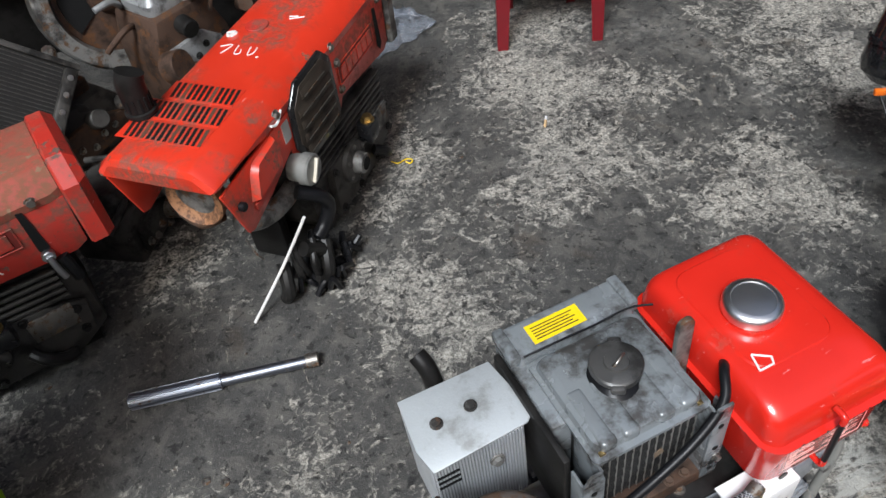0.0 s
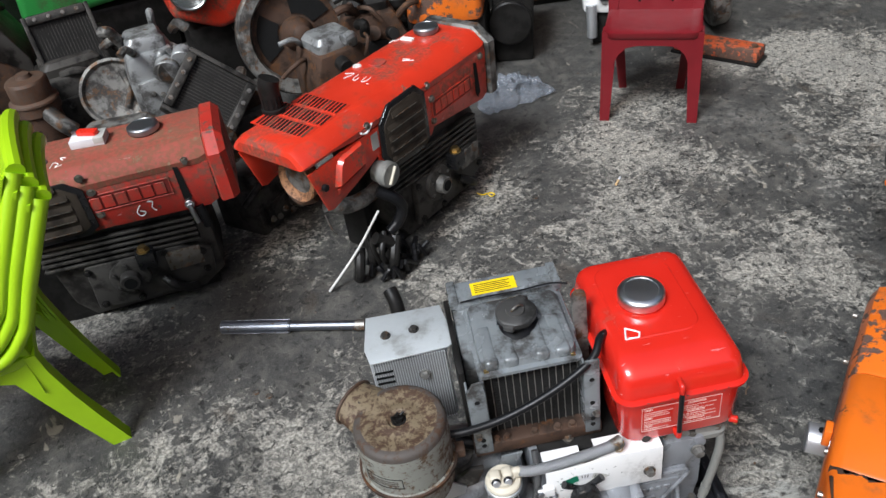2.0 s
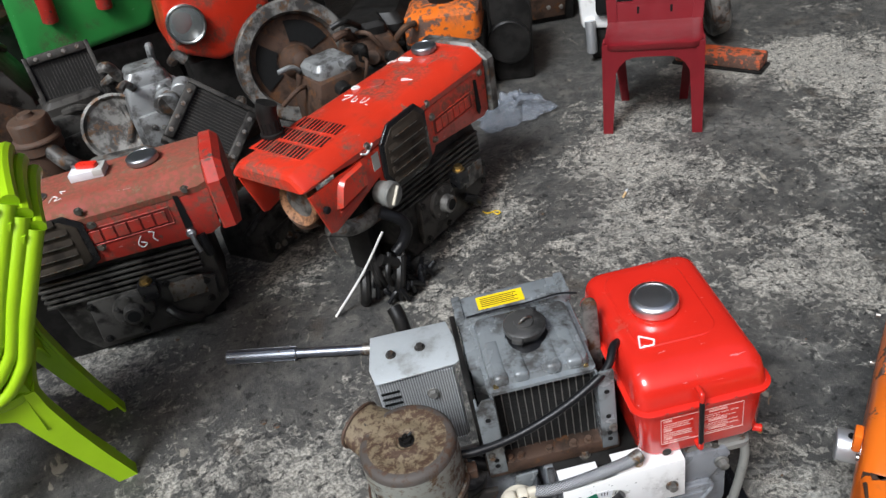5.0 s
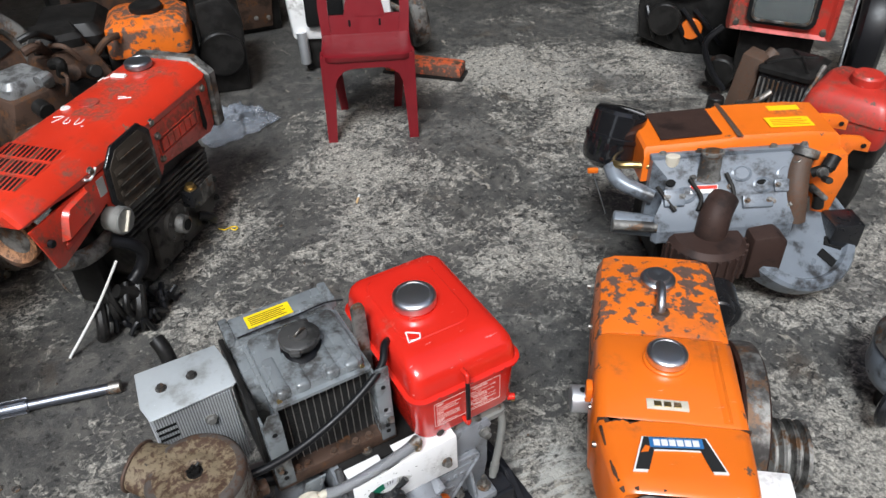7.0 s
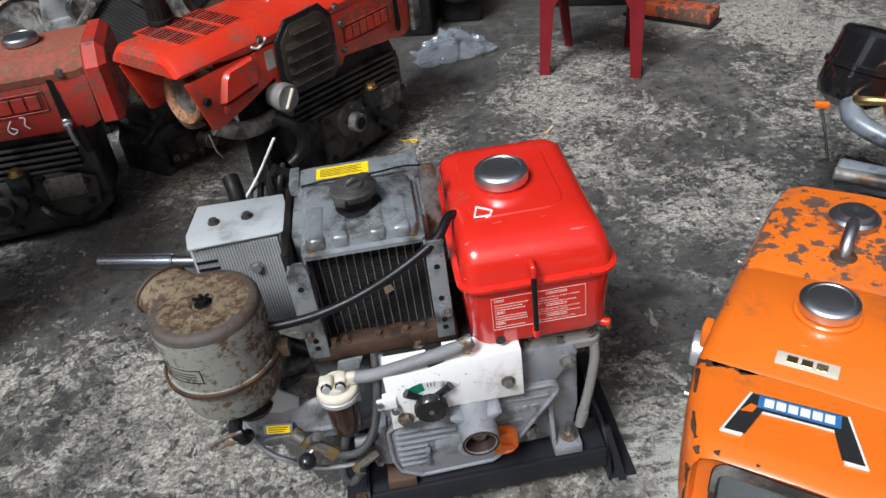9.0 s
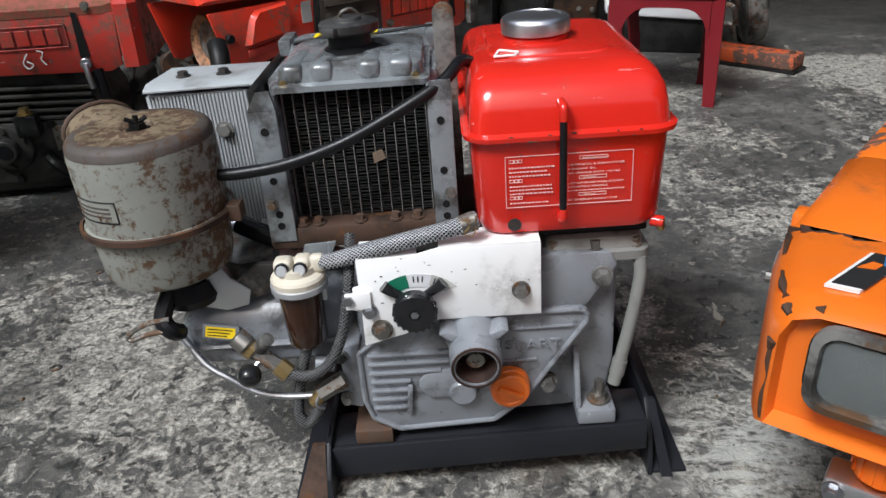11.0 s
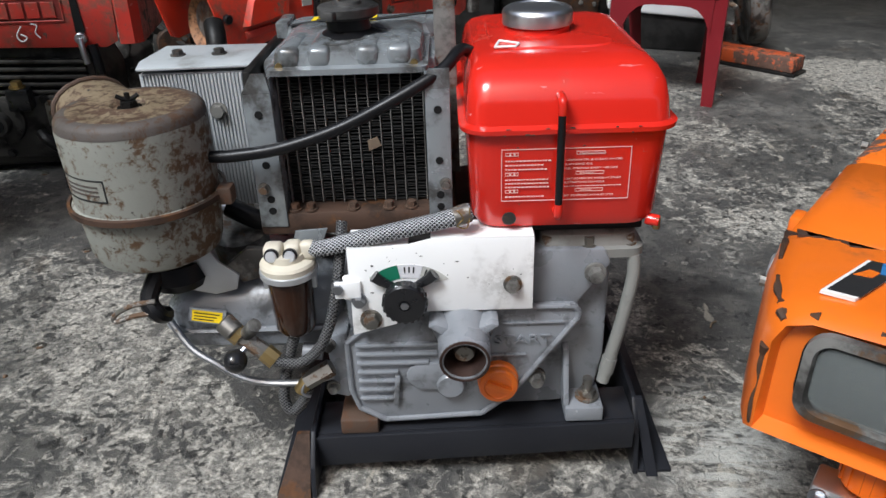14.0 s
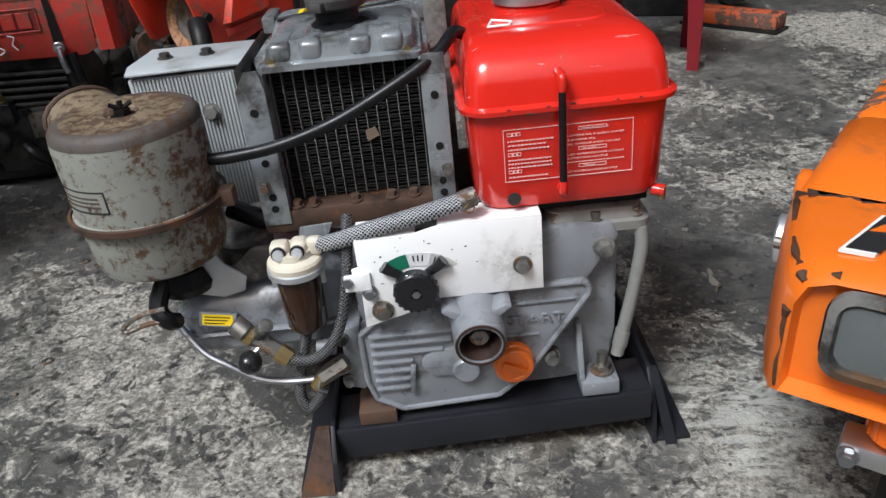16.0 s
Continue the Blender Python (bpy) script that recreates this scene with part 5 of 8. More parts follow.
    for x, g_ in ((length + 0.001, 0.0), (length + 0.006, 0.008), (length + 0.035, 0.008), (length + 0.052, -0.010)):
        rear.append([(x, 0.0 - g_, 0.30), (x, -g_, z - 0.036), (x, 0.045, z + g_), (x, 0.220, z + g_), (x, 0.262 + g_, z - 0.036), (x, 0.262 + g_, 0.30)])
    Mesh().loft(rear).done("rear_casing", GREY_DIRTY if nose else RED_OLD, t, "worn rear casing", angle=30)
    # crankcase below
    cr = Mesh().prism([(0.27, 0.07), (0.31, 0.012), (0.62, 0.012), (0.69, 0.06), (0.69, 0.22), (0.65, 0.31), (0.24, 0.31)], 0.035, 0.235, b=0.008).done("crankcase", IRON_CASE, t, "oil-blackened iron crankcase")
    for k in range(5):
        Mesh().prism([(0.245, 0.200 + k * 0.0175), (0.655, 0.185 + k * 0.0175), (0.655, 0.193 + k * 0.0175), (0.245, 0.208 + k * 0.0175)], 0.012, 0.0345, b=0.002).done("cooling_rib", IRON_CASE, cr)
    ec = Mesh().prism([(0.33, 0.045), (0.56, 0.035), (0.665, 0.075), (0.675, 0.15), (0.60, 0.185), (0.34, 0.19)], 0.010, 0.0345, b=0.006).done("end_cover", IRON_CASE, cr)
    plate = Mesh().box(0.55, 0.645, 0.004, 0.0095, 0.115, 0.175, b=0.001).done("type_plate", GREY_DIRTY if nose else OLD_STEEL, cr, "dirty bare metal type plate")
    px, pz = (0.432, 0.140) if nose else (0.445, 0.130)
    Mesh().lathe([(0.056, 0.0), (0.054, 0.010), (0.046, 0.014), (0.0005, 0.014)], 32, Matrix.Translation((px, 0.010, pz)) @ pose(0, 0, 0, 90, 0, 0)).done("port_flange", IRON_CASE, cr)
    for k in range(6):
        a = radians(30 + 60 * k)
        bolt(cr, (px + 0.044 * math.cos(a), -0.003, pz + 0.044 * math.sin(a)), (0, -1, 0), 0.006, 0.007, IRON_CASE)
    pb = Mesh().cyl((px, 0.012, pz), (px, -0.028, pz), 0.030, 0.026, 28, 0.002).done("shaft_port", GREY_DIRTY if nose else IRON_CASE, cr, "round shaft port")
    Mesh().cyl((px, -0.0285, pz), (px, -0.030, pz), 0.017, n=24).done("port_bore", SLOT, pb)
    pg = Mesh().box(0.482, 0.532, -0.03, 0.010, 0.160, 0.212, b=0.006).done("oil_plug", BLACK_PLASTIC, cr, "black filler with a brass plug")
    Mesh().hexbolt((0.507, -0.012, 0.212), (0, 0, 1), 0.013, 0.016).done("plug_head", BRASS, pg)
    rnd = random.Random(7)
    for p in ((0.35, 0.06), (0.345, 0.175), (0.45, 0.052), (0.56, 0.055), (0.645, 0.09), (0.65, 0.15), (0.55, 0.178)):
        bolt(cr, (p[0], 0.010, p[1]), (0, -1, 0), 0.008, 0.010, BLACKENED)
    Mesh().tube([(0.53, 0.0, 0.10), (0.55, -0.02, 0.085), (0.58, -0.01, 0.055), (0.60, 0.01, 0.04)], 0.014, 10).done("drain_elbow", BLACKENED, cr)
    Mesh().box(0.24, 0.66, 0.05, 0.22, 0.0, 0.03, b=0.004).done("sump", BLACKENED, cr)
    if nose:
        Mesh().tube([(0.04, 0.06, 0.29), (0.09, 0.04, 0.26), (0.16, 0.03, 0.25), (0.24, 0.03, 0.255)], 0.022, 12).done("intake_pipe", GREY_DIRTY, t, "dirty grey intake pipe")
        Mesh().tube([(0.17, 0.0, 0.27), (0.20, -0.035, 0.24), (0.215, -0.04, 0.20), (0.20, -0.03, 0.16), (0.17, -0.02, 0.14)], 0.016, 12).done("cloth_hose", RUBBER, t, "black sagging hose")
        for k in range(6):
            a, b, c = rnd.uniform(0.10, 0.26), rnd.uniform(-0.03, 0.06), rnd.uniform(0.06, 0.20)
            Mesh().tube([(a, b, c), (a + rnd.uniform(-.05, .05), b - 0.02, c - 0.05), (a + rnd.uniform(-.04, .06), b + rnd.uniform(-0.02, .04), max(0.012, c - 0.13))], rnd.uniform(0.008, 0.018), 10).done("oily_pipe", BLACKENED, t)
        wad = Mesh()
        for k in range(26):
            a, b = rnd.uniform(0.13, 0.26), rnd.uniform(-0.06, 0.05)
            wad.tube([(a, b, 0.012 + rnd.random() * 0.03), (a + rnd.uniform(-.03, .03), b + rnd.uniform(-.02, .02), 0.035 + rnd.random() * 0.03), (a + rnd.uniform(-.04, .04), b + rnd.uniform(-.03, .03), 0.012)], 0.007, 7)
        tagged(wad.done("oily_rag", RUBBER, t, "black oily rag bundle"), kind="stuff")
        Mesh().tube([(-0.012, 0.01, 0.305), (-0.014, -0.004, 0.270), (-0.004, -0.008, 0.245)], 0.0022, 8).done("bent_lug", OLD_STEEL, t)
        Mesh().box(0.20, 0.235, 0.10, 0.20, 0.0, 0.30, b=0.01).done("front_support", BLACKENED, t)
    else:
        hook = Mesh().cyl((0.665, 0.004, 0.315), (0.665, -0.012, 0.315), 0.013, n=16, bev=0.002).tube([(0.665, -0.012, 0.315), (0.668, -0.02, 0.29), (0.672, -0.02, 0.262)], 0.0065, 10).done("steel_lever", STEEL, t, "bright steel lever")
        Mesh().tube([(0.685, 0.0, 0.30), (0.690, -0.004, 0.265), (0.692, -0.004, 0.235)], 0.012, 10).done("rubber_boot", RUBBER, t)
        Mesh().box(0.10, 0.30, 0.05, 0.22, 0.0, 0.30, b=0.01).done("front_support", BLACKENED, t)
    for s in scrawls:
        scrawl(shell if s[0] == "top" else sp, s[1], CHALK, s[2])
    return t


zt = 0.500
bonnet_engine(pose(-0.278, 0.754, 0, 0, 0, 51.5), "red-bonneted tiller engine with scratched paint and an exhaust elbow", RED_BONNET, RED_BONNET, scrawls=(
    ("top", [[(0.335, 0.205, zt), (0.345, 0.180, zt), (0.31, 0.19, zt)], [(0.345, 0.165, zt), (0.315, 0.160, zt), (0.318, 0.148, zt), (0.332, 0.152, zt)], [(0.345, 0.135, zt), (0.315, 0.128, zt), (0.325, 0.118, zt), (0.345, 0.120, zt)], [(0.31, 0.105, zt), (0.313, 0.100, zt)]], 0.0014),
    ("top", [[(0.375, 0.205, zt), (0.390, 0.200, zt), (0.382, 0.212, zt), (0.376, 0.203, zt)]], 0.006),
    ("top", [[(0.475, 0.110, zt), (0.480, 0.090, zt)], [(0.465, 0.105, zt), (0.480, 0.075, zt)]], 0.0016),
    ("top", [[(0.590, 0.205, zt), (0.595, 0.165, zt)], [(0.583, 0.205, zt), (0.588, 0.165, zt)]], 0.006),
    ("top", [[(0.560, 0.235, zt - 0.008), (0.575, 0.225, zt - 0.003), (0.565, 0.215, zt), (0.58, 0.21, zt)]], 0.0018),
    ("side", [[(0.155, -0.001, 0.455), (0.170, -0.002, 0.447), (0.185, -0.002, 0.452), (0.20, 0.0, 0.462)]], 0.003)))
zt = 0.475
bonnet_engine(pose(-0.667, 0.867, 0, 0, 0, 15) @ pose(-0.665, 0, 0), "dusty red tiller engine with worn paint and a blackened crankcase", RED_OLD, RED_DUSTY, nose=False, length=0.745, zt=0.475, text_x=(0.425, 0.630), cap_x=0.60, scrawls=(
    ("side", [[(0.545, -0.001, 0.345), (0.532, -0.001, 0.325), (0.540, -0.001, 0.312), (0.552, -0.001, 0.320), (0.540, -0.001, 0.328)], [(0.566, -0.001, 0.350), (0.578, -0.001, 0.345), (0.572, -0.001, 0.330), (0.580, -0.001, 0.318)]], 0.0016),
    ("top", [[(0.365, 0.060, zt - 0.001), (0.372, 0.085, zt), (0.385, 0.075, zt), (0.378, 0.06, zt), (0.395, 0.065, zt)], [(0.395, 0.09, zt), (0.388, 0.105, zt), (0.402, 0.10, zt)]], 0.0016)))


def cigarette_pack():
    t = thing("cigarette_pack", pose(-0.667, 0.867, 0, 0, 0, 15) @ pose(-0.665, 0, 0) @ pose(0.46, 0.155, 0.4755, 0, 0, -8), "white cigarette pack lying on the dusty engine", "cigarette pack")
    Mesh().box(-0.044, 0.044, -0.027, 0.027, 0, 0.022, b=0.0012).done("carton", CARD, t)
    Mesh().box(0.018, 0.0445, -0.0274, 0.0274, 0.006, 0.0224, b=0.001).done("printed_band", GREY_LABEL, t)
    l = thing("lighter", pose(-0.667, 0.867, 0, 0, 0, 15) @ pose(-0.665, 0, 0) @ pose(0.462, 0.160, 0.498, 0, 0, -25), "small red plastic lighter on the pack", "lighter")
    Mesh().loft([rrect(-0.028, 0.028, -0.011, 0.011, 0.0, 0.006), rrect(-0.029, 0.029, -0.012, 0.012, 0.005, 0.007), rrect(-0.028, 0.028, -0.011, 0.011, 0.011, 0.006)]).done("lighter_body", RED_CARD, l)
    Mesh().box(-0.043, -0.029, -0.008, 0.008, 0.001, 0.011, b=0.002).done("lighter_head", STEEL, l)


cigarette_pack()

# ---------------------------------------------------------------- orange engine with headlamp
def lamp_unit(parent, cx, cz, y, w, h, r=0.012):
    """A recessed oblong headlamp facing -y."""
    def ring(e, yy):
        return [(p[0], yy, p[1]) for p in [(q[0], q[1]) for q in rrect(cx - w / 2 - e, cx + w / 2 + e, cz - h / 2 - e, cz + h / 2 + e, 0, r + e * 0.5, 6)]]
    bz = Mesh().loft([ring(0.006, y + 0.004), ring(0.006, y - 0.003), ring(0.0, y - 0.004), ring(-0.002, y + 0.003), ring(-0.002, y + 0.0045)], close=False).done("lamp_bezel", GREY_DIRTY, parent, "grey lamp bezel")
    Mesh().loft([ring(-0.002, y + 0.006), ring(-0.012, y + 0.018), ring(-min(w, h) * 0.42, y + 0.028)]).done("reflector", REFLECTOR, bz)
    Mesh().cyl((cx, y + 0.022, cz), (cx, y + 0.010, cz), 0.006, n=12).done("bulb", CHROME, bz)
    ln = Mesh().loft([ring(-0.001, y + 0.003), ring(-0.003, y - 0.001), ring(-0.012, y - 0.0035)]).done("lens", LENS, bz, "dusty glass lens")
    ln.visible_shadow = False
    return bz


def orange_engine():
    t = thing("diesel_engine", pose(0.61, -0.22, 0, 0, 0, -31), "orange diesel engine with a chipped hood, headlamp and filler cap", "engine")

    def ring(y, xl, xr, zt, zb, r=0.02):
        a = [(xl, zb), (xl, zt - r), (xl + r * 0.3, zt - r * 0.3), (xl + r, zt), ((xl + xr) / 2, zt + 0.003), (xr - r, zt), (xr - r * 0.3, zt - r * 0.3), (xr, zt - r), (xr, zb)]
        return [(p[0], y, p[1]) for p in a]
    # front cowl
    cowl = Mesh().loft([ring(-0.122, -0.046, 0.146, 0.403, 0.318, 0.020), ring(-0.134, -0.050, 0.150, 0.410, 0.312, 0.022), ring(-0.128, -0.057, 0.154, 0.4140, 0.308, 0.024), ring(-0.102, -0.066, 0.158, 0.4150, 0.302, 0.022), ring(-0.05, -0.078, 0.160, 0.4140, 0.296, 0.02), ring(0.003, -0.084, 0.162, 0.4105, 0.284, 0.02)]).done("front_cowl", ORANGE, t, "chipped orange cowl", angle=55)
    def slab(y0, y1, m_, nm, r=0.02, zt=0.411, lab=""):
        return Mesh().loft([ring(y0, -0.083, 0.160, zt - 0.003, 0.27, r), ring(y0 + 0.005, -0.085, 0.163, zt, 0.27, r), ring(y1 - 0.006, -0.080, 0.165, zt, 0.27, r), ring(y1, -0.078, 0.163, zt - 0.003, 0.27, r)]).done(nm, m_, t, lab, angle=40)
    tank = slab(0.006, 0.204, ORANGE, "tank_hood", lab="orange tank hood with a lengthwise crease")
    rad = Mesh().loft([ring(0.207, -0.078, 0.163, 0.408, 0.26, 0.022), ring(0.215, -0.079, 0.165, 0.411, 0.26, 0.024), ring(0.40, -0.070, 0.166, 0.412, 0.26, 0.03), ring(0.440, -0.066, 0.166, 0.408, 0.26, 0.034), ring(0.456, -0.058, 0.158, 0.390, 0.26, 0.034)]).done("radiator_hood", ORANGE_RUST, t, "rust-eaten orange radiator hood", angle=40)
    Mesh().box(-0.082, 0.160, 0.0025, 0.0065, 0.27, 0.4075).done("cowl_joint", BROWN_IRON, t)
    Mesh().prism([(0.118, 0.4115), (0.126, 0.4160), (0.134, 0.4110)], 0.012, 0.198, b=0.0006).done("crease", ORANGE, tank)
    # lamp recess
    rec = Mesh()
    w = [(q[0], q[1]) for q in rrect(-0.030, 0.130, 0.3430, 0.4090, 0, 0.02, 8)]
    rec.prism(w, -0.1365, -0.1335).done("lamp_recess", SLOT, cowl)
    lamp_unit(cowl, 0.050, 0.377, -0.141, 0.144, 0.056, 0.013)
    # caps and hook
    screen_cap(tank, (0.039, 0.142, 0.4165), 0.036, 0.022)
    Mesh().cyl((0.039, 0.142, 0.412), (0.039, 0.142, 0.419), 0.040, n=32, bev=0.002).done("cap_seat", ORANGE, tank)
    rc = Mesh().lathe([(0.030, 0.426), (0.034, 0.432), (0.034, 0.440), (0.030, 0.444), (0.024, 0.444), (0.022, 0.450), (0.010, 0.451), (0.0005, 0.448)], 32, Matrix.Translation((0.044, 0.356, -0.016))).done("radiator_cap", STEEL, rad, "rust-speckled chrome radiator cap")
    Mesh().tube([(0.044, 0.336, 0.422), (0.044, 0.318, 0.437), (0.043, 0.294, 0.437), (0.042, 0.275, 0.426), (0.042, 0.267, 0.410)], 0.0088, 12).done("lifting_hook", STEEL, rad, "shiny bent lifting hook")
    Mesh().cyl((0.042, 0.267, 0.409), (0.042, 0.267, 0.417), 0.017, n=20, bev=0.002).done("hook_boss", BROWN_IRON, rad)
    bd = Mesh().box(-0.002, 0.066, 0.028, 0.050, 0.4125, 0.4152, b=0.001).done("number_badge", CREAM, tank, "worn brass-coloured badge")
    for x in (0.018, 0.034, 0.050):
        Mesh().box(x - 0.008, x + 0.004, 0.033, 0.045, 0.4152, 0.4162, b=0.0005, seg=1).done("badge_bar", BRASS, bd)
    # badge on the sloping cowl
    mb = Matrix.Translation((0.036, -0.060, 0.4155)) @ pose(0, 0, 0, -0.8, 0, 4)
    out = [(-0.072, -0.036), (-0.050, 0.030), (0.050, 0.030), (0.070, -0.036), (0.048, -0.036), (0.038, 0.004), (-0.036, 0.004), (-0.050, -0.036)]
    eb = Mesh().prism(out, 0.0005, 0.0030, axis="z", m=mb).done("emblem", WHITE_INK, cowl, "black and silver bracket emblem")
    Mesh().prism([(p[0] * 0.945, p[1] * 0.9 + (0.002 if p[1] > 0 else 0)) for p in out], 0.0028, 0.0038, axis="z", m=mb).done("emblem_face", INK, eb)
    Mesh().box(-0.040, 0.042, 0.0085, 0.0265, 0.0040, 0.0048, m=mb).done("emblem_field", BLUE_INK, eb)
    logo_bars(6, 0.072, 0.012, 0.0005, WHITE_INK, eb, mb @ pose(0.001, 0.0172, 0.0052), "emblem_bar")
    Mesh().prism([(-0.056, -0.002), (-0.047, 0.012), (-0.040, 0.010), (-0.044, 0.0)], 0.0039, 0.0044, axis="z", m=mb).done("emblem_chip", ORANGE, eb)
    # cracks and scraped edges of the cowl
    for pts, r in (([(-0.0535, -0.1305, 0.380), (-0.0545, -0.1305, 0.364), (-0.053, -0.1308, 0.350), (-0.0545, -0.1305, 0.334), (-0.0525, -0.1307, 0.314)], 0.0020),
                   ([(-0.0535, -0.1305, 0.382), (-0.0545, -0.1300, 0.374)], 0.0045), ([(-0.0460, -0.1305, 0.4050), (-0.0500, -0.124, 0.4070)], 0.0040),
                   ([(-0.0535, -0.114, 0.4085), (-0.0590, -0.102, 0.4095), (-0.0650, -0.080, 0.4095)], 0.0030), ([(-0.0715, -0.050, 0.4090), (-0.0775, -0.012, 0.4065)], 0.0034),
                   ([(-0.032, -0.1275, 0.4130), (-0.026, -0.1275, 0.4133)], 0.0036), ([(0.010, -0.1275, 0.4140), (0.018, -0.1275, 0.4140)], 0.0024)):
        Mesh().tube(pts, r, 7, 3, rad=lambda u, r=r: r * (0.75 + 0.35 * math.sin(u * 9 + r * 3000))).done("bare_patch", BROWN_IRON, cowl)
    # side details
    lug = Mesh().box(-0.096, -0.084, 0.085, 0.11, 0.350, 0.385, b=0.003).done("side_lug", ORANGE, t)
    st = Mesh().cyl((-0.115, 0.150, 0.285), (-0.08, 0.153, 0.285), 0.026, n=28, bev=0.002).done("tube_stub", ALU, t, "bare aluminium tube stub")
    Mesh().cyl((-0.094, 0.150, 0.3105), (-0.094, 0.150, 0.3125), 0.006, n=14).done("hole", SLOT, st)
    for y, z in ((-0.02, 0.37), (0.09, 0.335), (0.26, 0.37), (0.38, 0.37)):
        Mesh().cyl((-0.0805, y, z), (-0.0875, y, z), 0.005, n=10).done("hood_screw", OLD_STEEL, t)
    # machinery beneath
    Mesh().box(0.03, 0.145, 0.04, 0.43, 0.06, 0.2595, b=0.01).done("crankcase", BLACKENED, t, "oily black crankcase")
    Mesh().box(0.05, 0.15, -0.03, 0.038, 0.11, 0.29, b=0.008).done("front_bracket", BLACKENED, t)
    am = Mesh().lathe([(0.014, 0.232), (0.019, 0.236), (0.020, 0.262), (0.0185, 0.272)], 24, Matrix.Translation((0.030, -0.098, 0.040))).done("indicator_lens", AMBER, t, "amber ribbed indicator lens")
    for k in range(14):
        a = 2 * math.pi * k / 14
        Mesh().box(0.0190, 0.0208, -0.0012, 0.0012, 0.238, 0.266, m=Matrix.Translation((0.030, -0.098, 0.040)) @ Matrix.Rotation(a, 4, "Z")).done("lens_rib", AMBER, am)
    br = Mesh().box(-0.004, 0.066, -0.115, -0.085, 0.250, 0.268, b=0.003).done("indicator_bracket", CHROME, t, "chrome indicator bracket")
    bolt(br, (0.004, -0.115, 0.259), (0, -1, 0), 0.006, 0.010, STEEL)
    Mesh().tube([(0.07, -0.09, 0.29), (0.065, -0.11, 0.26), (0.075, -0.10, 0.21)], 0.005, 8).done("lamp_cable", RUBBER, t)
    # flywheel, guard and pulley
    fw = Mesh().lathe([(0.150, 0), (0.155, 0.004), (0.155, 0.044), (0.150, 0.048), (0.12, 0.048), (0.11, 0.030), (0.05, 0.030), (0.045, 0.06), (0.0005, 0.06)], 56, Matrix.Translation((0.185, 0.20, 0.205)) @ pose(0, 0, 0, 0, 90, 0)).done("flywheel", DARK_BROWN, t, "dark brown iron flywheel")
    Mesh().lathe([(0.151, 0), (0.1565, 0.002), (0.1565, 0.040), (0.151, 0.042)], 56, Matrix.Translation((0.188, 0.20, 0.205)) @ pose(0, 0, 0, 0, 90, 0), ring=True).done("flywheel_band", GREY_DIRTY, fw)
    pm = Matrix.Translation((0.240, 0.150, 0.180)) @ pose(0, 0, 0, 0, 90, 0)
    prof = [(0.02, 0)]
    for k in range(3):
        z = 0.018 + k * 0.022
        prof += [(0.066, z), (0.068, z + 0.002), (0.068, z + 0.004), (0.052, z + 0.009), (0.052, z + 0.013), (0.068, z + 0.018)]
    prof += [(0.068, 0.087), (0.055, 0.090), (0.03, 0.082), (0.0005, 0.082)]
    Mesh().lathe(prof, 48, pm).done("belt_pulley", GREY_DIRTY, t, "three-groove belt pulley with worn edges", angle=30)
    Mesh().box(0.20, 0.265, -0.03, 0.045, 0.19, 0.262, b=0.004).done("white_box", WHITE_PAINT, t, "dirty white sheet box")
    Mesh().cyl((0.19, 0.44, 0.30), (0.19, 0.40, 0.30), 0.035, n=20, bev=0.004).cyl((0.20, 0.50, 0.28), (0.20, 0.42, 0.28), 0.045, n=24, bev=0.005).done("air_cleaner", BLACK_PLASTIC, t, "black air cleaner cup")
    Mesh().box(0.165, 0.235, 0.42, 0.47, 0.18, 0.27, b=0.01).done("fuel_pump", GREY_DIRTY, t)
    for x in (0.04, 0.12):
        Mesh().box(x, x + 0.04, 0.03, 0.46, 0.0, 0.06, b=0.003).done("skid", DARK_BROWN, t)
    # bare patches along the cowl edge
    rnd = random.Random(11)
    for k in range(10):
        x = -0.074 + rnd.random() ** 1.3 * 0.22
        Mesh().prism([(x, 0.0 - rnd.random() * 0.006), (x + rnd.uniform(0.003, 0.010), -0.001 - rnd.random() * 0.004), (x + rnd.uniform(0.011, 0.022), 0.003), (x - 0.003, 0.004)], 0.4095, 0.4120, axis="z").done("worn_edge_patch", BROWN_IRON, cowl)


orange_engine()


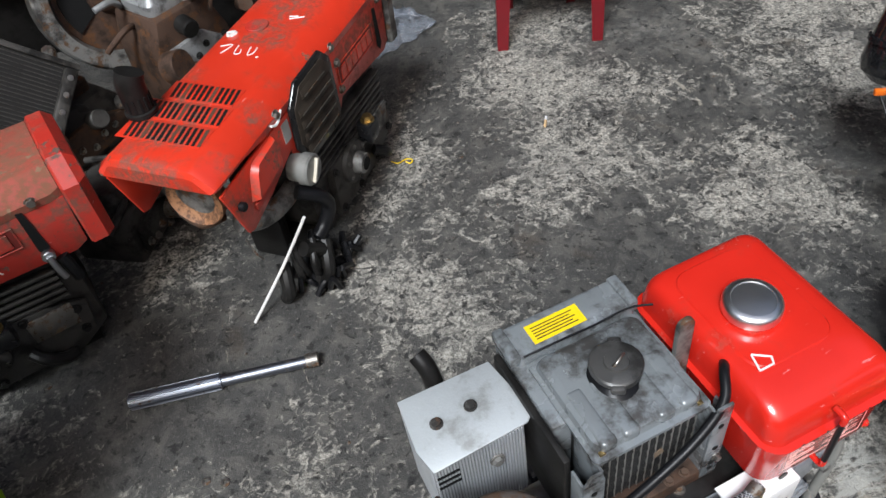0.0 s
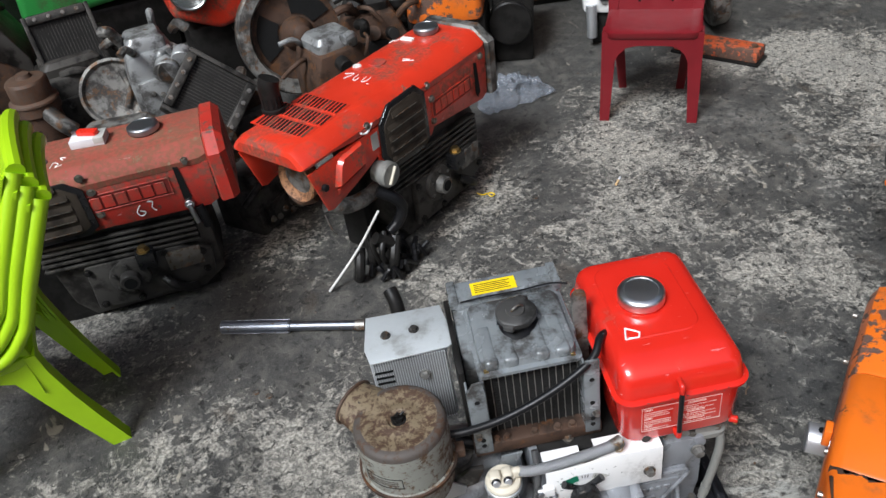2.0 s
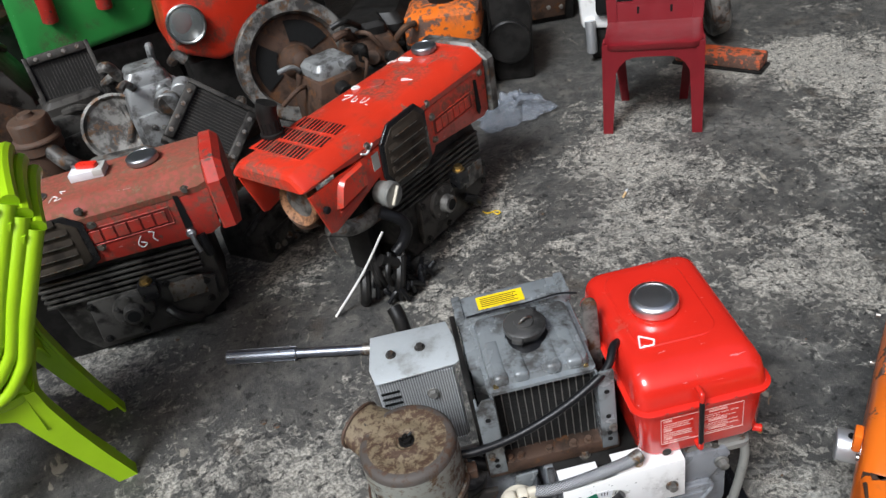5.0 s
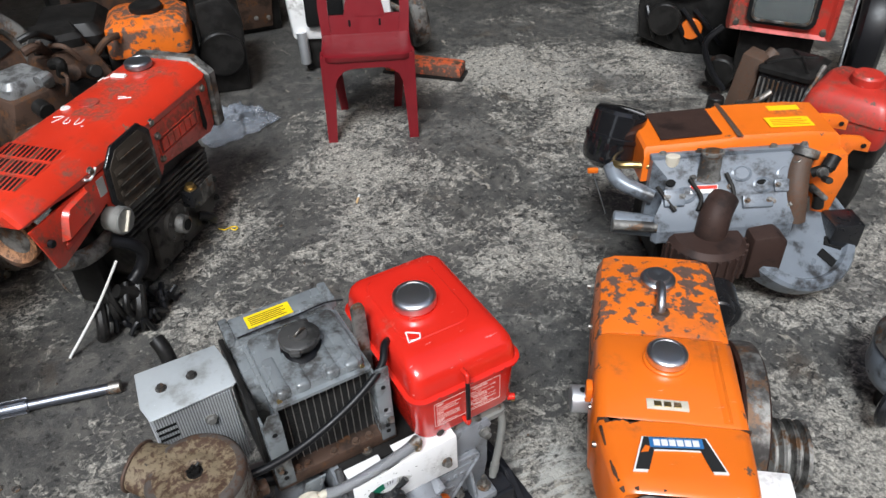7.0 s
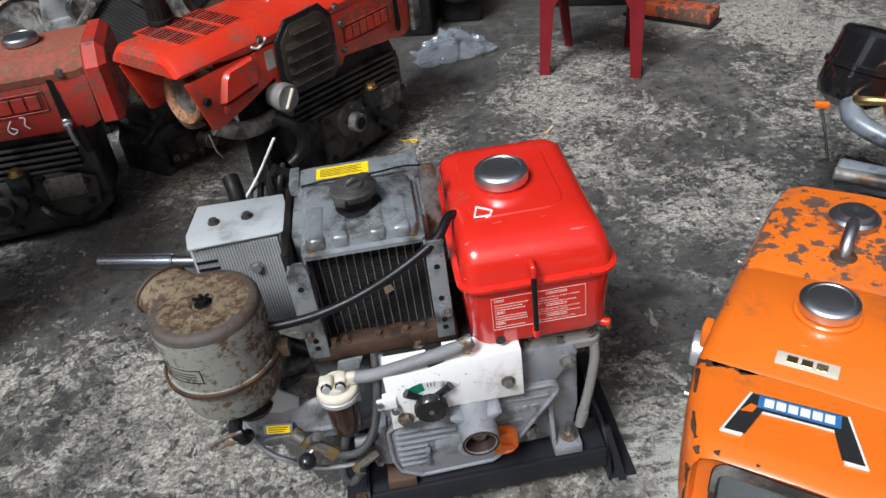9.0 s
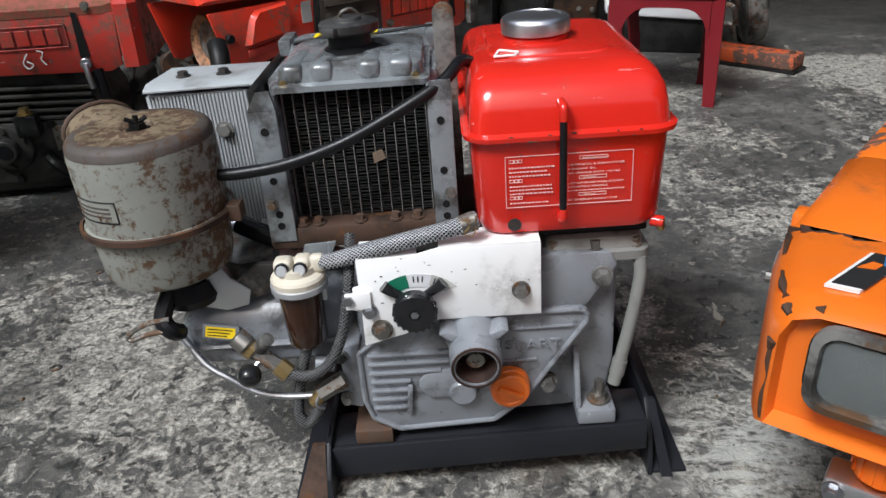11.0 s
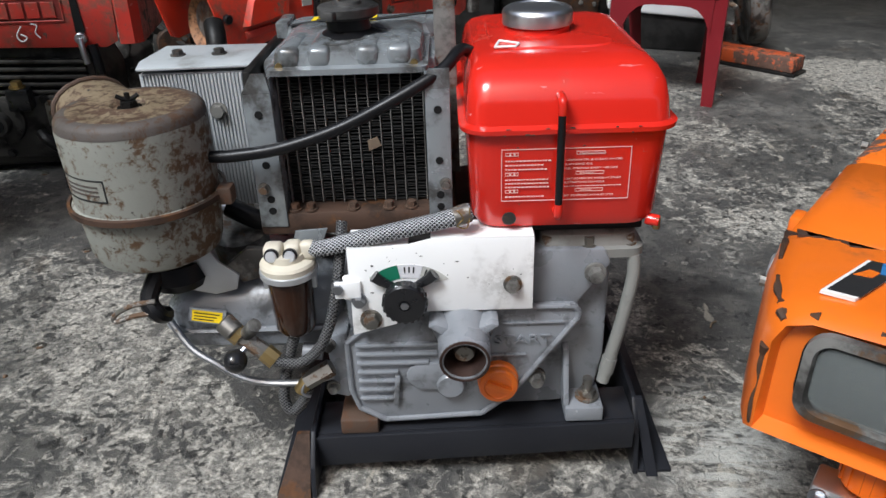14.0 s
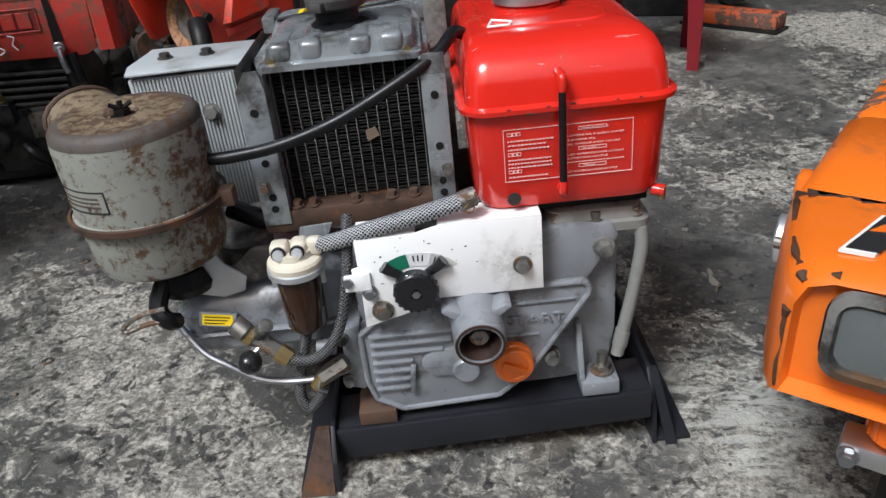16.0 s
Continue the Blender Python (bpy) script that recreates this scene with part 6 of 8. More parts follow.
# ---------------------------------------------------------------- blue-grey and orange engine with a belt guard
def guard_engine():
    t = thing("diesel_engine", pose(1.122, 0.508, 0, 0, 0, -20) @ Matrix.Diagonal((1.05, 1, 0.95, 1)), "blue-grey diesel engine with an orange cover and a black air cleaner", "engine")
    hood = Mesh().loft([[(x, y, z) for y, z in ((0.0, 0.33), (0.0, zt - 0.020), (0.012, zt), (0.17, zt + 0.004), (0.19, zt - 0.012), (0.19, 0.33))] for x, zt in ((0.0, 0.422), (0.006, 0.430), (0.21, 0.445), (0.225, 0.452), (0.40, 0.456), (0.47, 0.450), (0.485, 0.435))]).done("orange_cover", ORANGE, t, "glossy orange sheet cover", angle=35)
    scr = Mesh().box(0.045, 0.195, 0.030, 0.170, 0.0, 0.003, m=Matrix.Translation((0, 0, 0.4345)) @ pose(0, 0, 0, 0, -4, 0)).done("dark_screen", DARK_BROWN, hood, "dark brown screen panel")
    Mesh().prism([(0.222, 0.455), (0.230, 0.458), (0.238, 0.455)], 0.002, 0.185, b=0.001).done("seam_strap", RUST, hood)
    l = Mesh().box(0.315, 0.425, 0.035, 0.085, 0.4585, 0.4600).done("yellow_label", YELLOW, hood, "yellow warning label")
    for k in range(4):
        Mesh().box(0.325, 0.415 - 0.01 * (k % 2), 0.043 + k * 0.009, 0.046 + k * 0.009, 0.4601, 0.4604).done("text_line", ORANGE, l)
    Mesh().box(0.345, 0.425, 0.125, 0.150, 0.4585, 0.4595).done("small_label", YELLOW, hood)
    # orange arm brackets
    for y in (0.02, 0.14):
        b = Mesh().prism([(0.475, 0.30), (0.475, 0.42), (0.50, 0.43), (0.545, 0.425), (0.575, 0.405), (0.575, 0.375), (0.535, 0.385), (0.52, 0.36), (0.52, 0.30)], y, y + 0.012, b=0.002).done("arm_bracket", ORANGE, t, "orange drilled arm bracket")
        Mesh().cyl((0.556, y - 0.001, 0.398), (0.556, y - 0.003, 0.398), 0.007, n=12).done("hole", SLOT, b)
        Mesh().box(0.50, 0.575, y + 0.0125, y + 0.04, 0.398, 0.404, b=0.002).done("bracket_flange", ORANGE, b)
    Mesh().prism([(0.40, 0.20), (0.40, 0.4), (0.50, 0.4), (0.52, 0.33), (0.50, 0.20)], -0.02, 0.15, b=0.006).done("orange_side", ORANGE, t)
    # blue-grey castings
    body = Mesh().loft([[(0.015, -0.002, 0.412), (0.39, -0.002, 0.424), (0.39, -0.002, 0.215), (0.015, -0.002, 0.215)], [(0.015, -0.035, 0.408), (0.39, -0.035, 0.418), (0.39, -0.035, 0.215), (0.015, -0.035, 0.215)], [(0.05, -0.07, 0.368), (0.37, -0.07, 0.378), (0.37, -0.07, 0.215), (0.05, -0.07, 0.215)], [(0.03, -0.13, 0.318), (0.37, -0.13, 0.325), (0.37, -0.13, 0.215), (0.03, -0.13, 0.215)], [(0.01, -0.165, 0.285), (0.36, -0.165, 0.292), (0.36, -0.165, 0.215), (0.01, -0.165, 0.215)], [(0.02, -0.185, 0.250), (0.35, -0.185, 0.26), (0.35, -0.185, 0.215), (0.02, -0.185, 0.215)]]).done("gear_case", BLUEGREY, t, "blue-grey painted gear case", angle=25)
    Mesh().prism([(0.012, 0.405), (0.395, 0.416), (0.395, 0.430), (0.012, 0.419)], -0.030, -0.001, b=0.004).done("top_rail", BLUEGREY, body)
    for x in (0.04, 0.13, 0.31, 0.385):
        bolt(body, (x, -0.016, 0.4185 + x * 0.029), (0, 0, 1), 0.008, 0.008, GREY_DIRTY)
    n = Mesh().lathe([(0.036, 0.36), (0.028, 0.375), (0.025, 0.43), (0.028, 0.433), (0.028, 0.442), (0.023, 0.443), (0.021, 0.43), (0.0005, 0.428)], 28, Matrix.Translation((0.150, -0.062, 0))).done("oil_filler", GREY_DIRTY, body, "open grey oil filler neck")
    Mesh().cyl((0.062, -0.035, 0.39), (0.062, -0.035, 0.422), 0.016, 0.018, 18, 0.002).done("cream_plug", CREAM, body)
    tag = Mesh().box(-0.034, 0.034, -0.013, 0.013, 0.0, 0.002, m=Matrix.Translation((0.135, -0.105, 0.3435)) @ pose(0, 0, 0, 40, 0, 0)).done("white_label", WHITE_INK, body, "white and red label")
    Mesh().box(-0.032, 0.032, 0.0, 0.011, 0.0021, 0.0027, m=Matrix.Translation((0.135, -0.105, 0.3435)) @ pose(0, 0, 0, 40, 0, 0)).done("label_band", RED_CARD, tag)
    for p in ((0.09, -0.115), (0.23, -0.07), (0.28, -0.10), (0.34, -0.075)):
        z = 0.372 - (-p[1] - 0.07) * 0.86
        Mesh().lathe([(0.028, -0.01), (0.026, 0.003), (0.020, 0.006), (0.017, 0.003), (0.0005, 0.003)], 24, Matrix.Translation((p[0], p[1], z)) @ pose(0, 0, 0, 40, 0, 0)).done("cast_boss", BLUEGREY, body)
    slope = lambda y: 0.372 - (-y - 0.07) * 0.86
    for xa, xb, ya, yb in ((0.035, 0.085, -0.150, -0.095), (0.225, 0.300, -0.160, -0.118), (0.305, 0.360, -0.125, -0.085)):
        mid = (ya + yb) / 2
        mm = Matrix.Translation(((xa + xb) / 2, mid, slope(mid))) @ pose(0, 0, 0, 40.7, 0, 0)
        Mesh().box((xa - xb) / 2, (xb - xa) / 2, (ya - yb) / 2, (yb - ya) / 2, -0.004, 0.012, b=0.005, m=mm).done("cast_pad", BLUEGREY, body)
        for sx in (-0.36, 0.36):
            Mesh().hexbolt(mm @ Vector(((xb - xa) * sx, 0, 0.012)), (0, -0.65, 0.76), 0.006, 0.008).done("bolt", GREY_DIRTY, body)
    for pts in ([(0.10, -0.085), (0.125, -0.13), (0.115, -0.16)], [(0.19, -0.075), (0.205, -0.12), (0.195, -0.16)], [(0.02, -0.10), (0.06, -0.16)]):
        Mesh().tube([(x, y, slope(y) + 0.010) for x, y in pts], 0.0055, 8).done("oily_line", BLACKENED, body)
    for x, y in ((0.165, -0.135), (0.275, -0.09), (0.055, -0.085)):
        Mesh().cyl((x, y, slope(y) - 0.002), (x, y - 0.0026, slope(y) + 0.003), 0.012, n=16).done("dark_port", SLOT, body)
    for p in ((0.06, -0.14), (0.11, -0.075), (0.20, -0.10), (0.30, -0.14), (0.35, -0.10), (0.345, -0.15)):
        z = 0.372 - (-p[1] - 0.07) * 0.86
        bolt(body, (p[0], p[1], z), (0, -0.65, 0.76), 0.007, 0.010, GREY_DIRTY)
    Mesh().box(0.20, 0.285, -0.03, -0.004, 0.424, 0.4275, m=pose(0, 0, -0.002)).done("rail_pad", BLUEGREY, body)
    body.matrix_local = Matrix.Diagonal((1, 0.68, 1, 1))
    # exhaust elbow and rusty pipe
    Mesh().tube([(0.200, -0.175, 0.20), (0.204, -0.175, 0.27), (0.215, -0.158, 0.318), (0.240, -0.125, 0.340)], 0.05, 20, rad=lambda u: 0.041 - 0.004 * u).done("exhaust_elbow", DARK_BROWN, t, "dark brown exhaust elbow").matrix_local = pose(-0.055, 0.045, -0.020)
    si = Mesh().lathe([(0.06, 0), (0.088, 0.01), (0.092, 0.03), (0.092, 0.10), (0.08, 0.115), (0.0005, 0.118)], 36, Matrix.Translation((0.195, -0.195, 0.130))).done("silencer", DARK_BROWN, t, "dark brown ribbed silencer")
    for k in range(24):
        a = 2 * math.pi * k / 24
        Mesh().box(0.0905, 0.098, -0.004, 0.004, 0.02, 0.10, m=Matrix.Translation((0.195, -0.195, 0.130)) @ Matrix.Rotation(a, 4, "Z"), b=0.001, seg=1).done("silencer_rib", DARK_BROWN, si)
    si.matrix_local = pose(-0.055, 0.055, 0.0)
    Mesh().prism([(0.27, 0.12), (0.27, 0.252), (0.33, 0.262), (0.355, 0.24), (0.355, 0.12)], -0.24, -0.16, b=0.008).done("iron_shield", DARK_BROWN, t).matrix_local = pose(-0.03, 0.06, 0)
    Mesh().tube([(0.365, -0.10, 0.25), (0.362, -0.08, 0.32), (0.372, -0.04, 0.375), (0.385, -0.02, 0.40)], 0.028, 18).done("rusty_pipe", RUST, t, "rusty pipe with a flange")
    Mesh().cyl((0.384, -0.022, 0.40), (0.392, -0.012, 0.42), 0.036, n=20, bev=0.003).done("pipe_flange", GREY_DIRTY, t)
    rnd = random.Random(3)
    for k in range(9):
        p = Vector((0.40 + rnd.uniform(-0.02, 0.07), -0.05 + rnd.uniform(-0.08, 0.04), 0.30 + rnd.uniform(-0.06, 0.10)))
        q = p + Vector((rnd.uniform(-0.05, 0.05), rnd.uniform(-0.04, 0.02), rnd.uniform(-0.05, 0.04)))
        Mesh().cyl(p, q, rnd.uniform(0.007, 0.018), n=12, bev=0.001).done("governor_rod", rnd.choice((GREY_DIRTY, OLD_STEEL, BLACKENED)), t)
    # left: pipes, tap, feed pump
    Mesh().cyl((-0.075, -0.06, 0.245), (0.03, -0.085, 0.24), 0.030, n=20, bev=0.004).done("feed_pump", BLUEGREY, t, "blue-grey feed pump barrel")
    Mesh().cyl((-0.085, -0.10, 0.265), (0.02, -0.115, 0.26), 0.014, n=16, bev=0.002).done("pump_rod", GREY_DIRTY, t)
    Mesh().tube([(-0.06, 0.06, 0.345), (-0.05, 0.02, 0.325), (-0.01, -0.01, 0.31), (0.03, -0.03, 0.30)], 0.021, 14).done("intake_pipe", BLUEGREY, t, "blue-grey intake pipe")
    Mesh().tube([(-0.055, 0.10, 0.335), (-0.05, 0.04, 0.36), (-0.01, 0.02, 0.37), (0.03, 0.0, 0.375)], 0.010, 10).done("brass_pipe", BRASS, t)
    tp = Mesh().box(-0.125, -0.098, 0.035, 0.047, 0.338, 0.352, b=0.003).done("tap_handle", ORANGE, t, "small orange tap handle")
    Mesh().tube([(-0.11, 0.04, 0.335), (-0.10, 0.0, 0.30), (-0.092, -0.05, 0.265)], 0.003, 8).done("tap_wire", BLACKENED, tp)
    # black oil-bath can
    mc = Matrix.Translation((-0.050, 0.130, 0.350)) @ pose(0, 0, 0, -14, 14, 0) @ Matrix.Scale(1.25, 4)
    ac = Mesh().lathe([(0.030, -0.035), (0.050, -0.02), (0.056, 0.0), (0.056, 0.030), (0.060, 0.032), (0.060, 0.040), (0.055, 0.042), (0.054, 0.09), (0.048, 0.098), (0.02, 0.101), (0.0005, 0.101)], 40, mc).done("air_cleaner_can", GLOSS_BLACK, t, "glossy black air cleaner can")
    # belt guard disc
    mg = Matrix.Translation((0.395, -0.070, 0.185)) @ Vector((0.22, -0.62, 0.85)).to_track_quat("Z", "Y").to_matrix().to_4x4()
    gd = Mesh().lathe([(0.140, -0.05), (0.164, -0.045), (0.169, -0.03), (0.169, 0.012), (0.161, 0.022), (0.138, 0.024), (0.133, 0.010), (0.0005, 0.006)], 64, mg).done("flywheel_guard", BLUEGREY, t, "blue-grey round flywheel guard")
    for a in (-35, -62):
        Mesh().box(0.08, 0.130, -0.013, 0.013, 0.006, 0.013, m=mg @ Matrix.Rotation(radians(a), 4, "Z"), b=0.002).done("guard_slot", SLOT, gd)
    Mesh().box(0.48, 0.56, -0.10, -0.02, 0.14, 0.22, b=0.006).done("black_outlet", BLACK_PLASTIC, t, "black square outlet")
    for x, y in ((0.06, -0.10), (0.09, -0.10), (0.33, -0.02), (0.08, 0.14), (0.42, 0.14)):
        Mesh().box(x, x + 0.028, y, y + 0.03, 0.0, 0.20, b=0.003).done("iron_leg", BROWN_IRON, t)
    Mesh().box(0.05, 0.40, -0.045, 0.17, 0.075, 0.325, b=0.01).done("crankcase", BLACKENED, t, "oily crankcase")


guard_engine()


# ---------------------------------------------------------------- red tillers beyond it
def red_tank_engine():
    t = thing("diesel_engine", pose(1.897, 0.584, 0, 0, 0, -64) @ Matrix.Diagonal((0.86, 0.86, 0.89, 1)), "old engine with a faded red tank and a black radiator", "engine")
    Mesh().loft([rrect(-0.10, 0.16, -0.10, 0.15, 0.285, 0.03), rrect(-0.11, 0.17, -0.11, 0.16, 0.30, 0.035), rrect(-0.11, 0.17, -0.11, 0.16, 0.37, 0.035), rrect(-0.115, 0.175, -0.115, 0.165, 0.372, 0.035), rrect(-0.115, 0.175, -0.115, 0.165, 0.378, 0.035), rrect(-0.10, 0.16, -0.10, 0.15, 0.43, 0.035), rrect(-0.075, 0.135, -0.07, 0.13, 0.452, 0.035)]).done("fuel_tank", RED_OLD, t, "faded red fuel tank with dark smears", angle=45)
    Mesh().lathe([(0.05, 0.448), (0.052, 0.456), (0.052, 0.478), (0.045, 0.486), (0.0005, 0.488)], 32, Matrix.Translation((0.04, 0.03, 0))).done("filler_cap", RED_OLD, t, "dark red round cap")
    r = Mesh().box(-0.30, -0.125, -0.02, 0.18, 0.18, 0.42, b=0.006).done("radiator", BLACK_PLASTIC, t, "black radiator with a pressed lid")
    Mesh().loft([rrect(-0.31, -0.115, -0.03, 0.19, 0.42, 0.02), rrect(-0.31, -0.115, -0.03, 0.19, 0.436, 0.02), rrect(-0.29, -0.135, -0.01, 0.17, 0.448, 0.02)]).done("radiator_lid", BLACKENED, r)
    for a in ((-0.29, -0.01, -0.16, 0.15), (-0.14, -0.01, -0.25, 0.16)):
        Mesh().tube([(a[0], a[1], 0.447), ((a[0] + a[2]) / 2, (a[1] + a[3]) / 2 + 0.02, 0.451), (a[2], a[3], 0.447)], 0.006, 8).done("pressed_rib", BLACKENED, r)
    for k in range(10):
        Mesh().box(-0.295 + k * 0.017, -0.290 + k * 0.017, -0.028, -0.0195, 0.20, 0.40).done("fin", GREY_DIRTY, r)
    Mesh().loft([rrect(-0.09, 0.12, -0.02, 0.14, 0.0, 0.02), rrect(-0.09, 0.13, -0.03, 0.14, 0.17, 0.03), rrect(-0.10, 0.16, -0.06, 0.14, 0.20, 0.03), rrect(-0.10, 0.16, -0.08, 0.14, 0.285, 0.03)]).done("crankcase", BLACKENED, t, "greasy black crankcase")
    Mesh().box(-0.44, -0.36, 0.00, 0.09, 0.0, 0.40, b=0.006, m=pose(0, 0, 0, 0, 8, 0)).done("brown_duct", RUST, t, "brown rusted square duct")
    Mesh().tube([(-0.33, 0.03, 0.0), (-0.33, 0.04, 0.30), (-0.32, 0.06, 0.40), (-0.30, 0.10, 0.45)], 0.026, 14).done("brown_pipe", RUST, t, "brown pipe")
    Mesh().tube([(-0.35, -0.02, 0.28), (-0.31, -0.05, 0.30), (-0.27, -0.06, 0.33), (-0.24, -0.03, 0.36)], 0.012, 10).done("hose", OLD_STEEL, t)
    Mesh().tube([(-0.115, -0.12, 0.28), (-0.118, -0.05, 0.38), (-0.11, 0.06, 0.46)], 0.008, 8).done("cable", GREY_DIRTY, t)
    Mesh().cyl((-0.42, -0.06, 0.0), (-0.42, -0.06, 0.30), 0.04, 0.03, 18, 0.004).done("base_can", BLACKENED, t)


red_tank_engine()


def red_headlamp_tiller():
    t = thing("tiller", pose(2.205, 1.175, 0, 0, 0, -48) @ Matrix.Diagonal((1, 1, 1.06, 1)), "red tiller with an oblong headlamp and a dark frame", "tiller")
    def ring(y, w, zb, zt, r):
        pts = [(-w, zb)] + [(-w + r + r * math.cos(radians(a)), zt - r + r * math.sin(radians(a))) for a in (180, 150, 120, 90)] + [(w - r + r * math.cos(radians(a)), zt - r + r * math.sin(radians(a))) for a in (90, 60, 30, 0)] + [(w, zb)]
        return [(x, y, z) for x, z in pts]
    hood = Mesh().loft([ring(-0.050, 0.155, 0.300, 0.500, 0.04), ring(-0.062, 0.168, 0.288, 0.512, 0.045), ring(-0.045, 0.180, 0.282, 0.525, 0.05), ring(0.02, 0.190, 0.282, 0.540, 0.06), ring(0.20, 0.195, 0.285, 0.556, 0.06), ring(0.42, 0.190, 0.300, 0.560, 0.06), ring(0.46, 0.175, 0.320, 0.545, 0.06)]).done("hood", RED_OLD, t, "glossy red hood", angle=40)
    w = [(q[0], q[1]) for q in rrect(-0.118, 0.118, 0.318, 0.478, 0, 0.03, 6)]
    Mesh().prism(w, -0.0655, -0.0615).done("lamp_recess", SLOT, hood)
    lamp_unit(hood, 0.0, 0.398, -0.070, 0.195, 0.125, 0.024)
    mp = Matrix.Translation((0, -0.060, 0.504)) @ pose(0, 0, 0, -35, 0, 0)
    pl = Mesh().box(-0.070, 0.070, 0, 0.004, -0.013, 0.013, m=mp).done("name_plate", WHITE_INK, hood, "pale name plate")
    for k in range(7):
        Mesh().box(-0.062 + k * 0.018, -0.052 + k * 0.018, -0.001, 0.0, -0.007, 0.007, m=mp).done("text_bar", RED_CARD, pl)
    Mesh().lathe([(0.040, 0.548), (0.045, 0.556), (0.045, 0.580), (0.038, 0.588), (0.0005, 0.590)], 28, Matrix.Translation((0.02, 0.12, 0))).done("filler_cap", CREAM, hood, "pale filler cap")
    for x in (-0.150, 0.150):
        bolt(hood, (x, -0.050, 0.310), (0, -1, 0), 0.010, 0.008, OLD_STEEL)
    Mesh().prism([(-0.10, 0.06), (-0.04, 0.04), (0.16, 0.30), (0.20, 0.46), (0.15, 0.50), (0.10, 0.44), (0.06, 0.32)], 0.235, 0.243, axis="x", b=0.003).done("grey_arm", GREY_SHEET, t, "grey flat arm")
    Mesh().box(-0.13, 0.13, 0.0, 0.5, 0.08, 0.281, b=0.01).done("engine_block", BLACKENED, t)
    wh = Mesh().lathe([(0.12, -0.05), (0.20, -0.05), (0.225, -0.035), (0.232, 0.0), (0.225, 0.035), (0.20, 0.05), (0.12, 0.05)], 40, Matrix.Translation((0.31, 0.22, 0.232)) @ pose(0, 0, 0, 0, 90, 0), ring=True).done("tyre", RUBBER, t, "black rubber tyre")
    Mesh().cyl((0.28, 0.22, 0.232), (0.34, 0.22, 0.232), 0.122, n=28, bev=0.006).done("rim", DARK_BROWN, wh)
    Mesh().cyl((-0.17, -0.02, 0.10), (-0.17, 0.04, 0.10), 0.055, n=28, bev=0.006).done("belt_pulley", BLACKENED, t)
    Mesh().tube([(-0.19, -0.03, 0.28), (-0.24, -0.06, 0.22), (-0.20, -0.05, 0.12), (-0.14, -0.04, 0.05)], 0.012, 8).done("hose", RUBBER, t)
    for x in (-0.11, 0.08):
        Mesh().box(x, x + 0.03, 0.02, 0.46, 0.0, 0.085).done("skid", BLACKENED, t)


red_headlamp_tiller()


def black_white_engine():
    t = thing("engine", pose(2.29, 1.73, 0, 0, 0, -40), "black engine with a white cover and an orange oil cap", "engine")
    Mesh().prism([(-0.22, 0.06), (-0.05, 0.0), (0.25, 0.0), (0.3, 0.3), (-0.1, 0.32), (-0.24, 0.2)], -0.05, 0.3, b=0.01).done("engine_block", BLACKENED, t)
    Mesh().cyl((0.0, -0.05, 0.12), (0.0, -0.075, 0.12), 0.045, n=28, bev=0.004).done("oil_cap", ORANGE, t, "orange oil cap")
    Mesh().prism([(-0.16, 0.27), (-0.06, 0.25), (0.03, 0.27), (0.06, 0.31), (0.02, 0.345), (-0.16, 0.36)], -0.075, -0.055, b=0.002).done("white_cover", WHITE_PAINT, t, "torn white sheet cover")
    Mesh().cyl((-0.12, -0.06, 0.16), (-0.12, -0.10, 0.16), 0.07, n=28, bev=0.006).done("pulley", BLACKENED, t)
    Mesh().box(0.05, 0.35, 0.0, 0.3, 0.32, 0.5, b=0.03).done("red_tank", RED_OLD, t, "red fuel tank")
    for k in range(5):
        Mesh().tube([(-0.2 + k * 0.05, -0.055, 0.20), (-0.18 + k * 0.06, -0.08, 0.15), (-0.15 + k * 0.07, -0.055, 0.06)], 0.010, 8).done("hose", RUBBER, t)


black_white_engine()


def grey_air_cleaner():
    t = thing("air_cleaner", pose(1.425, -0.165, 0, 0, 0, 0) @ Matrix.Diagonal((1.2, 1.2, 1.18, 1)), "grey domed air cleaner standing on the floor", "air cleaner")
    Mesh().lathe([(0.06, 0.06), (0.085, 0.08), (0.092, 0.10), (0.092, 0.150), (0.088, 0.158)], 40).done("bowl", BLUEGREY, t, "dark blue-grey bowl")
    d = Mesh().lathe([(0.090, 0.156), (0.094, 0.160), (0.093, 0.172), (0.085, 0.190), (0.065, 0.206), (0.04, 0.212), (0.035, 0.208), (0.0005, 0.208)], 40).done("dome", GREY_DIRTY, t, "dull stained grey dome")
    Mesh().hexbolt((0, 0, 0.208), (0, 0, 1), 0.010, 0.014).done("top_nut", OLD_STEEL, d)
    Mesh().cyl((0, 0, 0.0), (0, 0, 0.07), 0.05, 0.045, 24, 0.004).done("foot", BLACKENED, t)
    Mesh().tube([(-0.085, -0.02, 0.10), (-0.115, -0.03, 0.085), (-0.115, -0.035, 0.055), (-0.085, -0.03, 0.045)], 0.012, 10).done("black_lug", BLACK_PLASTIC, t)
    Mesh().tube([(-0.03, -0.06, 0.05), (-0.02, -0.11, 0.03), (0.04, -0.12, 0.015), (0.10, -0.08, 0.02)], 0.014, 10).done("outlet_pipe", BLACKENED, t)


grey_air_cleaner()

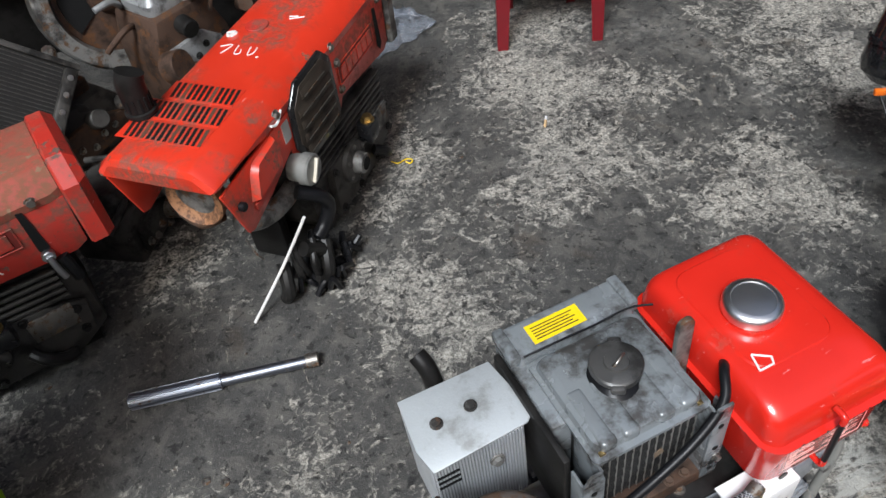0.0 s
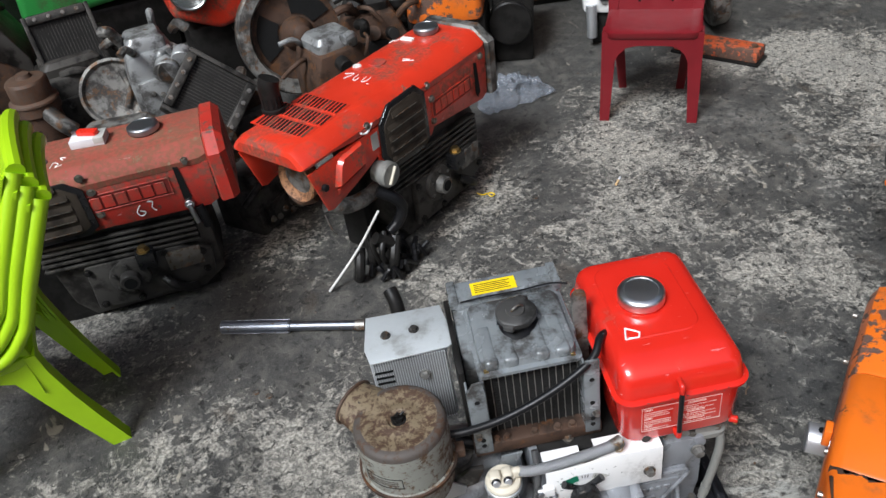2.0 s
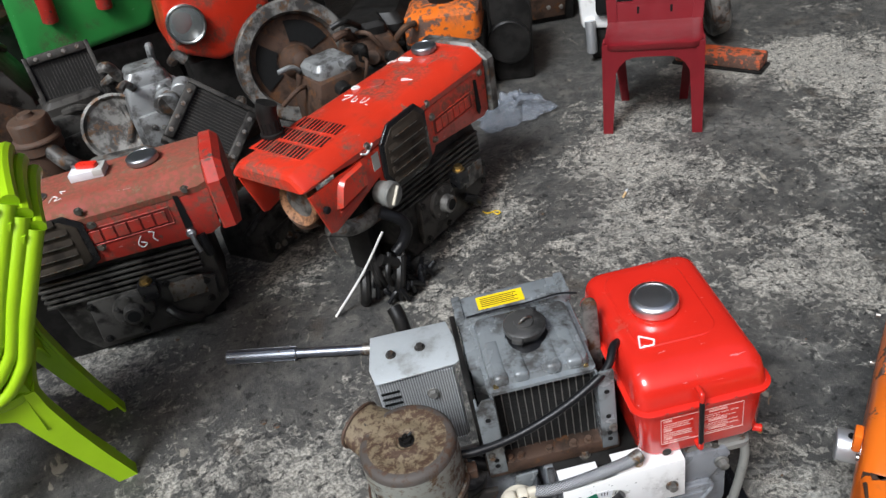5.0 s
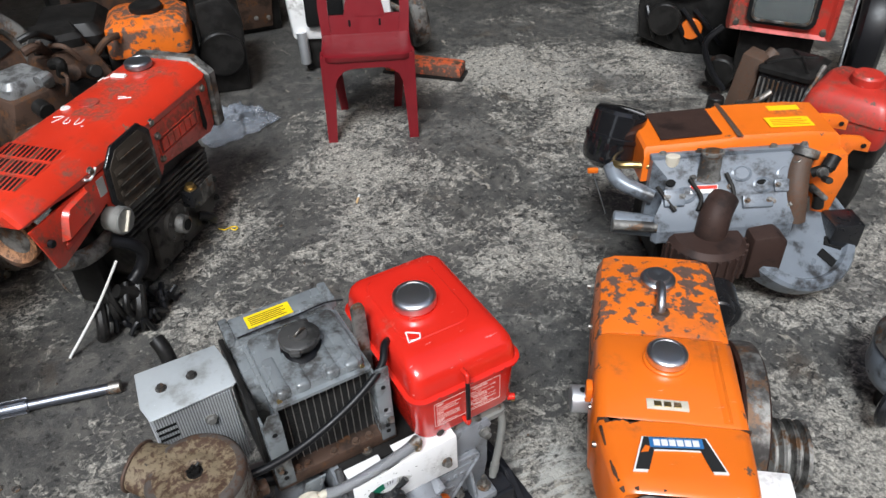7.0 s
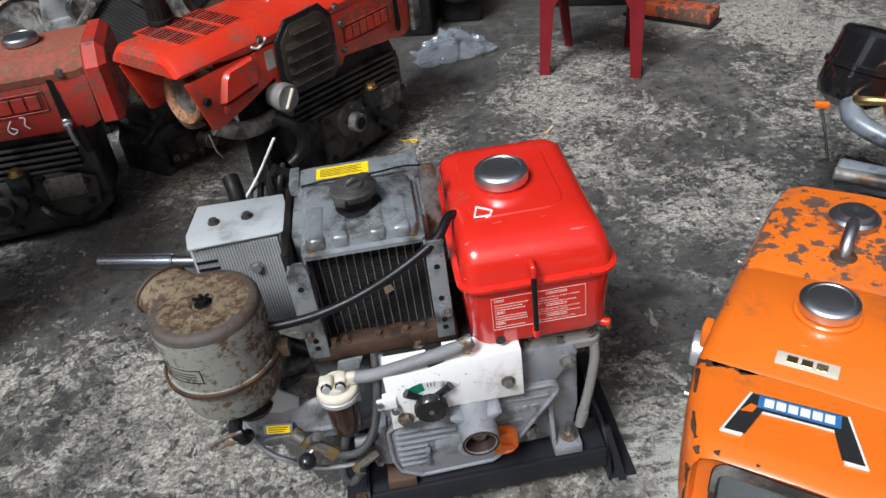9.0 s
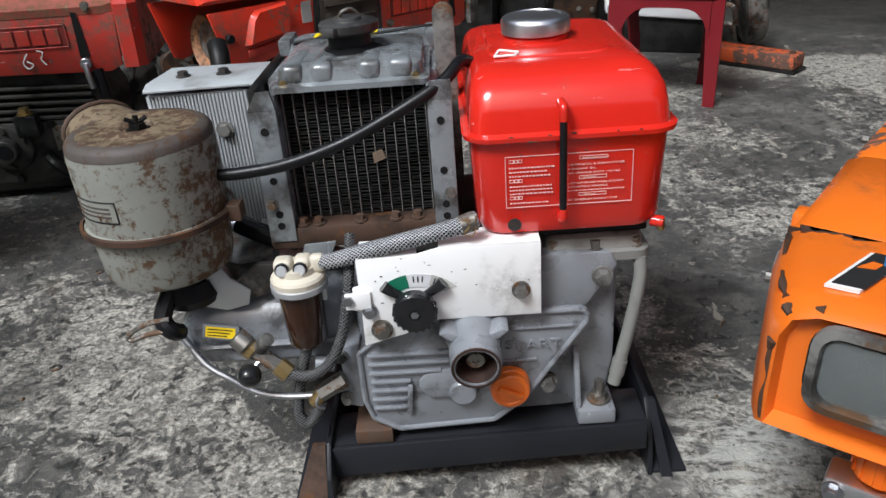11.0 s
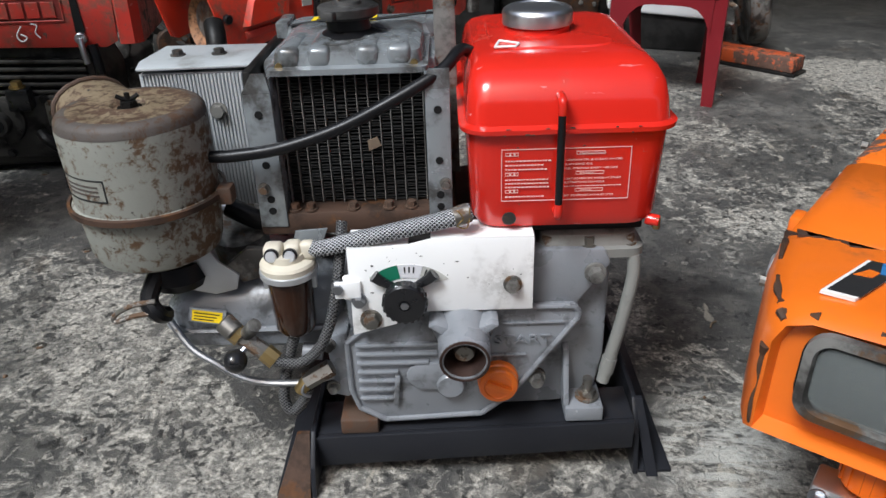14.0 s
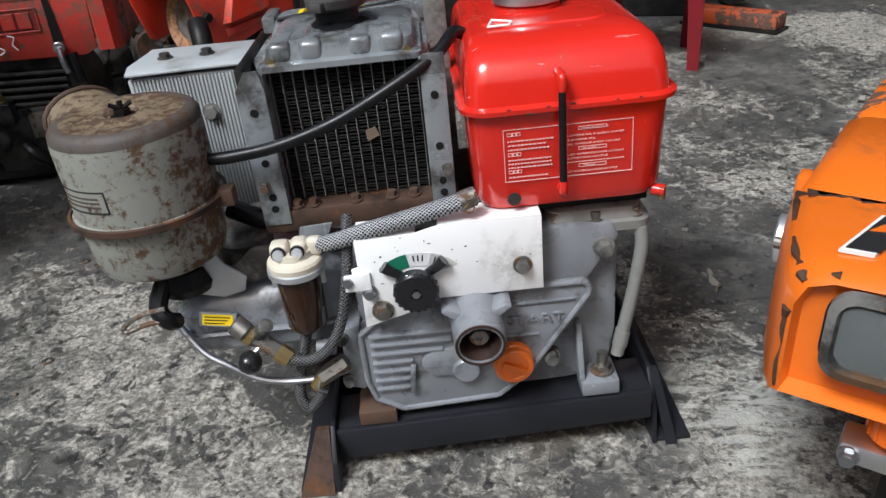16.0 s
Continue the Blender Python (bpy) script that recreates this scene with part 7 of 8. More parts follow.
# ---------------------------------------------------------------- chairs
def plastic_chair(m, material, label, group=""):
    """A small moulded chair; its front feet stand on the x axis, the back is at +y."""
    t = thing("plastic_chair", m, label, "chair", group)
    sz = 0.335
    seat = Mesh().loft([rrect(-0.152, 0.152, -0.008, 0.212, sz - 0.028, 0.035), rrect(-0.158, 0.158, -0.015, 0.218, sz - 0.022, 0.04), rrect(-0.158, 0.158, -0.015, 0.218, sz - 0.004, 0.04), rrect(-0.150, 0.150, -0.006, 0.212, sz, 0.04), rrect(-0.11, 0.11, 0.03, 0.18, sz - 0.007, 0.04)]).done("seat", material, t, angle=50)
    for sx in (-1, 1):
        for front in (True, False):
            xb, xt = (0.150, 0.138) if front else (0.105, 0.128)
            yb, yt = (0.004, 0.008) if front else (0.275, 0.195)
            w, d = (0.046, 0.050) if front else (0.040, 0.050)
            def sec(z, u):
                x, y = xb + (xt - xb) * u, yb + (yt - yb) * u
                k = 0.72 + 0.38 * u
                a, b = w * k / 2, d * k
                ins = 0.006
                yy = (y - 0.012, y - 0.012 + b) if front else (y - b + 0.012, y + 0.012)
                return [(sx * (x + a), yy[0], z), (sx * (x + a), yy[1], z), (sx * (x + a - ins), yy[1], z), (sx * (x + a - ins), yy[0] + (ins if front else 0), z), (sx * (x - a), yy[0] + (ins if front else 0), z), (sx * (x - a), yy[0], z)]
            Mesh().loft([sec(0.0, 0), sec(0.02, 0.05), sec(0.15, 0.45), sec(0.27, 0.85), sec(sz - 0.006, 1.0)]).done("leg", material, t, angle=30)
    # arched aprons between the legs
    for y, xw in ((-0.006, 0.128), (0.200, 0.115)):
        n = 13
        top = [(-xw + 2 * xw * i / (n - 1), sz - 0.02) for i in range(n)]
        bot = [(x, sz - 0.05 - 0.075 * (abs(x) / xw) ** 5) for x, _ in top]
        Mesh().prism(top + bot[::-1], y - 0.003, y + 0.003).done("apron", material, t)
    for sx in (-1, 1):
        n = 9
        top = [(0.02 + 0.18 * i / (n - 1), sz - 0.02) for i in range(n)]
        bot = [(y, sz - 0.045 - 0.06 * abs((y - 0.11) / 0.09) ** 5) for y, _ in top]
        Mesh().prism(top + bot[::-1], sx * 0.143 - 0.003, sx * 0.143 + 0.003, axis="x").done("apron", material, t)
    # back: two posts, top rail, splat with windows
    def back(z):
        return 0.200 + (z - sz) * 0.24
    for sx in (-1, 1):
        Mesh().loft([[(sx * (x - 0.018), back(z) - 0.012, z), (sx * (x + 0.016), back(z) - 0.016, z), (sx * (x + 0.016), back(z) + 0.010, z), (sx * (x - 0.018), back(z) + 0.006, z)] for x, z in ((0.142, sz - 0.01), (0.148, 0.42), (0.146, 0.52), (0.130, 0.60), (0.105, 0.635))]).done("back_post", material, t, angle=40)
    Mesh().loft([[(x, back(z) - 0.010, z - 0.03), (x, back(z) - 0.012, z + 0.004), (x, back(z) + 0.004, z + 0.008), (x, back(z) + 0.008, z - 0.03)] for x, z in [(-0.115 + 0.0256 * i, 0.628 + 0.022 * (1 - ((i - 4.5) / 4.5) ** 2)) for i in range(10)]]).done("top_rail", material, t, angle=40)
    Mesh().loft([[(x, back(z) - 0.006, z) for x in (-0.135, 0.135)] + [(x, back(z) + 0.002, z) for x in (0.135, -0.135)] for z in (sz - 0.006, 0.395)]).done("lower_rail", material, t)
    sp = Mesh().loft([[(-w, back(z) - 0.008, z), (w, back(z) - 0.008, z), (w, back(z), z), (-w, back(z), z)] for w, z in ((0.075, 0.390), (0.065, 0.44), (0.07, 0.52), (0.085, 0.615))]).done("back_splat", material, t, angle=40)
    for sx in (-1, 1):
        Mesh().box(sx * 0.055 - 0.004, sx * 0.055 + 0.004, back(0.365) - 0.0085, back(0.365) - 0.0062, 0.355, 0.380, b=0.001).done("drain_slot", SLOT, t)
    return t


plastic_chair(pose(0.733, 1.557, 0, 0, 0, -17), MAROON, "dark red moulded plastic chair on the concrete floor")


def tall_chair(m, material, label, group=""):
    """A moulded chair with a high curved back; the back is at +y."""
    t = thing("plastic_chair", m, label, "chair", group)
    sz = 0.35

    def back(z):
        u = (z - sz) / 0.5
        return 0.190 + 0.27 * u ** 1.15 if u > 0 else 0.190
    Mesh().loft([rrect(-0.152, 0.152, -0.16, 0.195, sz - 0.026, 0.04), rrect(-0.158, 0.158, -0.167, 0.200, sz - 0.020, 0.045), rrect(-0.158, 0.158, -0.167, 0.200, sz - 0.004, 0.045), rrect(-0.150, 0.150, -0.158, 0.194, sz, 0.045), rrect(-0.10, 0.10, -0.11, 0.15, sz - 0.008, 0.05)]).done("seat", material, t, angle=50)
    for sx in (-1, 1):
        for yb, yt, xb, xt, f in ((-0.19, -0.13, 0.135, 0.135, 1), (0.262, 0.185, 0.112, 0.130, -1)):
            def sec(z, u):
                x, y, k = xb + (xt - xb) * u, yb + (yt - yb) * (1 - (1 - u) ** 1.4), 0.026 + 0.030 * u ** 1.5
                o, i = sx * (x + 0.020), sx * (x + 0.014)
                q = sx * (x - 0.016)
                return [(o, y - k, z), (o, y + 0.016, z), (q, y + 0.016, z), (q, y + 0.010, z), (i, y + 0.010, z), (i, y - k, z)] if f < 0 else [(o, y - 0.016, z), (o, y + k, z), (i, y + k, z), (i, y - 0.010, z), (q, y - 0.010, z), (q, y - 0.016, z)]
            Mesh().loft([sec(0.0, 0), sec(0.02, 0.06), sec(0.10, 0.3), sec(0.20, 0.6), sec(0.29, 0.88), sec(sz - 0.008, 1.0)]).done("leg", material, t, angle=30)
        # side rim running from the seat up the back in one curved ribbon
        P = [(sx * 0.158, -0.12, sz - 0.010), (sx * 0.160, 0.05, sz - 0.006), (sx * 0.160, 0.150, sz + 0.010), (sx * 0.160, back(sz + 0.06) - 0.006, sz + 0.06)] + [(sx * (0.160 - 0.035 * max(0.0, (z - 0.52) / 0.15) ** 2), back(z), z) for z in (0.44, 0.49, 0.54, 0.59, 0.635, 0.665)]
        Mesh().tube(P, 0.014, 10, rad=lambda u: 0.012 + 0.006 * u).done("side_rim", material, t, angle=60)
        n = 9
        top = [(-0.12 + 0.30 * i / (n - 1), sz - 0.02) for i in range(n)]
        bot = [(y, sz - 0.040 - 0.075 * abs((y - 0.03) / 0.15) ** 4) for y, _ in top]
        Mesh().prism(top + bot[::-1], sx * 0.147 - 0.003, sx * 0.147 + 0.003, axis="x").done("apron", material, t)
    n = 11
    top = [(-0.125 + 0.25 * i / (n - 1), sz - 0.02) for i in range(n)]
    bot = [(x, sz - 0.045 - 0.085 * (abs(x) / 0.125) ** 4) for x, _ in top]
    Mesh().prism(top + bot[::-1], 0.185, 0.191).done("apron", material, t)
    Mesh().loft([[(x, back(z) - 0.004 - 0.02 * (x / 0.15) ** 2, z) for x in (-0.152, -0.08, 0.0, 0.08, 0.152)] + [(x, back(z) + 0.003 - 0.02 * (x / 0.15) ** 2, z) for x in (0.152, 0.08, 0.0, -0.08, -0.152)] for z in (0.50, 0.56, 0.62, 0.67)]).done("back_panel", material, t, angle=50)
    for x in (-0.075, 0.0, 0.075):
        Mesh().loft([[(x - 0.020, back(z) - 0.004, z), (x + 0.020, back(z) - 0.004, z), (x + 0.020, back(z) + 0.002, z), (x - 0.020, back(z) + 0.002, z)] for z in (sz - 0.004, 0.41, 0.46, 0.505)]).done("back_slat", material, t, angle=40)
    Mesh().tube([(x, back(0.675), 0.665 + 0.020 * (1 - (x / 0.14) ** 2)) for x in np.linspace(-0.13, 0.13, 7)], 0.017, 10).done("top_rail", material, t)
    return t


g = "stacked lime chairs"
gm = pose(-1.098, 0.365, 0, 0, 0, -66.5)
first = tall_chair(gm, LIME, "lime green plastic chair at the bottom of a stack", g)
for k in (1, 2):
    c = copy_thing(first, gm @ pose(0, -0.012 * k, 0.030 * k, 0, 0, 0.8 * k))
    c["label"] = "lime green plastic chair nested in the stack"


# ---------------------------------------------------------------- loose things on the floor
def spline_shaft():
    t = thing("splined_shaft", pose(-0.634, 0.690, 0.0185, 0, 0, -7.2), "greasy steel shaft with splines, lying on the floor", "shaft")
    Mesh().cyl((0.195, 0, 0), (0.395, 0, 0), 0.0125, n=24, bev=0.001).done("plain_end", SHAFT_STEEL, t)
    Mesh().cyl((0.375, 0, 0), (0.402, 0, 0), 0.0155, n=20, bev=0.001).done("collar", OLD_STEEL, t)
    s = Mesh().cyl((0.0, 0, 0), (0.197, 0, 0), 0.0150, n=28, bev=0.002).done("splined_end", SHAFT_STEEL, t, "splined steel end")
    for k in range(16):
        a = 2 * math.pi * k / 16
        Mesh().box(0.004, 0.192, -0.0016, 0.0016, 0.0140, 0.0184, m=Matrix.Rotation(a, 4, "X")).done("spline", SHAFT_STEEL, s)


spline_shaft()


def small(name, label, category, m, build, material):
    me = Mesh()
    build(me)
    ob = me.done(name, material)
    ob.matrix_world = m
    return tagged(ob, label, category)


small("steel_rod", "thin pale rod leaning on the red tiller engine", "rod", Matrix(), lambda me: me.tube([(-0.349, 0.808, 0.004), (-0.250, 0.84, 0.115), (-0.172, 0.842, 0.236)], 0.0035, 8), CHALK)
bt = thing("cigarette_butt", pose(0.546, 1.187, 0.0045, 0, 0, 60), "stubbed cigarette butt on the floor", "cigarette butt")
Mesh().cyl((-0.014, 0, 0), (0.012, 0, 0), 0.004, n=12).done("filter", TAN, bt)
Mesh().cyl((0.012, 0, 0), (0.030, 0, 0), 0.0041, 0.0036, 12).done("paper", CARD, bt)
for i, (x, y) in enumerate(((-0.413, 0.146), (-0.505, 0.457), (-0.47, 0.44), (0.28, 1.16), (-0.81, 0.82))):
    small("washer", "flat steel washer on the floor", "washer", pose(x, y, 0.0, 0, 0, 0), lambda me: me.lathe([(0.004, 0.0), (0.009, 0.0), (0.009, 0.002), (0.004, 0.002)], 20, ring=True), OLD_STEEL)["group"] = "dropped washers"
small("twig", "short brown twig on the floor", "twig", pose(0.647, 0.306, 0.003, 0, 0, 60), lambda me: me.tube([(-0.012, 0, 0), (0.0, 0.002, 0.001), (0.012, -0.001, 0)], 0.0017, 8), LEAF)
small("yellow_string", "curl of yellow plastic string", "string", pose(0.13, 1.2, 0.003), lambda me: me.tube([(-0.03, 0.02, 0), (-0.015, 0.0, 0.004), (0.01, 0.012, 0), (0.025, 0.0, 0.002), (0.015, -0.012, 0.002), (0.004, -0.004, 0.006)], 0.0018, 8), YELLOW)
rnd = random.Random(21)
grit = Mesh()
for k in range(420):
    x, y, r = rnd.uniform(-1.1, 1.8), rnd.uniform(-0.25, 2.4), rnd.uniform(0.0012, 0.0042)
    n = 6
    pts = [[(x + r * s * (0.7 + 0.5 * rnd.random()) * math.cos(2 * math.pi * i / n), y + r * s * (0.7 + 0.5 * rnd.random()) * math.sin(2 * math.pi * i / n), z) for i in range(n)] for s, z in ((1, 0.0), (0.9, r * 0.5), (0.4, r * 0.9))]
    grit.loft(pts)
tagged(grit.done("floor_grit", GREY_DIRTY, flat=True), "scattered grit and flakes on the floor", "grit", kind="stuff")


def plastic_bag():
    me = Mesh()
    n = 26
    rnd = random.Random(5)
    vs = []
    for j in range(n):
        for i in range(n):
            u, v = i / (n - 1) - 0.5, j / (n - 1) - 0.5
            p = Vector((u * 7, v * 7, 3.1))
            e = max(0.0, 1 - (2.1 * math.hypot(u, v)) ** 2)
            h = 0.004 + e * 0.05 + 0.05 * e ** 0.5 * abs(noise.noise(p)) + 0.045 * abs(noise.noise(p * 2.6)) * (0.3 + e) + 0.012 * abs(noise.noise(p * 5.1))
            vs.append((u * (0.30 + 0.04 * noise.noise(Vector((v * 4, 0, 1)))) + 0.02 * noise.noise(p), v * 0.18 + 0.03 * noise.noise(p + Vector((5, 0, 0))) + 0.03 * u, h))
    fs = [(j * n + i, j * n + i + 1, (j + 1) * n + i + 1, (j + 1) * n + i) for j in range(n - 1) for i in range(n - 1)]
    me.add(vs, fs)
    ob = me.done("plastic_bag", FILM, angle=22)
    ob.matrix_world = pose(0.285, 1.86, 0.001, 0, 0, 15)
    tagged(ob, "crumpled clear plastic bag on the floor", "plastic bag")


plastic_bag()


def orange_beam():
    t = thing("steel_beam", pose(1.135, 2.0, 0, 0, 0, -40), "scraped orange steel beam lying on the floor", "beam")
    Mesh().box(-0.18, 0.155, -0.045, 0.045, 0.012, 0.060, b=0.005).done("beam", ORANGE_BAR, t)
    Mesh().box(-0.19, 0.165, -0.05, 0.05, 0.0, 0.0115, b=0.002).done("sole_plate", BLACKENED, t)
    bolt(t, (0.13, 0.0, 0.060), (0, 0, 1), 0.010, 0.008, RUST)


orange_beam()


# ---------------------------------------------------------------- the scrap heap at the back
def loose_radiator(m, label, size=0.2, h=0.24):
    t = thing("radiator", m, label, "radiator", "scrap radiators")
    Mesh().box(-size / 2, size / 2, -0.025, 0.025, 0.03, h - 0.03).done("core", CORE_DARK, t)
    for s in (-1, 1):
        Mesh().box(s * (size / 2 + 0.008) - 0.008, s * (size / 2 + 0.008) + 0.008, -0.04, 0.04, 0.0, h, b=0.003).done("side_frame", IRON_CASE, t)
    for z in (0.0, h - 0.035):
        tk = Mesh().box(-size / 2, size / 2, -0.045, 0.045, z, z + 0.035, b=0.008).done("tank", IRON_CASE, t)
        for k in range(4):
            bolt(tk, (-size * 0.36 + k * size * 0.24, -0.045, z + 0.018), (0, -1, 0), 0.006, 0.006, OLD_STEEL)
    for k in range(18):
        x = -size / 2 + 0.006 + k * (size - 0.012) / 17
        Mesh().box(x - 0.0012, x + 0.0012, -0.0275, -0.0252, 0.036, h - 0.036).done("tube", IRON_CASE, t)
    return t


loose_radiator(pose(-0.735, 1.56, 0.20, -30, 0, 30) @ pose(0.06, 0, 0, 0, -42, 0), "oily black radiator propped on the scrap heap", 0.20, 0.25)
loose_radiator(pose(-1.42, 2.06, 0.22, -22, 0, 28), "black radiator unit on the scrap heap", 0.22, 0.26)


def flywheel():
    m = Matrix.Translation((-0.52, 2.02, 0.30)) @ Vector((0.45, -1, 0.28)).to_track_quat("Z", "Y").to_matrix().to_4x4()
    t = thing("flywheel", m, "large dusty iron flywheel standing in the heap", "flywheel")
    Mesh().lathe([(0.175, -0.03), (0.225, -0.03), (0.232, -0.022), (0.232, 0.03), (0.225, 0.038), (0.185, 0.038), (0.175, 0.02)], 56, ring=True).done("rim", GREY_DIRTY, t)
    Mesh().lathe([(0.0005, -0.02), (0.176, -0.02), (0.176, -0.005), (0.06, 0.0), (0.0005, 0.0)], 40).done("web", BROWN_IRON, t)
    for a in (20, 140, 260):
        Mesh().prism([*arc(0, 0, 0.155, a, a + 70, 9), *arc(0, 0, 0.075, a + 70, a, 7)], 0.0, 0.004, axis="z").done("web_opening", SLOT, t)
    Mesh().lathe([(0.065, 0.0), (0.06, 0.04), (0.05, 0.06), (0.035, 0.10), (0.02, 0.11), (0.0005, 0.11)], 28).done("hub", BROWN_IRON, t)


flywheel()


def bell_cover():
    m = Matrix.Translation((-1.17, 1.76, 0.26)) @ Vector((0.35, -1, 0.45)).to_track_quat("Z", "Y").to_matrix().to_4x4()
    t = thing("flywheel_housing", m, "dusty cast flywheel housing lying in the heap", "housing")
    Mesh().lathe([(0.09, -0.04), (0.115, -0.03), (0.125, 0.0), (0.125, 0.012), (0.115, 0.014), (0.105, 0.0), (0.04, -0.012), (0.0005, -0.012)], 40).done("bell", GREY_DIRTY, t)
    Mesh().tube([(0.02, -0.06, 0.0), (0.05, 0.0, 0.006), (0.04, 0.07, 0.0)], 0.012, 10).done("rib", GREY_DIRTY, t)


bell_cover()


def rusty_can():
    t = thing("air_cleaner", pose(-1.50, 1.80, 0.20), "brown rusted air cleaner can on the heap", "air cleaner")
    Mesh().lathe([(0.07, 0.0), (0.085, 0.015), (0.085, 0.05), (0.09, 0.055), (0.088, 0.062), (0.075, 0.07), (0.075, 0.13), (0.068, 0.14), (0.03, 0.145), (0.025, 0.16), (0.0005, 0.162)], 36, None, 0.01).done("can", RUST, t)
    Mesh().tube([(0.05, -0.04, 0.02), (0.10, -0.07, -0.02), (0.13, -0.06, -0.06)], 0.03, 14).done("pipe", GREY_DIRTY, t)
    Mesh().cyl((0, 0, -0.2), (0, 0, 0.005), 0.08, 0.075, 20, 0.004).done("stand", BROWN_IRON, t)


rusty_can()


def scrap_engine(m, label, seed, mats, size=(0.34, 0.26, 0.30)):
    """A used engine block with head, covers, studs, pulleys and pipes."""
    r = random.Random(seed)
    t = thing("engine_block", m, label, "engine block", "scrap engines")
    a, b, c = size
    Mesh().prism([(-a / 2, 0.0), (a / 2, 0.0), (a / 2, c * 0.6), (a * 0.3, c), (-a * 0.4, c), (-a / 2, c * 0.7)], -b / 2, b / 2, b=0.012).done("block", mats[0], t)
    Mesh().loft([rrect(-a * 0.36, a * 0.26, -b * 0.36, b * 0.36, c, 0.02), rrect(-a * 0.36, a * 0.26, -b * 0.36, b * 0.36, c + 0.03, 0.02), rrect(-a * 0.3, a * 0.2, -b * 0.3, b * 0.3, c + 0.05, 0.02)]).done("head", mats[1], t)
    Mesh().prism([(-a * 0.42, 0.03), (a * 0.38, 0.03), (a * 0.42, c * 0.5), (a * 0.1, c * 0.72), (-a * 0.4, c * 0.7)], -b / 2 - 0.02, -b / 2 - 0.0005, b=0.005).done("front_cover", mats[1], t)
    for k in range(6):
        bolt(t, (-a * 0.36 + k * a * 0.14, -b / 2 - 0.02, c * (0.12 + 0.5 * r.random())), (0, -1, 0), 0.008, 0.01, mats[2])
    for k in range(3):
        p = Vector((r.uniform(-a / 2, a / 2), -b / 2 - 0.01, r.uniform(0.05, c)))
        Mesh().cyl(p, p + Vector((r.uniform(-.02, .02), -0.05, r.uniform(-.01, .03))), r.uniform(0.02, 0.05), n=22, bev=0.003).done("pulley", mats[r.randrange(3)], t)
    for k in range(7):
        p = Vector((r.uniform(-a / 2, a / 2), r.uniform(-b / 2, b / 2), c + r.uniform(-0.05, 0.05)))
        q = p + Vector((r.uniform(-.12, .12), r.uniform(-.12, .02), r.uniform(-.06, .07)))
        Mesh().tube([p, (p + q) / 2 + Vector((0, -0.03, 0.03)), q], r.uniform(0.006, 0.020), 9).done("pipe", mats[r.randrange(3)], t)
    return t


ALU_OLD = cast("old_alloy", (0.36, 0.37, 0.37), 0.45, 0.5, 0.55, (0.06, 0.055, 0.05), 0.85, 160)
scrap_engine(pose(-1.02, 1.83, 0.10, 0, 0, 25), "pale alloy engine block in the scrap heap", 1, (ALU_OLD, ALU_OLD, GREY_DIRTY), (0.22, 0.2, 0.30))
scrap_engine(pose(-1.45, 2.10, 0.0, 0, 0, 30), "oil-blackened engine in the scrap heap", 2, (IRON_CASE, IRON_CASE, GREY_DIRTY), (0.36, 0.26, 0.26))
scrap_engine(pose(-0.74, 1.72, 0.0, 0, 0, 40), "black engine block under the radiator", 3, (IRON_CASE, BROWN_IRON, OLD_STEEL), (0.30, 0.24, 0.18))
scrap_engine(pose(-1.08, 1.52, 0.0, 0, 0, 10), "dark engine parts behind the dusty bonnet", 4, (IRON_CASE, GREY_DIRTY, OLD_STEEL), (0.40, 0.22, 0.20))
scrap_engine(pose(-0.37, 1.88, 0.0, 0, 0, 35), "dirty engine with a pale alloy cover", 5, (BROWN_IRON, ALU_OLD, BLACKENED), (0.26, 0.2, 0.30))
scrap_engine(pose(-0.24, 2.12, 0.0, 0, 0, 12), "brown engine with hanging pipes", 6, (BROWN_IRON, BLACKENED, RUST), (0.28, 0.24, 0.34))
scrap_engine(pose(-1.85, 1.75, 0.0, 0, 0, 35), "rusty brown engine in the heap", 7, (BROWN_IRON, RUST, BLACKENED), (0.36, 0.3, 0.30))
scrap_engine(pose(-1.9, 2.25, 0.0, 0, 0, 20), "dark engine at the back of the heap", 8, (IRON_CASE, BROWN_IRON, GREY_DIRTY), (0.40, 0.3, 0.46))
scrap_engine(pose(-0.72, 2.55, 0.0, 0, 0, 15), "dark engine at the back wall side", 9, (IRON_CASE, IRON_CASE, BROWN_IRON), (0.4, 0.3, 0.45))
scrap_engine(pose(-0.60, 1.25, 0.0, 0, 0, 60), "black engine parts between the two bonnets", 10, (IRON_CASE, IRON_CASE, OLD_STEEL), (0.22, 0.18, 0.14))


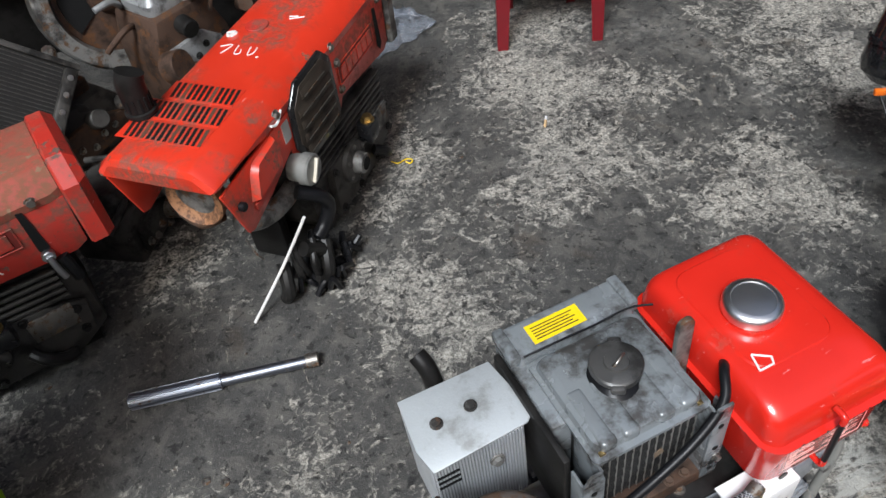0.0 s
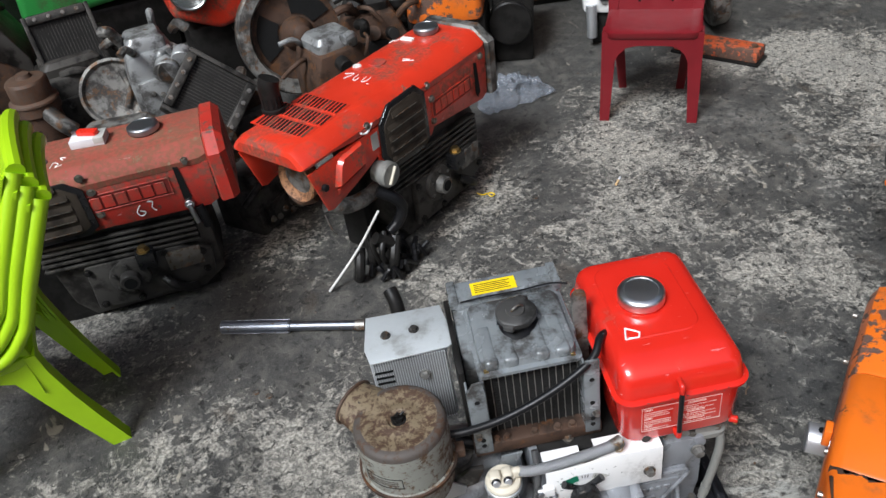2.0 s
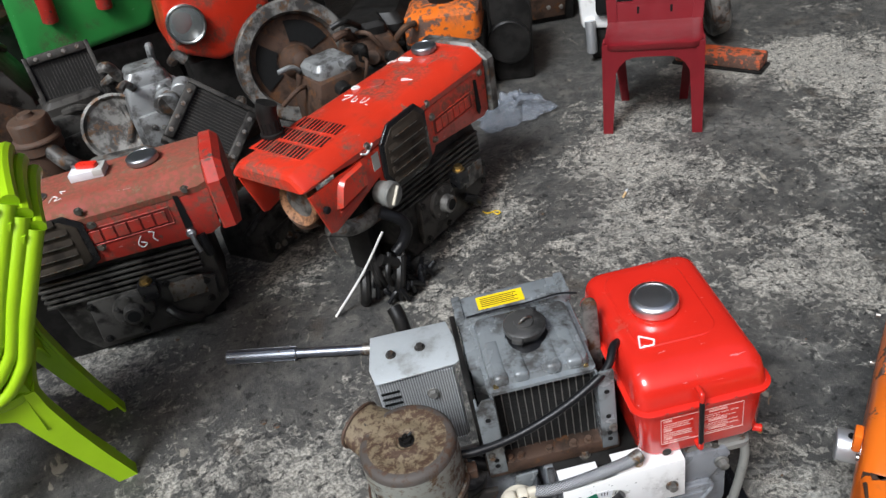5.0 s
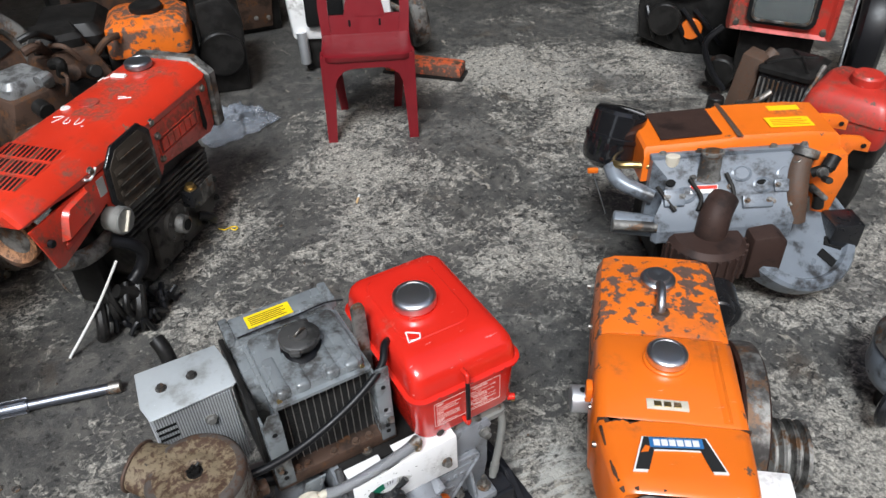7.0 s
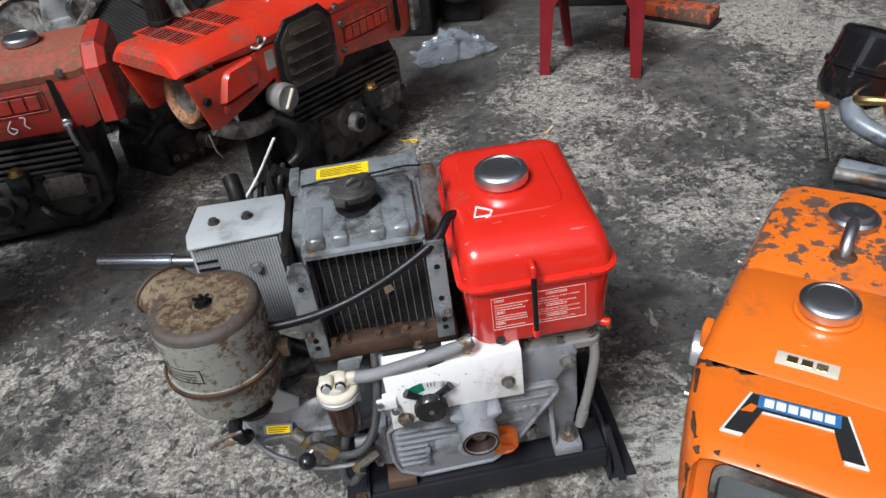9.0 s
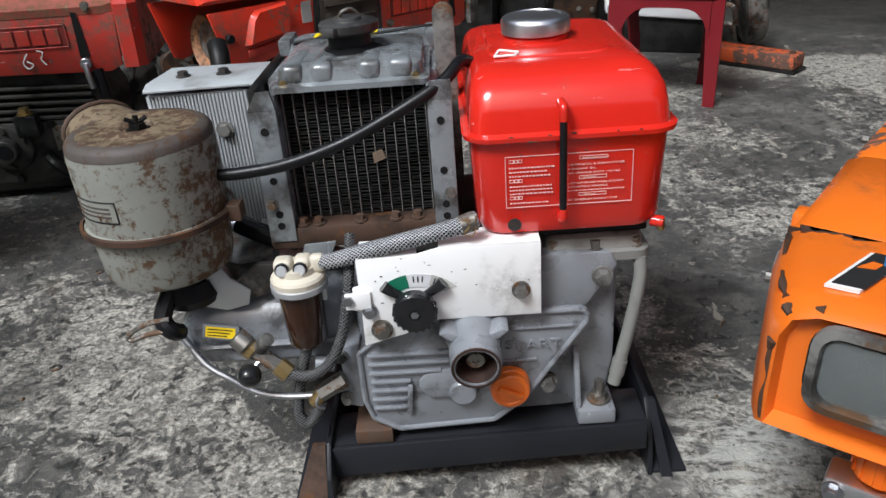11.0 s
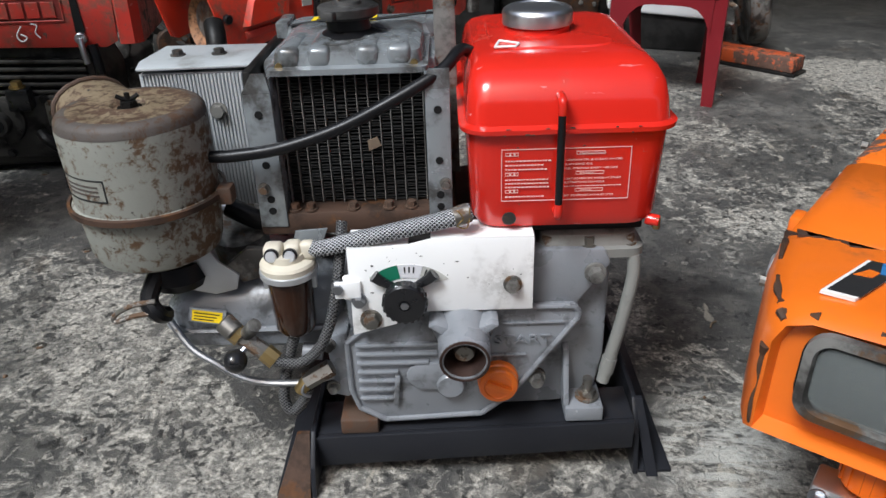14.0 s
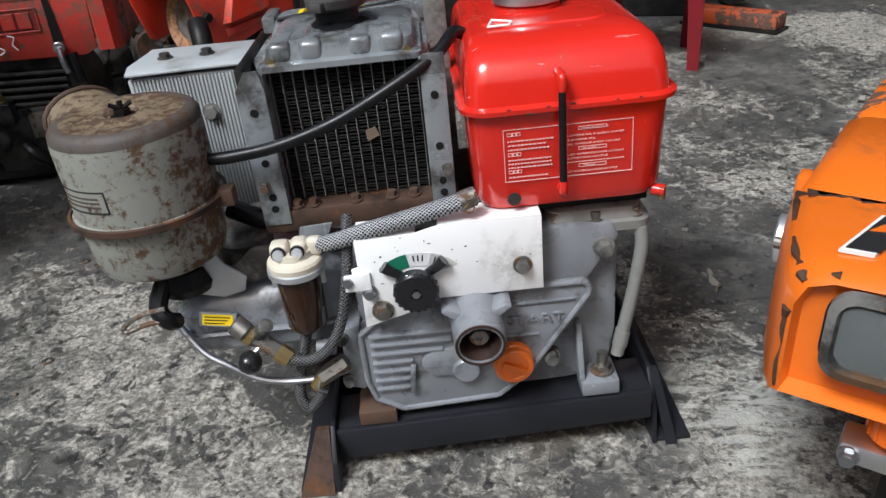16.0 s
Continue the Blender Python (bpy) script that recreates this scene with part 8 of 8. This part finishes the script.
def orange_top_engine():
    t = thing("diesel_engine", pose(0.08, 2.20, 0, 0, 0, -8), "old engine with an orange tank and a black cap", "engine")
    Mesh().box(-0.16, 0.15, -0.12, 0.16, 0.0, 0.27, b=0.01).done("crankcase", BLACKENED, t)
    Mesh().loft([rrect(-0.15, 0.14, -0.15, 0.12, 0.26, 0.03), rrect(-0.155, 0.145, -0.155, 0.125, 0.28, 0.035), rrect(-0.15, 0.14, -0.145, 0.12, 0.36, 0.035), rrect(-0.12, 0.11, -0.11, 0.09, 0.385, 0.04)]).done("fuel_tank", ORANGE_RUST, t, "oily orange fuel tank", angle=45)
    Mesh().lathe([(0.055, 0.38), (0.06, 0.39), (0.06, 0.405), (0.05, 0.41), (0.0005, 0.412)], 32, Matrix.Translation((0.0, -0.01, 0))).done("filler_cap", BLACKENED, t, "black round cap")
    b = thing("diesel_engine", pose(-0.20, 2.32, 0, 0, 0, -8), "black square-topped engine beside the orange tank", "engine")
    Mesh().box(-0.12, 0.12, -0.14, 0.14, 0.0, 0.30, b=0.012).done("crankcase", BLACKENED, b)
    Mesh().loft([rrect(-0.13, 0.13, -0.15, 0.15, 0.30, 0.03), rrect(-0.13, 0.13, -0.15, 0.15, 0.33, 0.03), rrect(-0.10, 0.10, -0.12, 0.12, 0.37, 0.03)]).done("tank", BLACKENED, b)
    for k in range(5):
        Mesh().box(-0.125, 0.125, -0.158, -0.1405, 0.06 + k * 0.045, 0.075 + k * 0.045, b=0.003).done("fin", BLACKENED, b)


orange_top_engine()


def red_hood_back():
    t = thing("tiller", pose(-0.86, 2.28, 0, 0, 0, 24), "red tiller hood with a round headlamp behind the heap", "tiller")
    Mesh().prism([(-0.20, 0.36), (-0.15, 0.72), (0.22, 0.74), (0.24, 0.42), (0.16, 0.30), (-0.02, 0.27)], -0.04, 0.36, b=0.03, seg=3).done("hood", RED_BONNET, t, "bright red hood", angle=40)
    m = Matrix.Translation((-0.11, -0.045, 0.46)) @ Vector((-0.15, -1, 0.1)).to_track_quat("Z", "Y").to_matrix().to_4x4()
    lm = Mesh().lathe([(0.075, -0.01), (0.078, 0.012), (0.072, 0.018), (0.066, 0.012), (0.04, -0.006), (0.0005, -0.012)], 36, m).done("headlamp", REFLECTOR, t, "round chrome headlamp")
    Mesh().lathe([(0.068, 0.012), (0.05, 0.022), (0.0005, 0.028)], 36, m).done("lens", LENS, lm)
    for p in ((0.10, 0.34), (0.19, 0.44), (-0.16, 0.40)):
        bolt(t, (p[0], -0.04, p[1]), (0, -1, 0), 0.010, 0.008, OLD_STEEL)
    Mesh().box(-0.15, 0.15, 0.02, 0.3, 0.0, 0.28, b=0.01).done("engine_block", BLACKENED, t)
    g = thing("tractor", pose(-1.55, 2.75, 0, 0, 0, 20), "green tractor body with red fittings behind the heap", "tractor")
    Mesh().prism([(-0.35, 0.25), (-0.30, 0.75), (0.30, 0.80), (0.34, 0.45), (0.25, 0.30)], -0.05, 0.5, b=0.04, seg=3).done("green_panel", GREEN_PAINT, g, "green sheet panel")
    for x in (-0.16, 0.08):
        Mesh().tube([(x, -0.07, 0.70), (x + 0.01, -0.09, 0.55), (x, -0.08, 0.45)], 0.035, 12).done("red_fitting", RED_OLD, g, "dull red fitting")
    Mesh().box(-0.3, 0.3, 0.0, 0.4, 0.0, 0.26, b=0.02).done("chassis", BLACKENED, g)
    Mesh().cyl((0.36, -0.02, 0.36), (0.46, -0.02, 0.36), 0.34, n=44, bev=0.02).done("tyre", RUBBER, g, "black rubber tyre")


red_hood_back()


def white_engine_back():
    t = thing("engine", pose(0.88, 2.28, 0, 0, 0, -12), "engine with a white cover and a black knob behind the chair", "engine")
    Mesh().prism([(-0.24, 0.14), (-0.26, 0.40), (-0.10, 0.46), (0.16, 0.45), (0.20, 0.12)], -0.08, 0.18, b=0.02).done("white_cover", WHITE_PAINT, t, "dirty white sheet cover")
    Mesh().box(-0.20, 0.18, -0.06, 0.16, 0.0, 0.15, b=0.01).done("engine_block", BLACKENED, t)
    Mesh().box(-0.18, -0.02, -0.10, -0.081, 0.20, 0.38, b=0.02).done("black_window", SLOT, t)
    Mesh().tube([(-0.205, -0.09, 0.18), (-0.20, -0.10, 0.10), (-0.20, -0.095, 0.05)], 0.022, 12).done("alloy_leg", ALU, t)
    k = Mesh().cyl((0.10, -0.08, 0.30), (0.10, -0.13, 0.31), 0.026, n=20, bev=0.004).done("knob", BLACK_PLASTIC, t, "black knob with an orange top")
    Mesh().cyl((0.10, -0.13, 0.31), (0.10, -0.145, 0.312), 0.020, n=20, bev=0.003).done("knob_top", ORANGE, k)
    w = Mesh().lathe([(0.10, -0.03), (0.17, -0.03), (0.18, -0.02), (0.18, 0.03), (0.17, 0.04), (0.11, 0.04), (0.05, 0.02), (0.0005, 0.02)], 44, Matrix.Translation((0.27, 0.06, 0.20)) @ pose(0, 0, 0, 0, 78, 10)).done("side_wheel", GREY_DIRTY, t, "grey iron wheel")
    for k in range(4):
        Mesh().tube([(0.18, -0.06, 0.1 + 0.08 * k), (0.22, -0.10, 0.12 + 0.06 * k), (0.24, -0.06, 0.06 + 0.05 * k)], 0.010, 8).done("rod", OLD_STEEL, t)


white_engine_back()


def chain_heap():
    me = Mesh()
    r = random.Random(9)
    for k in range(150):
        c = Vector((-1.62 + r.uniform(-0.28, 0.25), 1.50 + r.uniform(-0.18, 0.2), 0.015 + 0.10 * r.random()))
        q = Euler((r.uniform(0, 3), r.uniform(0, 3), r.uniform(0, 6))).to_matrix().to_4x4()
        m = Matrix.Translation(c) @ q
        pts = [m @ Vector((0.030 * math.cos(a), 0.018 * math.sin(a), 0)) for a in np.linspace(0, 2 * math.pi, 11)]
        me.tube(pts, 0.006, 6, 1)
    tagged(me.done("chain_heap", BROWN_IRON), "heap of rusty brown chain links on the floor", "chain", kind="stuff")


chain_heap()


def dark_stack():
    """Engines further back in the dark of the shed."""
    r = random.Random(17)
    base = scrap_engine(pose(-0.1, 3.0, 0.0, 0, 0, 8), "dark engine standing in the back of the shed", 31, (BLACKENED, BROWN_IRON, GREY_DIRTY), (0.42, 0.34, 0.42))
    for k, (x, y) in enumerate(((0.48, 2.95), (-0.75, 3.05), (-1.4, 3.2), (-2.1, 2.9), (0.42, 3.5))):
        copy_thing(base, pose(x, y, 0, 0, 0, r.uniform(-30, 30)))
    d = thing("diesel_engine", pose(0.33, 2.28, 0, 0, 0, -6), "black engine in the shade behind the red bonnet", "engine")
    Mesh().prism([(-0.07, 0.0), (0.09, 0.0), (0.10, 0.30), (0.05, 0.40), (-0.07, 0.38)], -0.10, 0.2, b=0.015).done("crankcase", BLACKENED, d)
    Mesh().cyl((0.0, -0.10, 0.18), (0.0, -0.14, 0.18), 0.09, n=32, bev=0.006).done("pulley", BLACKENED, d)


dark_stack()
